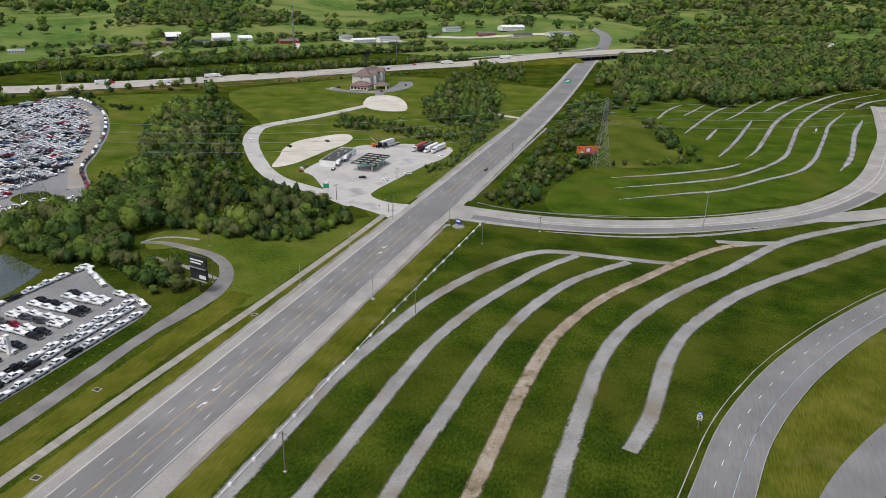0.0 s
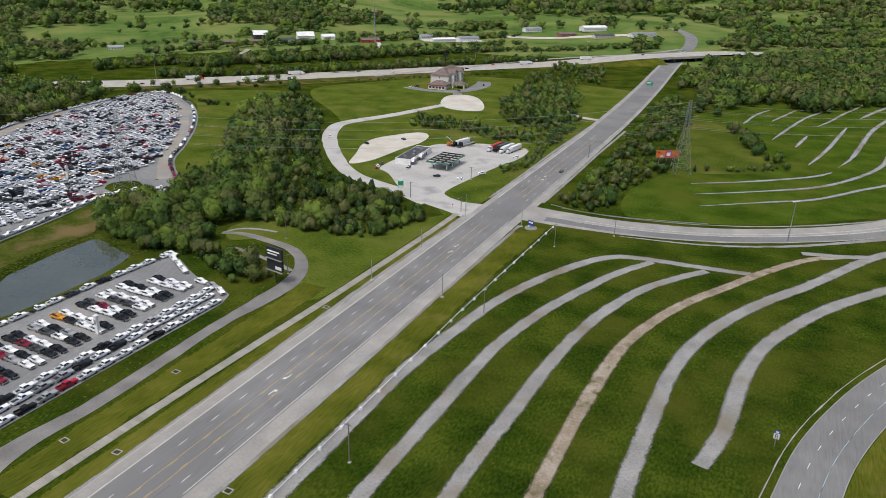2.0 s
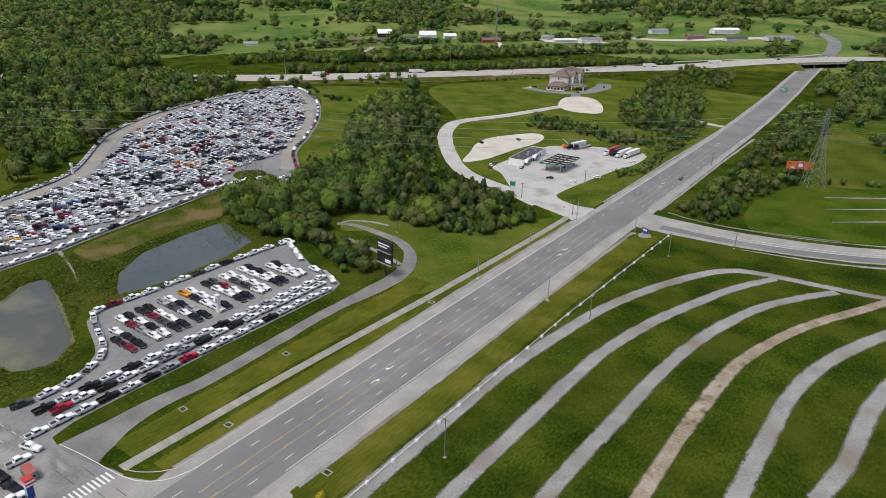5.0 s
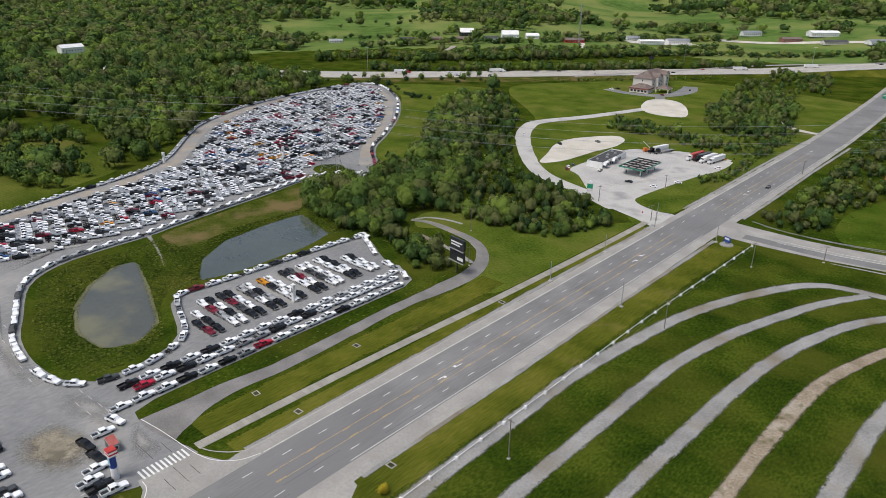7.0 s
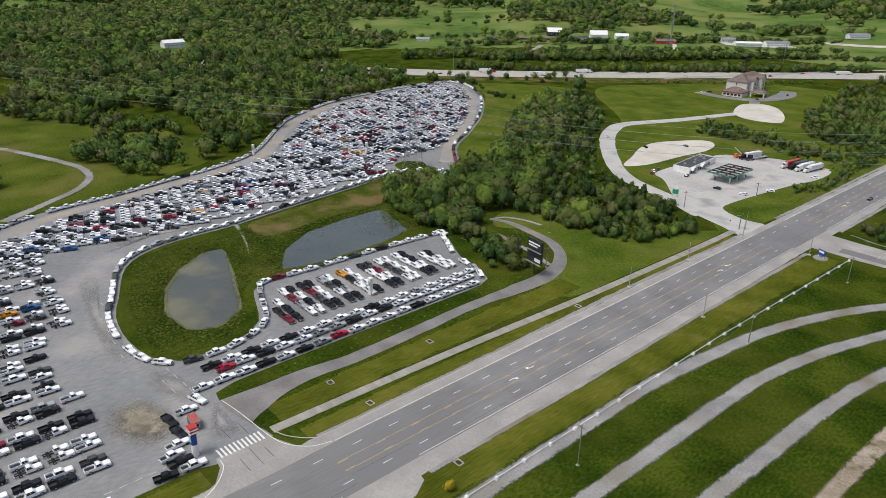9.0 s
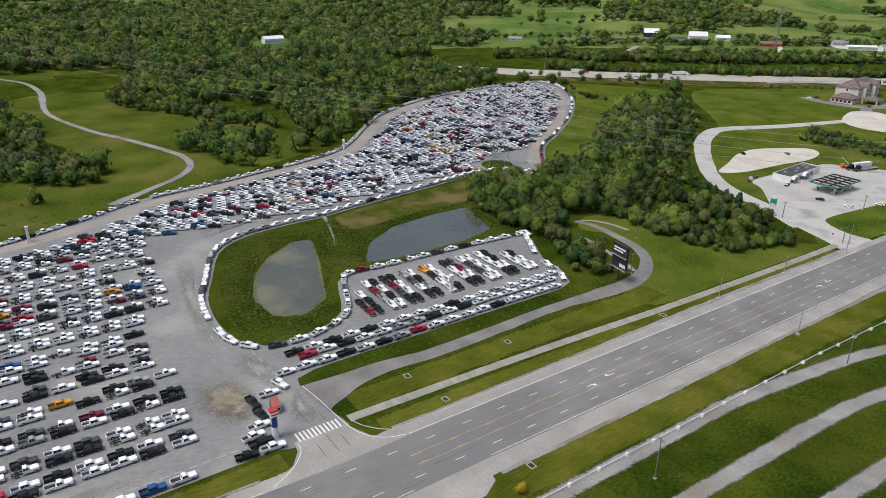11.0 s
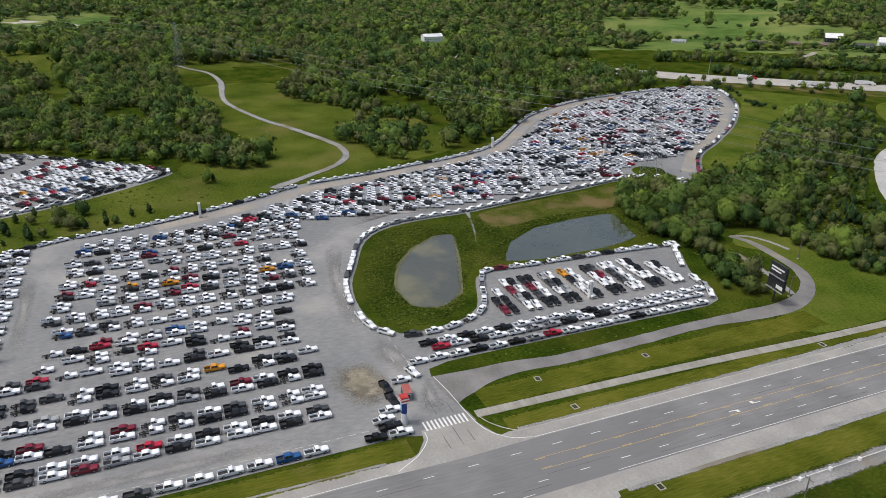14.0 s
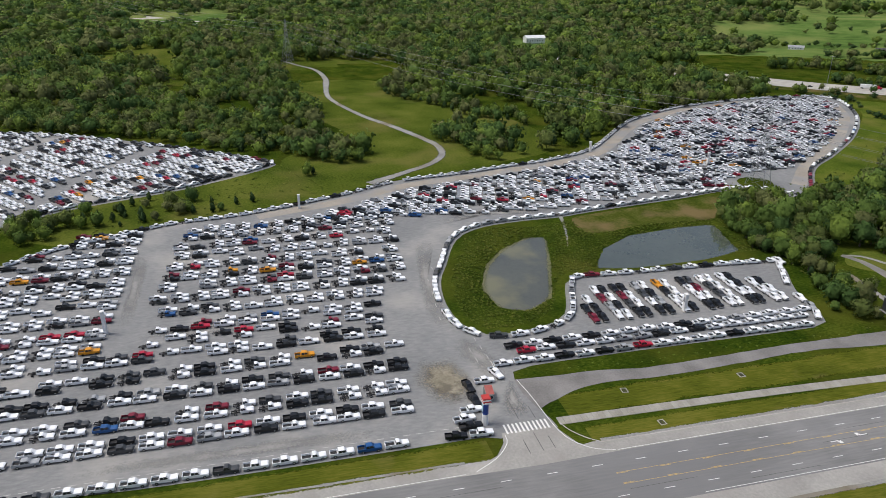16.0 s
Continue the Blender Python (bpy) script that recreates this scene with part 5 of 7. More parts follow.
bush = thing("flowering_shrub", -100, 93.5, "round shrub covered in yellow blossom", "shrub", z=0)
b_v, b_f, b_n = NEAR[2]
blossom = part("blossom", ((b_v * 1.5).tolist(), b_f.tolist()), "yellow_leaf", bush)
part("stem", tube((0, 0, -0.1), (0, 0, 1.2), 0.12, 0.06, 6), "bark", bush)
weeds = bulk("weeds", np.concatenate(wv), np.concatenate(wf), ["weed"], np.zeros(sum(len(q) for q in wf)), np.ones(sum(len(q) for q in wf)))
weeds.data.normals_split_custom_set_from_vertices(np.concatenate(wn_))
tagged(weeds, "tall green weeds and scrub round ponds and banks", "weeds", kind="stuff")


# ---- paint on the roads ----
def flat_quad(x0, x1, y0, y1, z):
    return [(x0, y0, z), (x1, y0, z), (x1, y1, z), (x0, y1, z)], [(0, 1, 2, 3)]


ZP = 0.125
dash_data = None
for x in (-130.0, -118.6):
    for y in np.arange(-60, 470, 12.19):
        if 318 < y + 1.5 < 352 and x > -125:
            continue
        if dash_data is None:
            ob = part("lane_dash", flat_quad(-0.09, 0.09, 0, 3.05, 0), "white_line", road)
            dash_data = ob.data
        else:
            ob = new("lane_dash", dash_data)
            ob.parent = road
        ob.location = (x, y + (0.6 if x > -125 else -1.0), ZP)
for name, x, w, spans, mat in (
        ("edge_line", -134.5, 0.16, ((-200, 46), (78, 318), (352, 560)), "white_line"), ("edge_line", -115.1, 0.16, ((-200, 72), (96, 318), (354, 560)), "white_line"),
        ("centre_line", -126.4, 0.12, ((-160, 20), (78, 312), (360, 520)), "yellow_line"), ("centre_line", -122.3, 0.12, ((-160, 20), (78, 312), (360, 520)), "yellow_line")):
    for y0, y1 in spans:
        v, f = flat_quad(x - w / 2, x + w / 2, y0, y1, ZP)
        part(name, (v, f), mat, road)
        if mat == "yellow_line":  # the broken line beside it
            off = 0.3 if x < -124 else -0.3
            part("broken_line", joined(*[flat_quad(x + off - 0.08, x + off + 0.08, y, y + 3.05, ZP) for y in np.arange(y0, y1 - 3, 12.19)]), mat, road)


def turn_arrow(x, y, turn, flip=1):
    """A turn arrow: shaft, bend and head in one mesh."""
    s = [(-0.12, -1.6), (0.12, -1.6), (0.12, 0.2), (0.5, 0.5), (0.75, 0.35), (0.9, 1.4), (-0.2, 1.25), (0.15, 0.85), (-0.12, 0.5)]
    ob = part("turn_arrow", ([(flip * a * 1.25, b * 1.1, 0) for a, b in s], [tuple(range(len(s)))[:: flip]]), "white_line", road)
    ob.matrix_basis = pose(x, y, ZP, 0, 0, turn)


for x, y, t in ((-124.0, 141.4, 0), (-124.7, 150.2, 180), (-124.3, 268, 0), (-124.4, 276, 180), (-124.3, 398, 0), (-124.3, 406, 180), (-126, 520, 0), (-126, 530, 180)):
    turn_arrow(x, y, t)
# narrow seams of darker sealing
rng_seam = random.Random(3)
for _ in range(26):
    y, x = rng_seam.uniform(-40, 420), rng_seam.choice((-133.2, -128.2, -124.4, -120.4, -116.8))
    part("tar_seam", flat_quad(x, x + 0.1, y, y + rng_seam.uniform(6, 22), 0.118), "tar", road)
# ring road paint
p_ring = spline(RING, 0.5)
s_ring = np.r_[0, np.cumsum(np.linalg.norm(np.diff(p_ring, axis=0), axis=1))]


def along_ring(s, off):
    x, y = np.interp(s, s_ring, p_ring[:, 0]), np.interp(s, s_ring, p_ring[:, 1])
    dx, dy = np.interp(s + 1, s_ring, p_ring[:, 0]) - x, np.interp(s + 1, s_ring, p_ring[:, 1]) - y
    n = math.hypot(dx, dy)
    return x + dy / n * off, y - dx / n * off


def ring_piece(name, s0, s1, off, w, mat, step=2.0):
    ss = np.linspace(s0, s1, max(2, int((s1 - s0) / step) + 1))
    v = [(*along_ring(s, off + e), 0.105) for s in ss for e in (-w / 2, w / 2)]
    part(name, (v, [(2 * i, 2 * i + 1, 2 * i + 3, 2 * i + 2) for i in range(len(ss) - 1)]), mat, ring)


M["blue_line"] = material("pale_blue_line", [(0.35, 0.52, 0.62), (0.42, 0.60, 0.70)], 0.4, 3.0, 0.7)
for s in np.arange(60, 360, 9.8):
    ring_piece("lane_dash", s, s + 2.8, -2.4, 0.16, "white_line")
    ring_piece("lane_dash", s + 1, s + 5.2, 2.4, 0.2, "white_line")
ring_piece("guide_line", 55, 360, 2.4, 0.14, "blue_line", 1.5)
for off in (-7.2, 7.2):
    ss = np.arange(55, 360, 1.5)
    prof = ((-0.1, 0.0), (-0.1, 0.2), (0.15, 0.2), (0.15, 0.0))
    v = [(*along_ring(s, off + a), 0.05 + z) for s in ss for a, z in prof]
    f = [(4 * i + j, 4 * i + j + 1, 4 * i + j + 5, 4 * i + j + 4) for i in range(len(ss) - 1) for j in range(3)]
    tagged(part("kerb", (v, f), "walk"), "low worn concrete kerb along the access road", "kerb", kind="structure")
strip("footpath", [along_ring(s, -9.4) for s in np.arange(50, 350, 12)], 0.3, 0.035, "walk", step=3, ragged=0.1, label="narrow worn path beside a kerb", category="path")
# side road paint
for off in (-1.4, 1.6):
    line = spline(SIDE_MID[2:], 3)
    t = np.gradient(line, axis=0)
    n = np.stack([-t[:, 1], t[:, 0]], 1) / np.linalg.norm(t, axis=1, keepdims=True)
    strip("lane_line", (line + n * off)[::4], 0.2, 0.13, "white_line", step=3, parent=side)
strip("gravel_margin", [(-60, 325.5), (-22, 334), (13, 351), (50, 380), (84, 412), (120, 446)], [1.5, 3, 4, 6, 8], 0.06, "gravel", step=2, ragged=0.5, label="broken gravel margin of the side road", category="margin")
strip("gravel_margin", [(-98, 352.5), (-66, 353), (-26, 363), (13, 382), (60, 419), (90, 460), (117, 515)], [1.2, 1.5, 2, 2.5, 3, 3], 0.06, "gravel", step=2, ragged=0.4, label="gravel margin of the side road", category="margin", seed=12)

# ---- the lot's entrance: concrete apron, crosswalk, painted lines ----
apron = area("entrance_apron", [(-148, 70), (-144, 71.5), (-139.5, 73.5), (-136, 78), (-134, 84), (-133.5, 62), (-134, 40), (-136.5, 45), (-139.5, 51), (-144, 54.2), (-148, 55)], 0.13, "shoulder", smooth=False, label="pale concrete entrance apron with tar seams", category="apron")
for i, y in enumerate(np.arange(56.3, 69.4, 1.2)):
    part("crosswalk_bar", flat_quad(-151.3, -147.3, y, y + 0.55, 0.15), "white_line", apron)
for name, line, mat in (("edge_line", [(-171.5, 67.6), (-162, 68.9), (-147.5, 70.2), (-141, 72.2), (-136.5, 76.5), (-134.6, 82)], "white_line"), ("edge_line", [(-147.1, 55.6), (-143.6, 55), (-138.8, 50.8), (-134.8, 44)], "white_line")):
    strip(name, line, 0.2, 0.155, mat, step=1.0, parent=apron)
for x0, x1, y in ((-146.3, -138.4, 63.4), (-163, -153, 61.5), (-158, -152, 66.2), (-144, -138, 59.6), (-144, -139, 66.8)):
    part("tar_seam", flat_quad(x0, x1, y, y + 0.16, 0.152), "tar", apron)


def blotch(name, outline, lift, mat, label, category):
    """A thin stain that frays towards its outline."""
    p = spline(outline, 1.5, True)
    c = p.mean(0)
    rings = (0.15, 0.4, 0.6, 0.8, 1.0)
    v = [(*c, lift), *[(*(c + (q - c) * r), lift) for r in rings for q in p]]
    m = len(p)
    f = [(0, 1 + k, 1 + (k + 1) % m) for k in range(m)]
    f += [(1 + r * m + k, 1 + r * m + m + k, 1 + r * m + m + (k + 1) % m, 1 + r * m + (k + 1) % m) for r in range(len(rings) - 1) for k in range(m)]
    ob = part(name, (v, f), mat)
    uv = ob.data.uv_layers.new(name="UVMap")
    loop_v = np.zeros(len(ob.data.loops), np.int32)
    ob.data.loops.foreach_get("vertex_index", loop_v)
    worn = np.array([0.0, *[r for r in rings for _ in p]])
    uv.data.foreach_set("uv", np.column_stack([worn[loop_v], np.zeros(len(loop_v))]).astype(np.float32).ravel())
    tagged(ob, label, category, kind="structure")


blotch("stain", [(-190, 41), (-190, 52), (-184, 54), (-177, 57), (-171, 55), (-164, 54), (-160, 48), (-162, 42), (-168, 38), (-176, 36), (-184, 37)], 0.085, "stain", "khaki dusty stain on the asphalt", "stain")
for outline in ([(-182, 54), (-170, 62), (-176, 68), (-190, 66), (-205, 58), (-195, 52)], [(-160, 58), (-152, 58), (-152, 66), (-166, 67), (-176, 66)], [(-230, 50), (-205, 48), (-196, 55), (-215, 58), (-250, 58), (-290, 70), (-296, 62), (-262, 54)],
                [(-300, 66), (-312, 90), (-306, 130), (-318, 150), (-324, 110), (-318, 74)], [(-155, -60), (-153, 20), (-157, 36), (-160, 10), (-160, -50)], [(-224, -56), (-220, -20), (-224, 10), (-230, -30)], [(-300, -52), (-260, -50), (-225, -50), (-225, -56), (-265, -57), (-305, -60)]):
    blotch("dust_patch", outline, 0.075, "dust", "pale dusty wear on the lot's asphalt", "dust")
lot_lines = tagged(new("lot_lines"), "faded dashed lines on the lot's asphalt", "road marking", kind="structure")
for x, y in ((-193, 58.5), (-199, 62), (-193.5, 62.4), (-187.7, 62.8), (-183.7, 63), (-186.4, 58.9), (-205, 60), (-216, 54), (-226, 55), (-236, 56), (-247, 57), (-258, 61)):
    part("dash", flat_quad(x, x + 2.6, y, y + 0.18, 0.1), "faint_line", lot_lines)
for y in np.arange(-90, 44, 3.6):
    part("dash", flat_quad(-153.2, -153.0, y, y + 2.0, 0.1), "faint_line", lot_lines)
area("driveway_apron", [(-113.5, 60), (-113.5, 90), (-112, 92), (-107, 91), (-104, 86), (-103, 74), (-103, 50)], 0.12, "shoulder", smooth=False, label="pale concrete driveway apron by the road", category="apron")

# ---- sidewalk: single slabs ----
walk_line = spline([(-149.5, 72), (-149.0, 100), (-148.3, 130), (-147.2, 160), (-145.4, 200), (-144.4, 240), (-143.6, 280), (-143.4, 317)], 0.5)
s_walk = np.r_[0, np.cumsum(np.linalg.norm(np.diff(walk_line, axis=0), axis=1))]
sidewalk = tagged(new("sidewalk"), "pale concrete sidewalk of square slabs beside the road", "sidewalk", kind="structure")
slab_mesh = None
for s in np.arange(0, s_walk[-1] - 1.7, 1.75):
    a = np.array([np.interp(s + e, s_walk, walk_line[:, k]) for e in (0, 1.72) for k in (0, 1)])
    turn = math.degrees(math.atan2(-(a[2] - a[0]), a[3] - a[1]))
    if slab_mesh is None:
        ob = part("slab", boxes((-1.65, 1.65, 0, 1.71, -0.1, 0.1, 0.02, 0.02)), "walk", sidewalk)
        slab_mesh = ob.data
    else:
        ob = new("slab", slab_mesh)
        ob.parent = sidewalk
    ob.matrix_basis = pose(a[0] + random.gauss(0, 0.02), a[1], 0.01 + random.uniform(-0.012, 0.012), random.gauss(0, 0.3), 0, turn)

# kerb round the verge by the entrance
strip("kerb", [(-138.6, 79.5), (-141, 76.5), (-145, 73.5), (-149, 72)], 0.35, 0.2, "concrete", step=1, label="rounded concrete kerb", category="kerb")
strip("kerb", [(-138.4, 79.5), (-138.2, 150), (-138.0, 230), (-137.8, 318)], 0.3, 0.16, "concrete", step=4, label="low concrete kerb", category="kerb")


# ---- storm drains ----
def storm_drain(x, y, turn):
    t = thing("storm_drain", x, y, "square concrete storm drain inlet set in grass", "drain", turn, "storm drains")
    part("concrete_rim", boxes((-1.15, 1.15, -0.95, -0.75, -0.3, 0.2), (-1.15, 1.15, 0.75, 0.95, -0.3, 0.2), (-1.15, -0.95, -0.75, 0.75, -0.3, 0.2), (0.95, 1.15, -0.75, 0.75, -0.3, 0.2)), "concrete", t)
    part("grate", boxes(*[(-0.95, 0.95, y0, y0 + 0.08, 0.05, 0.1) for y0 in np.arange(-0.7, 0.7, 0.2)], (-0.95, 0.95, -0.75, 0.75, -0.25, -0.2)), "black", t)


for x, y, a in ((-142.3, 100, 4), (-158.8, 97, -6), (-106.2, 102, 2), (-158, 136.3, 0), (-142, 196, 3)):
    storm_drain(x, y, a)


# ---- buildings ----
def gable(w, d, z0, z1, over=0.4):
    """A gabled roof over a w by d plan, ridge along y, with thickness."""
    x, y = w / 2 + over, d / 2 + over
    v = [(-x, -y, z0), (x, -y, z0), (0, -y, z1), (-x, y, z0), (x, y, z0), (0, y, z1)]
    v += [(a, b, c - 0.25) for a, b, c in v]
    f = [(0, 2, 5, 3), (1, 4, 5, 2), (6, 9, 11, 8), (7, 8, 11, 10), (0, 3, 9, 6), (1, 7, 10, 4), (0, 6, 8, 2), (2, 8, 7, 1), (3, 5, 11, 9), (5, 4, 10, 11)]
    return v, f


def hip(x0, x1, y0, y1, z0, z1, inset):
    return boxes((x0, x1, y0, y1, z0, z1, min(inset, (x1 - x0) / 2 - 0.05), min(inset, (y1 - y0) / 2 - 0.05)))


def gable_walls(w, d, z0, z1):
    x, y = w / 2, d / 2
    v = [(-x, -y, 0), (x, -y, 0), (x, y, 0), (-x, y, 0), (-x, -y, z0), (x, -y, z0), (x, y, z0), (-x, y, z0), (0, -y, z1 - 0.3), (0, y, z1 - 0.3)]
    return v, [(0, 1, 5, 8, 4), (2, 3, 7, 9, 6), (1, 2, 6, 5), (3, 0, 4, 7)]


def windows_on(parent, spots, axis, at, w, h, mat="glass", frame_mat="white"):
    """Window panes with frames, proud of a wall; axis: the wall's normal, 'x+', 'x-', 'y+' or 'y-'."""
    s = 1 if axis[1] == "+" else -1
    for u, z in spots:
        def slab(du, dz, o0, o1):
            lo, hi = sorted((at + s * o0, at + s * o1))
            return (lo, hi, u - du, u + du, z - dz, z + dz) if axis[0] == "x" else (u - du, u + du, lo, hi, z - dz, z + dz)
        win = part("window", boxes(slab(w / 2 + 0.1, h / 2 + 0.1, -0.05, 0.06)), frame_mat, parent)
        part("pane", boxes(slab(w / 2, h / 2, 0.0, 0.1)), mat, win)


# hotel on the rise
hotel = thing("hotel", -332, 698, "three-storey cream hotel with a brown gabled roof", "hotel", 6)
part("wall", boxes((-10, 10, -24, 24, 0, 10.6)), "cream", hotel)
part("roof", hip(-10.8, 10.8, -24.8, 24.8, 10.6, 16.6, 9.5), "roof", hotel, "brown shingle roof")
for y in (-12, 10):
    dorm = part("gable_front", moved(gable_walls(9, 8, 11.5, 15.5), Matrix.Translation((9.5, y, 0)) @ Matrix.Rotation(math.pi / 2, 4, "Z")), "cream", hotel, "projecting cream gable")
    part("gable_roof", moved(gable(9, 9, 11.6, 15.8, 0.5), Matrix.Translation((9.2, y, 0)) @ Matrix.Rotation(math.pi / 2, 4, "Z")), "roof", hotel)
windows_on(hotel, [(y, z) for z in (2.0, 5.2, 8.4) for y in (-19, -6.5, -3, 0.5, 4, 16, 19)], "x+", 10, 1.5, 1.7)
windows_on(hotel, [(y, z) for z in (2.0, 5.2, 8.4) for y in (-12, 10)], "x+", 13.6, 2.0, 1.8)
windows_on(hotel, [(x, z) for z in (5.2, 8.4) for x in (0,)], "y-", -24, 1.2, 1.8)
wing = part("lobby_wing", boxes((-4, 15, -47, -32, 0, 3.6)), "cream", hotel)
part("wing_fascia", boxes((-4.6, 15.6, -47.6, -31.4, 3.5, 4.5)), "maroon", hotel, "maroon fascia")
part("wing_roof", hip(-4.6, 15.6, -47.6, -31.4, 4.5, 8.2, 7.2), "roof", hotel)
windows_on(hotel, [(x, 1.9) for x in (-1.5, 2, 5.5, 9, 12.5)], "y-", -47, 2.2, 1.7, frame_mat="maroon")
part("entrance_canopy", hip(17, 31, -34, -21, 4.2, 6.6, 5.0), "roof", hotel)
part("canopy_beam", boxes((17.3, 30.7, -33.7, -21.3, 3.6, 4.2)), "cream", hotel)
for x in (18, 30):
    for y in (-33, -22):
        part("canopy_column", boxes((x - 0.5, x + 0.5, y - 0.5, y + 0.5, 0, 3.7)), "cream", hotel)

# gas station shop
shop = thing("gas_station_shop", -215.5, 404, "low white gas station shop with a grey flat roof", "shop", 5)
shop.matrix_basis = shop.matrix_basis @ Matrix.Diagonal((0.78, 0.92, 0.82, 1))
part("wall", boxes((-6.8, 6.8, -20, 20, 0, 4.2)), "white", shop)
part("roof", boxes((-6.4, 6.4, -19.6, 19.6, 4.2, 4.35)), "dark_roof", shop, "dark grey flat roof")
for x0, x1, y0, y1 in ((-6.8, -6.5, -20, 20), (6.5, 6.8, -20, 20), (-6.5, 6.5, -20, -19.7), (-6.5, 6.5, 19.7, 20)):
    part("parapet", boxes((x0, x1, y0, y1, 4.2, 4.9)), "white", shop)
for x, y in ((-2, -12), (2, -4), (-1, 3), (2, 10), (-3, 14)):
    part("roof_unit", boxes((x - 1, x + 1, y - 0.9, y + 0.9, 4.35, 5.3, 0.08, 0.08)), "steel", shop)
for y in (-16, -2):
    arch = part("checkered_awning", boxes((6.8, 9.6, y - 3.2, y + 3.2, 2.9, 4.9, 0.2, 1.1)), "white", shop, "white awning with black checks")
    for i in range(5):
        for j in range(2):
            part("black_check", boxes((9.45 - 0.15 * j, 9.66 - 0.15 * j, y - 2.4 + i + 0.5 * j, y - 1.9 + i + 0.5 * j, 3.0 + 0.75 * j, 3.7 + 0.75 * j)), "black", arch)
windows_on(shop, [(y, 1.7) for y in (-17, -13.5, -10, -6.5, 2.5, 6, 9.5)], "x+", 6.8, 2.6, 2.2, frame_mat="steel")
part("door", boxes((6.8, 6.92, -4.2, -2.0, 0.05, 2.4)), "glass", shop)

canopy = thing("pump_canopy", -188.8, 397.2, "stripped teal pump canopy with open roof panels", "canopy", 1)
for x in (-7.9, 7.6):
    part("fascia", boxes((x, x + 0.3, -13, 13, 4.5, 5.2)), "teal", canopy)
for y in (-13, 12.7):
    part("fascia", boxes((-7.6, 7.6, y, y + 0.3, 4.5, 5.2)), "teal", canopy)
for i in range(6):
    part("roof_beam", boxes((-7.6, 7.6, -12.6 + 5.04 * i - 0.25, -12.6 + 5.04 * i + 0.25, 4.7, 5.35)), "black", canopy)
for x in (-2.6, 2.6):
    part("roof_beam", boxes((x - 0.25, x + 0.25, -12.6, 12.6, 4.72, 5.3)), "black", canopy)
for i in range(5):
    for j in range(3):
        part("roof_panel", boxes((-7.2 + 5.1 * j, -3.0 + 5.1 * j, -12.0 + 5.04 * i, -8.0 + 5.04 * i, 4.55, 4.75)), "shoulder" if (i + j) % 4 else "concrete", canopy)
for x in (-5, 5):
    for y in (-9, 0, 9):
        part("column", boxes((x - 0.3, x + 0.3, y - 0.3, y + 0.3, 0, 4.6)), "white", canopy)
        part("pump", boxes((x - 0.45, x + 0.45, y + 0.8, y + 1.6, 0, 1.7, 0.04, 0.04)), "teal", canopy)


# trucks and cars at the station and on the highway
def semi(x, y, turn, trailer="white", cab="white", z=None, flat=False, word="white"):
    t = thing("semi_truck", x, y, f"{word} semi truck with a long {'flatbed' if flat else 'box'} trailer", "semi truck", turn, "semi trucks", z=z)
    if flat:
        part("trailer", boxes((-1.25, 1.25, -9.5, 4, 1.1, 1.35)), "grey_panel", t)
    else:
        part("trailer", boxes((-1.28, 1.28, -9.5, 4, 1.1, 4.0)), trailer, t)
    part("cab", joined(boxes((-1.2, 1.2, 4.6, 7.0, 0.7, 3.5, 0.1, 0.25)), boxes((-1.0, 1.0, 7.0, 9.0, 0.7, 2.1, 0.12, 0.1))), cab, t)
    part("windshield", boxes((-1.0, 1.0, 6.82, 6.98, 2.2, 3.05)), "glass", t)
    for wy in (-8.3, -7.1, 3.4, 4.7, 8.0):
        for s in (-1, 1):
            part("wheel", tube((s * 0.85, wy, 0.5), (s * 1.25, wy, 0.5), 0.5, None, 10), "rubber", t)


def car(x, y, turn, paint, word, z=None):
    t = thing("car", x, y, f"{word} car on pale pavement", "car", turn, "cars", z=z)
    part("body", joined(boxes((-0.9, 0.9, -2.3, 2.3, 0.3, 0.85, 0.06, 0.1)), boxes((-0.82, 0.82, -1.9, 1.1, 0.83, 1.42, 0.16, 0.55))), "paint_" + paint, t)
    part("windshield", on_face([(-0.82, 1.1, 0.83), (0.82, 1.1, 0.83), (0.66, 0.55, 1.42), (-0.66, 0.55, 1.42)][::-1], 0.05, 0.95, 0.1, 0.9), "glass", t)
    part("rear_window", on_face([(0.82, -1.9, 0.83), (-0.82, -1.9, 0.83), (-0.66, -1.35, 1.42), (0.66, -1.35, 1.42)][::-1], 0.05, 0.95, 0.1, 0.9), "glass", t)
    for s in (-1, 1):
        part("side_window", on_face([(s * 0.82, -1.7, 0.86), (s * 0.82, 0.95, 0.86), (s * 0.66, 0.45, 1.4), (s * 0.66, -1.25, 1.4)][::s], 0.06, 0.94, 0.1, 0.9), "glass", t)
        for wy in (-1.45, 1.4):
            part("wheel", tube((s * 0.66, wy, 0.33), (s * 0.92, wy, 0.33), 0.33, None, 10), "rubber", t)


for x, y, a, tr, cb, flat, w in ((-177, 452, 172, "red", "white", False, "white and red"), (-172.5, 453, 172, "paint_charcoal", "paint_black", False, "dark"), (-168.3, 452, 172, "white", "white", False, "white"), (-163.5, 453.5, 172, "white", "white", False, "white"), (-199, 452, 165, "paint_black", "paint_black", True, "black"), (-203, 451, 165, "white", "paint_black", False, "black and white")):
    semi(x, y, a, tr, cb, 0.08, flat, w)
crane = thing("crane_truck", -208, 447, "orange crane truck with a raised white boom", "crane truck", 150, z=0.08)
part("body", joined(boxes((-1.2, 1.2, -3.6, 3.6, 0.6, 1.6)), boxes((-1.1, 1.1, 1.6, 3.5, 1.6, 2.8, 0.1, 0.2))), "orange", crane)
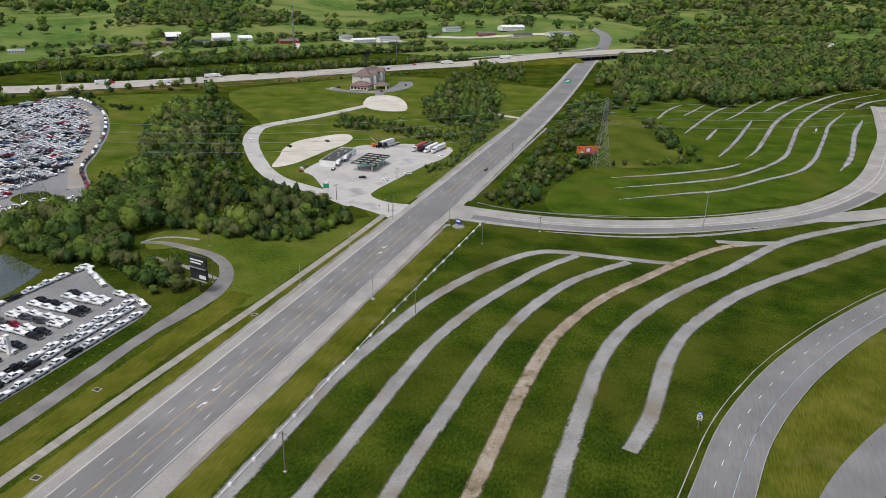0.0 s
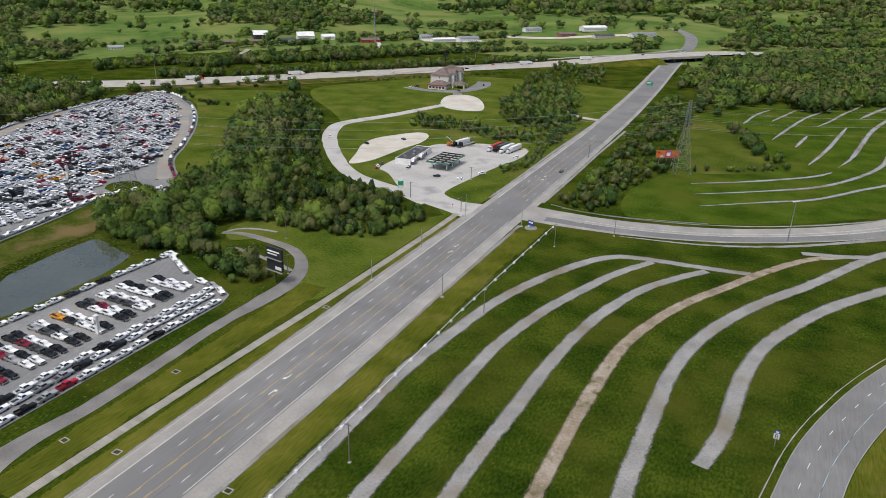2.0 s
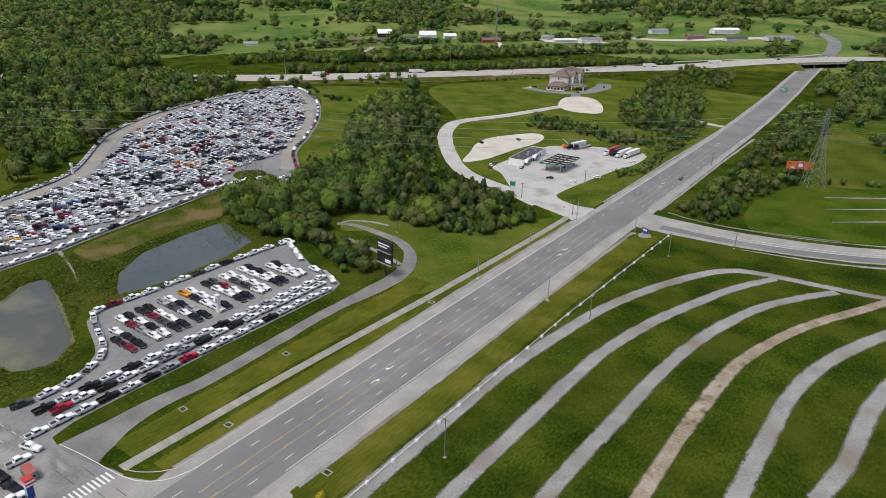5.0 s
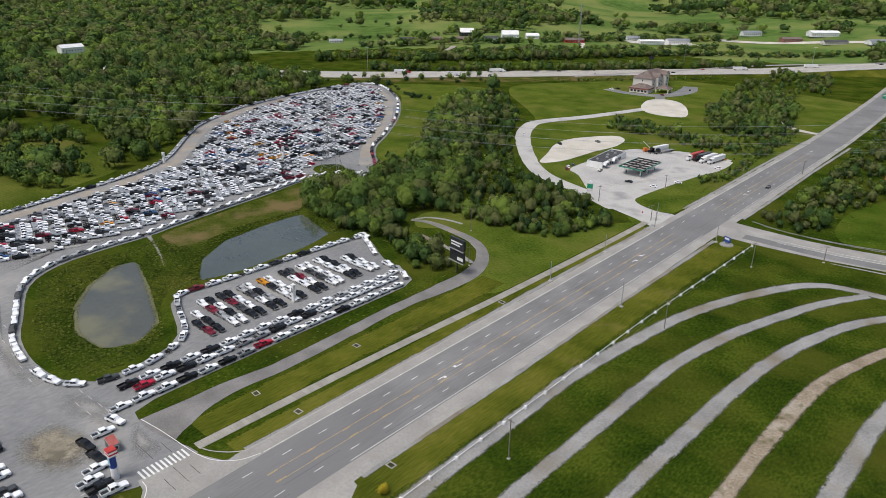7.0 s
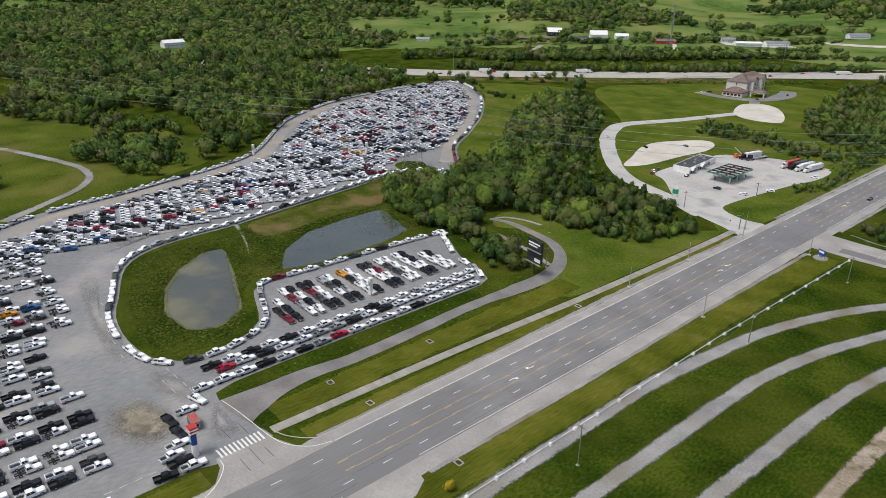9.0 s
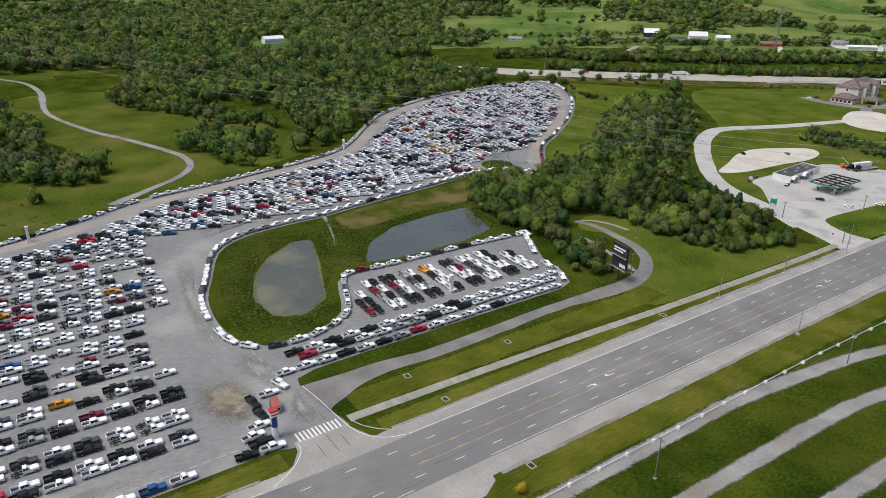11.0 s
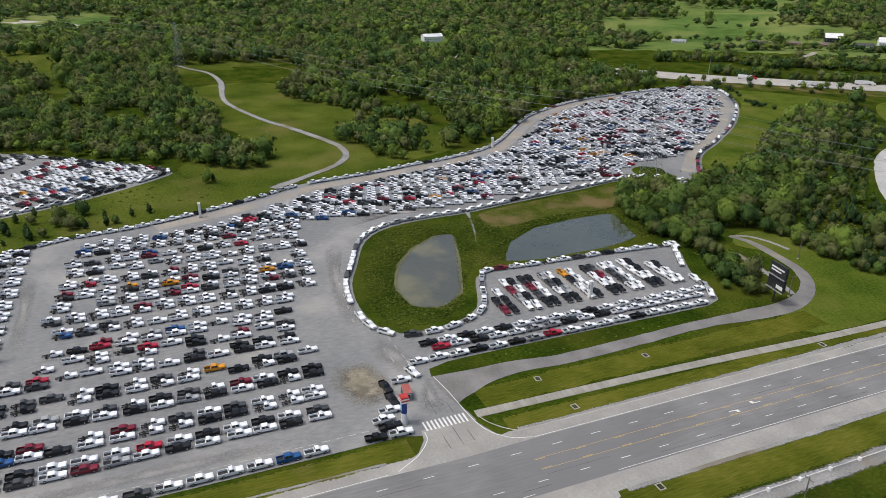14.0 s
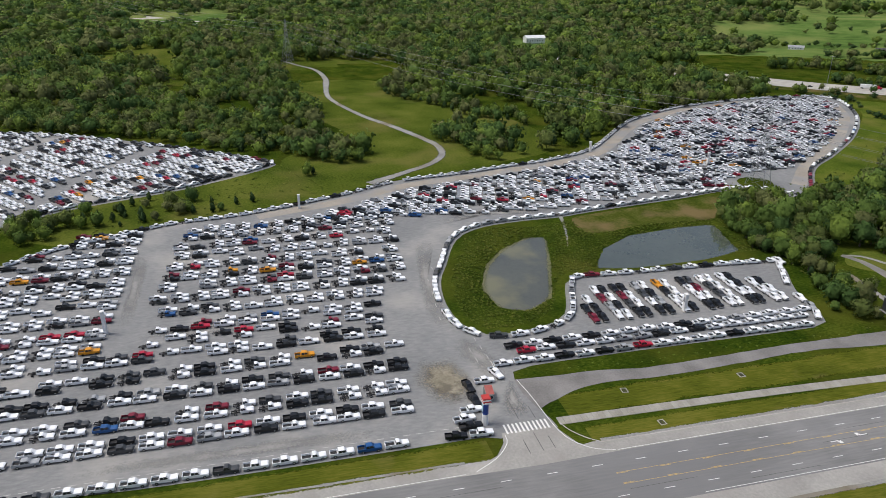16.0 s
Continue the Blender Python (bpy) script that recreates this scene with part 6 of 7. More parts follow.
part("boom", tube((0, -2, 1.8), (0, 4.5, 7.2), 0.28, 0.16, 8), "white", crane, "raised white boom")
for s in (-1, 1):
    for wy in (-2.4, 2.4):
        part("wheel", tube((s * 0.8, wy, 0.5), (s * 1.2, wy, 0.5), 0.5, None, 10), "rubber", crane)
for x, y, a, p, w in ((-182.5, 372, 100, "black", "black"), (-167.8, 373.8, 95, "white", "white"), (-160.7, 391.2, 110, "white", "white"), (-156.1, 438.9, 100, "white", "white"), (-162.1, 463, 60, "orange", "yellow"), (-223.8, 369.5, 40, "maroon", "dark red"), (-225.6, 374, 40, "white", "white"), (-226, 380, 40, "charcoal", "dark grey"), (-207, 381, 10, "black", "black"),
                      (-187, 400, 5, "black", "black"), (-118.7, 420, 180, "black", "black"), (-346, 655, 80, "black", "black"), (-349, 648, 80, "white", "white"), (-298, 655, 50, "maroon", "dark red"), (-290, 700, 20, "black", "black"), (-246, 445, 60, "charcoal", "grey"), (-262, 420, 60, "black", "black"), (-297, 425, 40, "white", "white")):
    car(x, y, a, p, w, 0.1)
hw = spline(HIGHWAY, 2.0)
s_hw = np.r_[0, np.cumsum(np.linalg.norm(np.diff(hw, axis=0), axis=1))]


def on_highway(at, off):
    """A place and heading on the highway near plan x = at."""
    i = int(np.argmin(np.abs(hw[:, 0] - at)))
    d = hw[i + 1] - hw[i]
    d /= np.linalg.norm(d)
    x, y = hw[i] + np.array([-d[1], d[0]]) * off
    return x, y, math.degrees(math.atan2(-d[0], d[1])), float(height(hw[i][0], hw[i][1])) + 0.55 + 6.6 * (1 - float(step01(math.hypot(hw[i][0] + 146, hw[i][1] - 1045), 45, 230)))


for at, off, mat in ((-555, 9, "white"), (-520, -9, "white"), (-485, 12, "white"), (-300, 9, "white"), (-240, 9, "white")):
    x, y, a, z = on_highway(at, off)
    semi(x, y, a, mat, "paint_red" if at == -555 else "white", z)
for at, off, p, w in ((-640, 9, "white", "white"), (-590, -9, "black", "black"), (-440, 12, "charcoal", "dark grey"), (-420, -12, "white", "white"), (-360, -9, "black", "black"), (-330, 12, "red", "red"), (-180, 9, "black", "black"), (-60, -9, "white", "white")):
    x, y, a, z = on_highway(at, off)
    car(x, y, a, p, w, z)

# overpass
bridge = thing("overpass", -146, 1045, "flat concrete highway overpass on columns", "bridge", -40.6, z=0)
part("deck", boxes((-24, 24, -48, 48, 5.2, 6.75)), "concrete", bridge)
for x in (-24, 23.6):
    part("parapet", boxes((x, x + 0.4, -48, 48, 6.75, 8.0)), "shoulder", bridge)
for y in (-18, 18):
    for x in (-18, -6, 6, 18):
        part("column", tube((x, y, 0), (x, y, 5.3), 0.8, None, 10), "concrete", bridge)
for y in (-46, 46):
    part("abutment", boxes((-24, 24, y - 4, y + 4, -1, 5.2, 0, 1.5)), "concrete", bridge)
for sgn in (-1, 1):
    pts = [(x, y * sgn, z) for y, t in ((46, 6.3), (90, 5.4), (140, 3.2), (190, 1.0), (230, 0.2)) for x, z in ((-44 + 3 * (6.3 - t), -2), (-23, t), (23, t), (44 - 3 * (6.3 - t), -2))]
    quads = [(4 * i + j, 4 * i + j + 1, 4 * i + j + 5, 4 * i + j + 4) for i in range(4) for j in range(3)] + [(0, 3, 2, 1)]
    part("embankment", (pts, [q[::-sgn] for q in quads]), "verge", bridge, "grass embankment")


# far farms and businesses
def house(x, y, w, d, h, roof_h, wall, roof, turn, label, name="house"):
    t = thing(name, x, y, label, name, turn)
    part("wall", gable_walls(w, d, h, h + roof_h), wall, t)
    part("roof", gable(w, d, h, h + roof_h, 0.5), roof, t)
    windows_on(t, [(yy, h * 0.5) for yy in np.arange(-d / 2 + 2, d / 2 - 1, 3.6)], "x+", w / 2, 1.2, 1.3)
    part("door", boxes((-0.6, 0.6, -d / 2 - 0.08, -d / 2 + 0.02, 0, 2.1)), "grey_panel", t)


for args in (
        (-755, 905, 16, 22, 6, 6, "dark_panel", "white", -42, "dark barn with a white metal roof", "barn"), (-725, 864, 12, 26, 3, 2.5, "brick", "roof", -42, "low red-brown farm shed"), (-703, 902, 9, 24, 3, 2.2, "white", "dark_roof", -42, "low white farmhouse with a grey roof"),
        (-690, 933, 14, 26, 6, 6, "white", "white", -42, "white metal farm building", "barn"), (-664, 957, 12, 20, 5, 3.5, "white", "white", -42, "small white metal shed"), (-600, 978, 12, 30, 4, 3, "red", "roof", -42, "long red roadside building"),
        (-568, 1108, 10, 22, 4, 3, "white", "steel", -42, "white house among green trees"), (-528, 1092, 14, 40, 5, 2, "white", "white", -42, "long white shop building", "shop"), (-505, 1140, 16, 36, 6, 3, "white", "steel", -42, "white metal sales building", "shop"), (-455, 1326, 14, 34, 6, 3, "white", "steel", -42, "white building with a blue roof", "shop"),
        (-346, 1355, 18, 50, 7, 3, "white", "white", -42, "long white metal warehouse", "warehouse"), (-376, 1288, 12, 34, 5, 3, "brick", "roof", -42, "low brick strip of shops", "shop"), (-308, 1282, 12, 40, 4.5, 3, "cream", "dark_roof", -42, "low restaurant with a dark roof", "shop"), (-245, 1305, 16, 50, 5, 3, "white", "steel", -42, "long blue and white store", "shop"),
        (-862, 723, 9, 20, 3, 2.5, "white", "steel", -42, "white farmhouse on a field's edge"), (-790, 803, 9, 24, 3, 2.2, "brick", "dark_roof", -42, "brick ranch house with a dark roof"), (-760, 835, 9, 20, 3, 2.2, "brick", "roof", -42, "low brick farm house"), (-955, 371, 13, 28, 7, 3.5, "white", "white", 2, "white metal barn among trees", "barn")):
    house(*args)
strip("gravel_yard", [(-560, 1075), (-520, 1118), (-485, 1165)], 34, 0.5, "pale_gravel", step=8, label="pale gravel sales yard", category="yard")
strip("gravel_yard", [(-480, 1250), (-400, 1262), (-320, 1300), (-230, 1335)], 22, 0.6, "pale_gravel", step=8, label="pale paved yard beside shops", category="yard", seed=2)
strip("farm_track", [(-640, 690), (-655, 720), (-668, 760), (-690, 800)], 8, 0.5, "lane", step=5, label="tan dirt track up a hill", category="track", ragged=0.4)
strip("farm_track", [(-541, 926), (-560, 935), (-575, 965), (-590, 985)], 6, 0.5, "pale_gravel", step=5, label="pale farm track", category="track", ragged=0.4)


# ---- poles, lamps, wires ----
def wire(name, a, b, sag, r=0.045, parent=None, n=14):
    """A hanging wire between two points."""
    pts = [Vector(a).lerp(Vector(b), k / n) - Vector((0, 0, sag * 4 * (k / n) * (1 - k / n))) for k in range(n + 1)]
    d = (Vector(b) - Vector(a)).normalized()
    u = d.cross(Vector((0, 0, 1))).normalized() * r
    w = Vector((0, 0, r))
    v = [tuple(q + o) for q in pts for o in (u, w, -u, -w)]
    f = [(4 * k + m, 4 * k + (m + 1) % 4, 4 * k + 4 + (m + 1) % 4, 4 * k + 4 + m) for k in range(n) for m in range(4)]
    return part(name, (v, f), "wire", parent)


def utility_pole(x, y, h=11.0, turn=0.0, lamp=False):
    t = thing("utility_pole", x, y, "weathered wooden utility pole with a crossarm", "utility pole", turn, "utility poles")
    part("pole", tube((0, 0, -0.3), (0, 0, h), 0.2, 0.12, 8), "wood_pole", t)
    part("crossarm", boxes((-1.2, 1.2, -0.07, 0.07, h - 0.7, h - 0.52)), "wood_pole", t)
    for dx in (-1.1, 0.0, 1.1):
        part("insulator", tube((dx, 0, h - 0.52), (dx, 0, h - 0.3), 0.06, 0.04, 6), "grey_panel", t)
    part("footing", boxes((-0.45, 0.45, -0.45, 0.45, -0.2, 0.18, 0.06, 0.06)), "concrete", t)
    if lamp:
        part("lamp_arm", tube((0, 0, h - 1.6), (-2.2, 0, h - 0.9), 0.05, 0.04, 6), "steel", t)
        part("lamp_head", boxes((-2.9, -2.1, -0.18, 0.18, h - 1.0, h - 0.82)), "grey_panel", t)
    return t


def steel_pole(x, y, h, name="steel_pole", label="grey square steel pole on a concrete base", r=0.16):
    t = thing(name, x, y, label, "pole", 0, "steel poles")
    part("shaft", tube((0, 0, -0.2), (0, 0, h), r, r * 0.75, 8), "steel", t)
    part("base", boxes((-0.7, 0.7, -0.7, 0.7, -0.2, 0.3, 0.06, 0.06)), "concrete", t)
    part("cap", tube((0, 0, h), (0, 0, h + 0.12), r, r * 0.5, 8), "steel", t)
    return t


ROADSIDE = [(-85.5, 30, 12), (-85.5, 124.9, 12.5), (-87, 219.2, 11.5), (-84.3, 297.4, 11.5)]
for x, y, h in ROADSIDE:
    utility_pole(x, y, h, 0, lamp=False)
line_thing = tagged(new("overhead_line"), "thin overhead wires between wooden poles", "power line")
for (x0, y0, h0), (x1, y1, h1) in zip(ROADSIDE, ROADSIDE[1:]):
    for dx in (-1.1, 0.0, 1.1):
        wire("wire", (x0 + dx, y0, h0 - 0.3), (x1 + dx, y1, h1 - 0.3), 1.2, 0.018, line_thing)
for x, y, h in ((-62.7, 324.6, 8), (-177.5, 328.8, 9), (-162, 377.1, 8), (-139.2, 436.1, 9), (-113.1, 464.4, 9), (-143, 321, 8.5), (-199, 246, 12), (-173.5, 214, 9), (96, 641, 6), (73, 850, 12), (64, 842, 12)):
    utility_pole(x, y, h, random.uniform(0, 90), lamp=random.random() < 0.3)
for x, y, h in ((-106.9, 224.4, 10), (-139.4, 224.9, 8.8), (-138.9, 268, 8), (-136.7, 312.3, 8), (-107, 315, 9), (-141, 323, 9)):
    steel_pole(x, y, h)


def high_mast(x, y, h, heads=4):
    t = thing("high_mast_light", x, y, "tall galvanised lighting mast with a head of floodlights", "lighting mast", random.uniform(0, 60), "lighting masts")
    part("mast", tube((0, 0, -0.5), (0, 0, h), 0.28, 0.13, 8), "steel", t)
    part("head_frame", boxes((-1.9, 1.9, -0.08, 0.08, h - 0.1, h + 0.08)), "steel", t)
    for k in range(heads):
        part("floodlight", boxes((-1.9 + k * 3.4 / (heads - 1), -1.5 + k * 3.4 / (heads - 1), -0.3, 0.3, h + 0.08, h + 0.42)), "white", t)


for x, y, h in ((13.6, 359.2, 20), (-600, 548, 26), (-484, 700, 26), (-382, 890, 26), (13, 1236, 30), (-250, 960, 26)):
    high_mast(x, y, h)


def lattice(t, base, top, h0, h1, r, bays):
    """Legs as parts of their own, the bracing as one mesh."""
    legs = [(sx, sy) for sx in (-1, 1) for sy in (-1, 1)]
    for sx, sy in legs:
        part("leg", tube((sx * base, sy * base, h0), (sx * top, sy * top, h1), r, r * 0.8, 5), "steel", t)
    braces = []
    for k in range(bays):
        za, zb = h0 + (h1 - h0) * k / bays, h0 + (h1 - h0) * (k + 1) / bays
        wa, wb = base + (top - base) * k / bays, base + (top - base) * (k + 1) / bays
        for (ax, ay), (bx, by) in (((-1, -1), (1, -1)), ((1, -1), (1, 1)), ((1, 1), (-1, 1)), ((-1, 1), (-1, -1))):
            braces += [tube((ax * wa, ay * wa, za), (bx * wb, by * wb, zb), r * 0.5, None, 4), tube((bx * wa, by * wa, za), (ax * wb, ay * wb, zb), r * 0.5, None, 4), tube((ax * wb, ay * wb, zb), (bx * wb, by * wb, zb), r * 0.5, None, 4)]
    part("bracing", joined(*braces), "steel", t)


PYLONS = [(-52, 458, 46), (-326, 266, 44), (-813, 29, 47)]
ENDS = [(220, 660, 46), *PYLONS, (-1500, -330, 50)]
for x, y, h in PYLONS:
    t = thing("pylon", x, y, "tall galvanised lattice power pylon with three crossarms", "pylon", 32, "power pylons")
    lattice(t, 5.2, 1.4, 0, h * 0.62, 0.13, 6)
    lattice(t, 1.4, 0.7, h * 0.62, h, 0.1, 5)
    for z, w in ((0.66, 5.5), (0.78, 6.5), (0.9, 5.0)):
        part("crossarm", joined(*[tube((sx * 1.0, 0, h * z), (sx * w, 0, h * z + 0.3), 0.14, 0.08, 4) for sx in (-1, 1)], *[tube((sx * 0.9, 0, h * z + 1.8), (sx * w, 0, h * z + 0.3), 0.1, 0.06, 4) for sx in (-1, 1)]), "steel", t)
cable = tagged(new("transmission_line"), "long high-voltage wires strung between pylons", "power line")
cd, sd = math.cos(radians(32)), math.sin(radians(32))
for (x0, y0, h0), (x1, y1, h1) in zip(ENDS, ENDS[1:]):
    z0, z1 = float(height(x0, y0)), float(height(x1, y1))
    for z, w in ((0.66, 5.5), (0.78, 6.5), (0.9, 5.0), (1.0, 0.3)):
        for s in (-1, 1):
            wire("wire", (x0 + s * w * cd, y0 + s * w * sd, z0 + h0 * z - 1.2), (x1 + s * w * cd, y1 + s * w * sd, z1 + h1 * z - 1.2), 9, 0.042, cable, 20)
for dz in (8.4, 9.2):
    wire("wire", (-177.5, 328.8, dz), (-113.1, 464.4, dz), 1.0, 0.03, line_thing)
mast = thing("radio_mast", -545, 902, "tall dark radio mast beyond the highway", "mast")
lattice(mast, 1.1, 0.5, 0, 62, 0.16, 16)
for z in (36, 48, 60):
    part("antenna", boxes((-1.3, 1.3, -1.3, 1.3, z, z + 1.6, 0.3, 0.3)), "grey_panel", mast)
hotel_sign = thing("tall_sign", -345, 720, "tall dark pole sign behind a hotel", "sign", 40)
part("pole", tube((0, 0, 0), (0, 0, 24), 0.4, 0.3, 8), "black", hotel_sign)
part("panel", boxes((-2.6, 2.6, -0.4, 0.4, 24, 27)), "dark_panel", hotel_sign)

# ---- white rail on short posts along the field ----
fence = thing("post_and_rail", -95.3, 0, "low white rail on squat white posts beside the field", "fence", z=0)
post_x = lambda y: 0.0 if y < 215 else (y - 215) * 0.026
ys = np.arange(74, 322, 10.3)
for i, y in enumerate(ys):
    part("post", boxes((post_x(y) - 0.5, post_x(y) + 0.5, y - 0.42, y + 0.42, -0.1, 0.95, 0.12, 0.12)), "white", fence)
    if i + 1 < len(ys):
        part("rail", tube((post_x(y), y + 0.4, 0.72), (post_x(ys[i + 1]), ys[i + 1] - 0.4, 0.72), 0.09, None, 6), "white", fence)

# ---- guard rail of the side road ----
guard = thing("guard_rail", 0, 0, "grey steel guard rail along the side road", "guard rail", z=0)
g_line = spline([(-104, 354), (-86, 350.5), (-62, 353), (-38, 359.5), (-24, 364)], 3.8)
for p, q in zip(g_line, g_line[1:]):
    part("post", boxes((p[0] - 0.1, p[0] + 0.1, p[1] - 0.1, p[1] + 0.1, 0, 0.8)), "wood_pole", guard)
    d = Vector((q[0] - p[0], q[1] - p[1], 0))
    n = Vector((-d.y, d.x, 0)).normalized() * 0.06
    a, b = Vector((p[0], p[1], 0.5)), Vector((q[0], q[1], 0.5))
    up = Vector((0, 0, 0.32))
    v = [a - n, b - n, b - n + up, a - n + up, a + n, b + n, b + n + up, a + n + up]
    part("rail", ([tuple(k) for k in v], [(0, 1, 2, 3), (5, 4, 7, 6), (3, 2, 6, 7), (1, 0, 4, 5)]), "steel", guard)

# ---- signs ----
sign = thing("billboard", -172.1, 204.7, "black double-panel roadside billboard on one steel post", "billboard", -8)
part("post", tube((0, 0, -0.4), (0, 0, 11), 0.32, 0.3, 10), "black", sign)
top_panel = part("upper_panel", boxes((-4.3, 4.3, -0.45, 0.45, 10.9, 15.4)), "dark_panel", sign)
low_panel = part("lower_panel", boxes((-4.3, 4.3, -0.45, 0.45, 5.6, 10.4)), "dark_panel", sign)
for i, (x0, x1) in enumerate(((-3.6, 3.2), (-3.6, 1.8))):
    part("text_bar", boxes((x0, x1, -0.53, -0.45, 13.4 - 1.2 * i, 14.0 - 1.2 * i)), "white", top_panel)
part("text_bar", boxes((0.4, 3.8, -0.53, -0.45, 6.2, 7.6)), "white", low_panel, "small pale notice")
part("catwalk", boxes((-4.4, 4.4, -1.2, -0.5, 10.45, 10.6)), "steel", sign)
part("catwalk", boxes((-4.4, 4.4, -1.2, -0.5, 5.2, 5.35)), "steel", sign)
adv = thing("billboard", -61, 458, "orange printed billboard on steel posts", "billboard", 28)
for x in (-5, 0, 5):
    part("post", tube((x, 0.5, -0.3), (x, 0.5, 10), 0.16, None, 8), "steel", adv)
face = part("panel", boxes((-7.3, 7.3, -0.25, 0.25, 8.6, 13.2)), "orange", adv, "orange print")
part("picture", boxes((-1.6, 2.4, -0.32, -0.25, 9.2, 12.9)), "magenta", face, "magenta shape")
part("picture", boxes((-0.8, 1.6, -0.37, -0.32, 9.8, 12.0)), "white", face, "pale shape")
part("picture", boxes((-6.6, -5.0, -0.32, -0.25, 11.4, 12.7)), "red", face, "red mark")
part("picture", boxes((-5.2, -2.4, -0.32, -0.25, 8.9, 10.2, 0.9, 0)), "blue_line", face, "pale blue shape")
part("picture", boxes((3.0, 6.6, -0.32, -0.25, 8.9, 10.0, 1.0, 0)), "magenta", face, "magenta shape")
for x, y, a in ((-129.7, 780, -10), (-141, 1100, -10)):
    t = thing("road_sign", x - 3, y, "large green overhead-style road sign on posts", "road sign", a, "green road signs")
    for dx in (-2, 2):
        part("post", tube((dx, 0.2, 0), (dx, 0.2, 7), 0.12, None, 8), "steel", t)
    pan = part("panel", boxes((-3.4, 3.4, -0.06, 0.08, 3.4, 7.4)), "green_sign", t)
    for k in range(2):
        part("text_bar", boxes((-2.6, 2.4 - k, -0.12, -0.06, 6.0 - 1.3 * k, 6.5 - 1.3 * k)), "white", pan)
jsign = thing("entrance_sign", -102.1, 315.1, "small blue and white sign on a ringed planting bed", "sign", -20)
part("bed", tube((0, 0, -0.1), (0, 0, 0.5), 3.2, 2.9, 16), "lane", jsign, "earth planting bed")
part("panel", boxes((-1.8, 1.8, -0.2, 0.2, 1.4, 4.0)), "blue", jsign)
part("text_bar", boxes((-1.3, 1.3, -0.26, -0.2, 2.6, 3.5)), "white", jsign)
for dx in (-1.4, 1.4):
    part("post", boxes((dx - 0.12, dx + 0.12, -0.12, 0.12, 0.4, 1.5)), "white", jsign)
gsign = thing("fuel_sign", -190.6, 341.3, "green and white fuel price sign on two posts", "sign", 25)
part("panel", boxes((-1.6, 1.6, -0.25, 0.25, 1.6, 4.2)), "green_sign", gsign)
part("round_panel", tube((0, -0.25, 5.1), (0, 0.25, 5.1), 1.1, None, 14), "white", gsign)
for dx in (-1.2, 1.2):
    part("post", boxes((dx - 0.1, dx + 0.1, -0.1, 0.1, 0, 1.7)), "steel", gsign)
stop = thing("stop_sign", -149, 323.2, "red octagonal stop sign on a thin post", "stop sign", 60)
part("post", tube((0, 0.05, 0), (0, 0.05, 2.6), 0.04, None, 6), "steel", stop)
part("plate", tube((0, -0.03, 2.3), (0, 0.03, 2.3), 0.45, None, 8), "red", stop)
for x, y, letter in ((14.9, 184.4, "B"), (96.5, 634, "")):
    t = thing("lot_marker_sign", x, y, "white letter sign with a blue cap on a post", "sign", -4, "lot marker signs")
    part("post", tube((0, 0.1, -0.2), (0, 0.1, 3.0), 0.12, None, 8), "steel", t)
    part("panel", boxes((-0.75, 0.75, -0.06, 0.08, 2.6, 4.4)), "white", t)
    part("cap_panel", boxes((-0.75, 0.75, -0.06, 0.08, 4.4, 5.3)), "blue", t, "blue cap panel")
    part("emblem", boxes((-0.4, 0.4, -0.1, -0.06, 4.65, 5.05)), "white", t)
    if letter:
        fc = bpy.data.curves.new("letter", "FONT")
        fc.body, fc.size, fc.extrude, fc.align_x = letter, 1.9, 0.03, "CENTER"
        fo = new("letter", fc)
        me = bpy.data.meshes.new_from_object(fo.evaluated_get(bpy.context.evaluated_depsgraph_get()))
        bpy.data.objects.remove(fo)
        me.materials.append(M["black"])
        lo = new("letter", me)
        lo.parent = t
        lo.matrix_basis = pose(0, -0.09, 2.85, 90, 0, 0)

M["faded_red"] = material("faded_red_paint", [(0.30, 0.075, 0.065), (0.38, 0.12, 0.10)], 0.6, 3.0, 0.7)
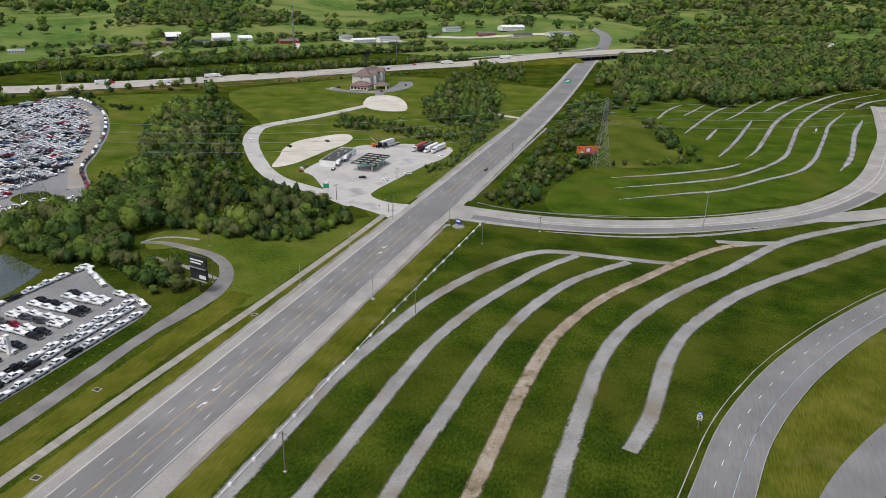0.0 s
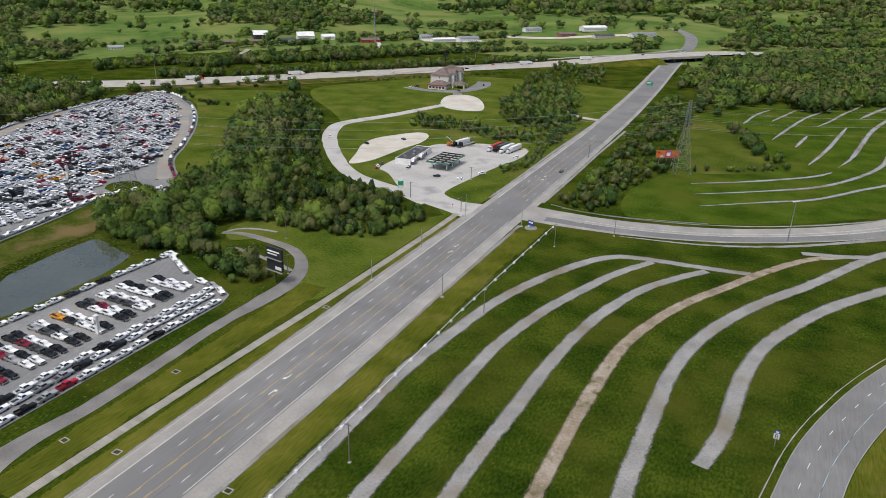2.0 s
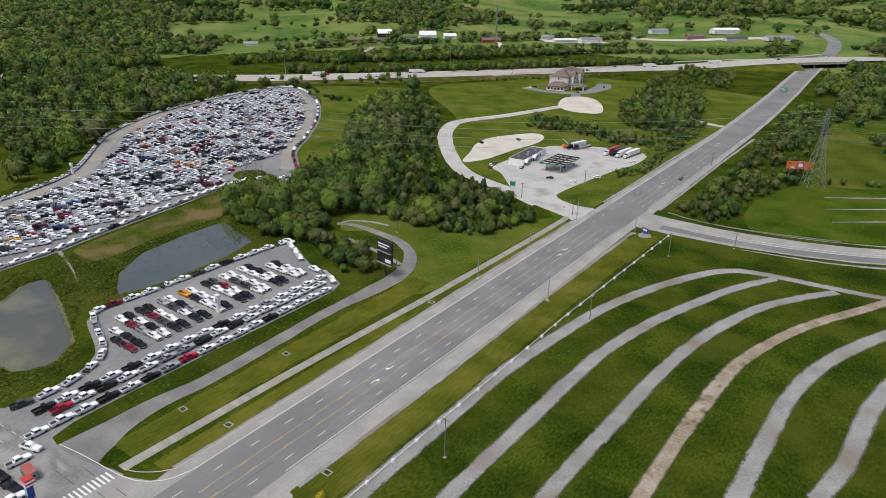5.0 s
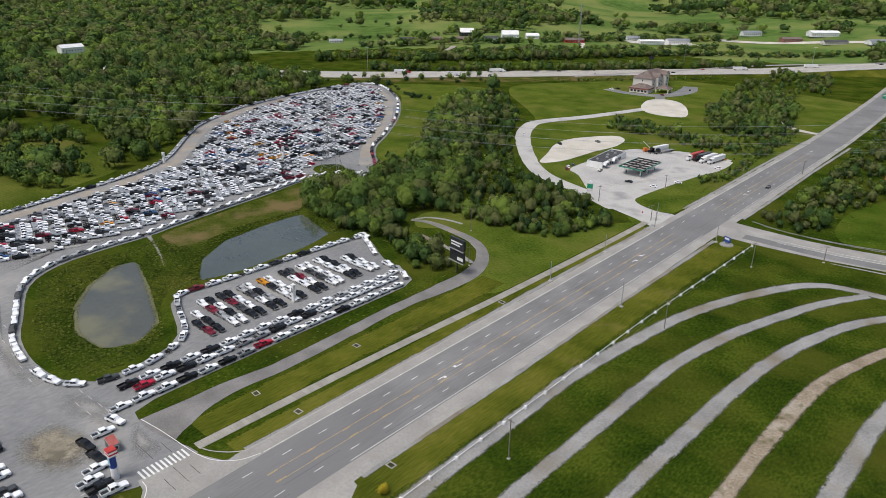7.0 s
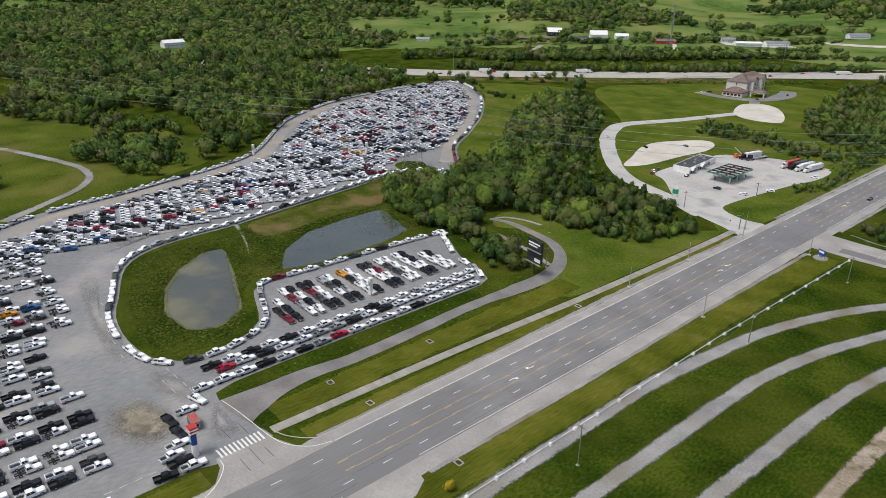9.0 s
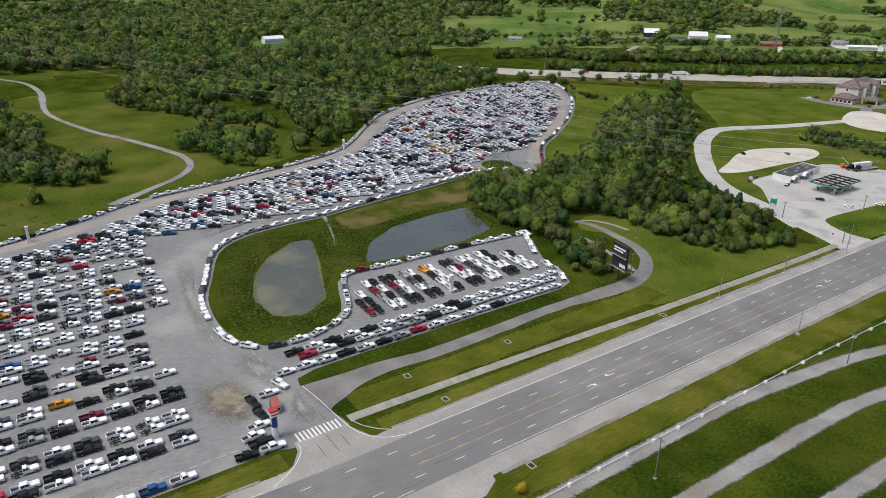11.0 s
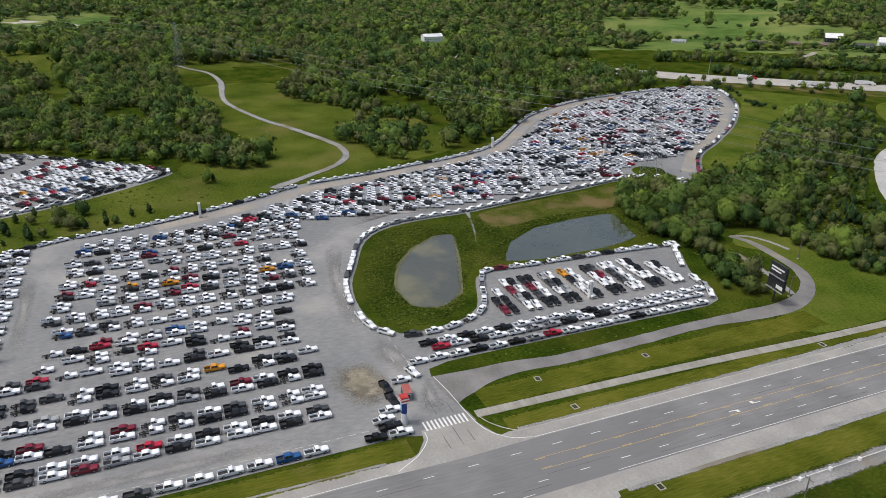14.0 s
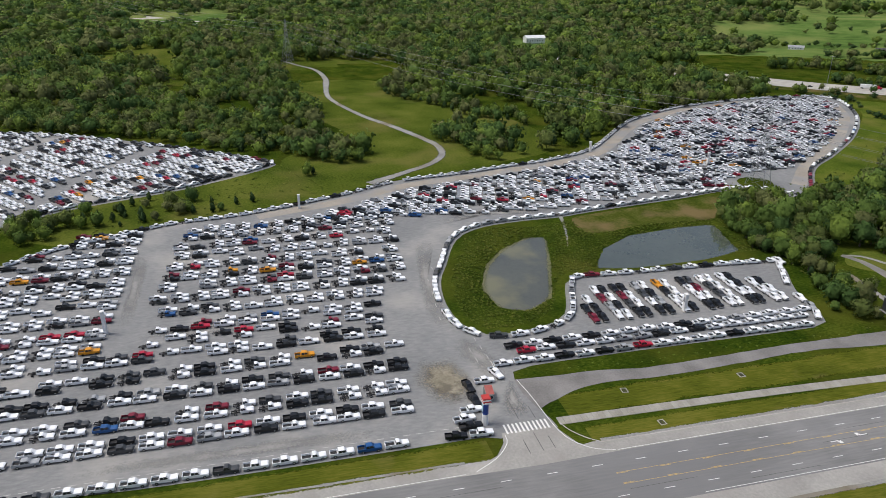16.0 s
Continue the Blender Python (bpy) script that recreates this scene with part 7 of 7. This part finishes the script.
# ---- the lot's gate: kiosk, painted column, white section markers ----
M["kiosk_wall"] = material("grey_green_sheet", [(0.16, 0.19, 0.19), (0.22, 0.25, 0.25)], 0.6, 3.0, 0.6)
kiosk = thing("gate_kiosk", -164.8, 56.6, "small grey-green gate kiosk with a flat red roof", "kiosk", -8)
part("wall", boxes((-2.5, 2.5, -1.25, 1.25, 0.1, 2.6)), "kiosk_wall", kiosk, "grey-green ribbed walls")
part("roof", boxes((-2.45, 2.45, -1.2, 1.2, 2.6, 2.72, 0.04, 0.04)), "faded_red", kiosk, "faded red flat roof")
for x0, x1, y0, y1 in ((-2.56, -2.45, -1.3, 1.3), (2.45, 2.56, -1.3, 1.3), (-2.45, 2.45, -1.3, -1.2), (-2.45, 2.45, 1.2, 1.3)):
    part("roof_rim", boxes((x0, x1, y0, y1, 2.5, 2.78)), "shoulder", kiosk)
for x in np.arange(-2.2, 2.3, 0.55):
    part("rib", boxes((x - 0.06, x + 0.06, -1.29, -1.25, 0.15, 2.5)), "kiosk_wall", kiosk)
windows_on(kiosk, [(-1.2, 1.7), (0, 1.7), (1.2, 1.7)], "y+", 1.25, 0.9, 1.0)
windows_on(kiosk, [(0, 1.7)], "x+", 2.5, 1.4, 1.0)
column = thing("painted_column", -153.0, 51.8, "fat white column with a blue top and a red and white crown", "column", 0)
part("base", tube((0, 0, 0), (0, 0, 3.6), 0.95, 0.85, 14), "white", column)
part("shaft", tube((0, 0, 3.6), (0, 0, 7.6), 0.85, 0.8, 14), "blue", column, "blue painted shaft")
part("light_panel", boxes((-0.5, 0.5, -0.96, -0.82, 4.6, 7.2)), "blue_line", column, "pale blue board")
for k, (mat, z0) in enumerate((("white", 7.5), ("red", 7.9), ("white", 8.3), ("red", 8.6))):
    part("crown_band", boxes((-1.5 + 0.12 * k, 1.5 - 0.1 * k, -1.15, 1.15, z0, z0 + (0.4 if k < 3 else 0.5), 0.05, 0.08)), mat, column)
for x, y, h in ((-229.6, -58.3, 8.6), (-341.8, 12.7, 7.2), (-410, 202.6, 6.7), (-199.6, 142, 7.0), (-366, 260, 8.0)):
    t = thing("section_marker", x, y, "tall white boxy section marker standing among trucks", "marker", random.uniform(-15, 15), "section markers")
    part("tower", boxes((-0.75, 0.75, -0.6, 0.6, 0, h, 0.08, 0.06)), "white", t)
    part("foot", boxes((-1.0, 1.0, -0.85, 0.85, 0, 0.35)), "concrete", t)
    part("side_board", boxes((-0.5, 0.5, -0.68, -0.6, h - 3.0, h - 1.2)), "grey_panel", t)
    part("top", boxes((-0.85, 0.85, -0.7, 0.7, h, h + 0.18)), "white", t)
# path down the bank between the ponds
strip("bank_path", [(-301, 136.5), (-290, 133.5), (-276, 129), (-266, 125)], [4.5, 2.4, 1.6, 1.2], 0.12, "faded_gravel", step=1.5, ragged=0.2, label="worn stony path down the pond bank", category="path")
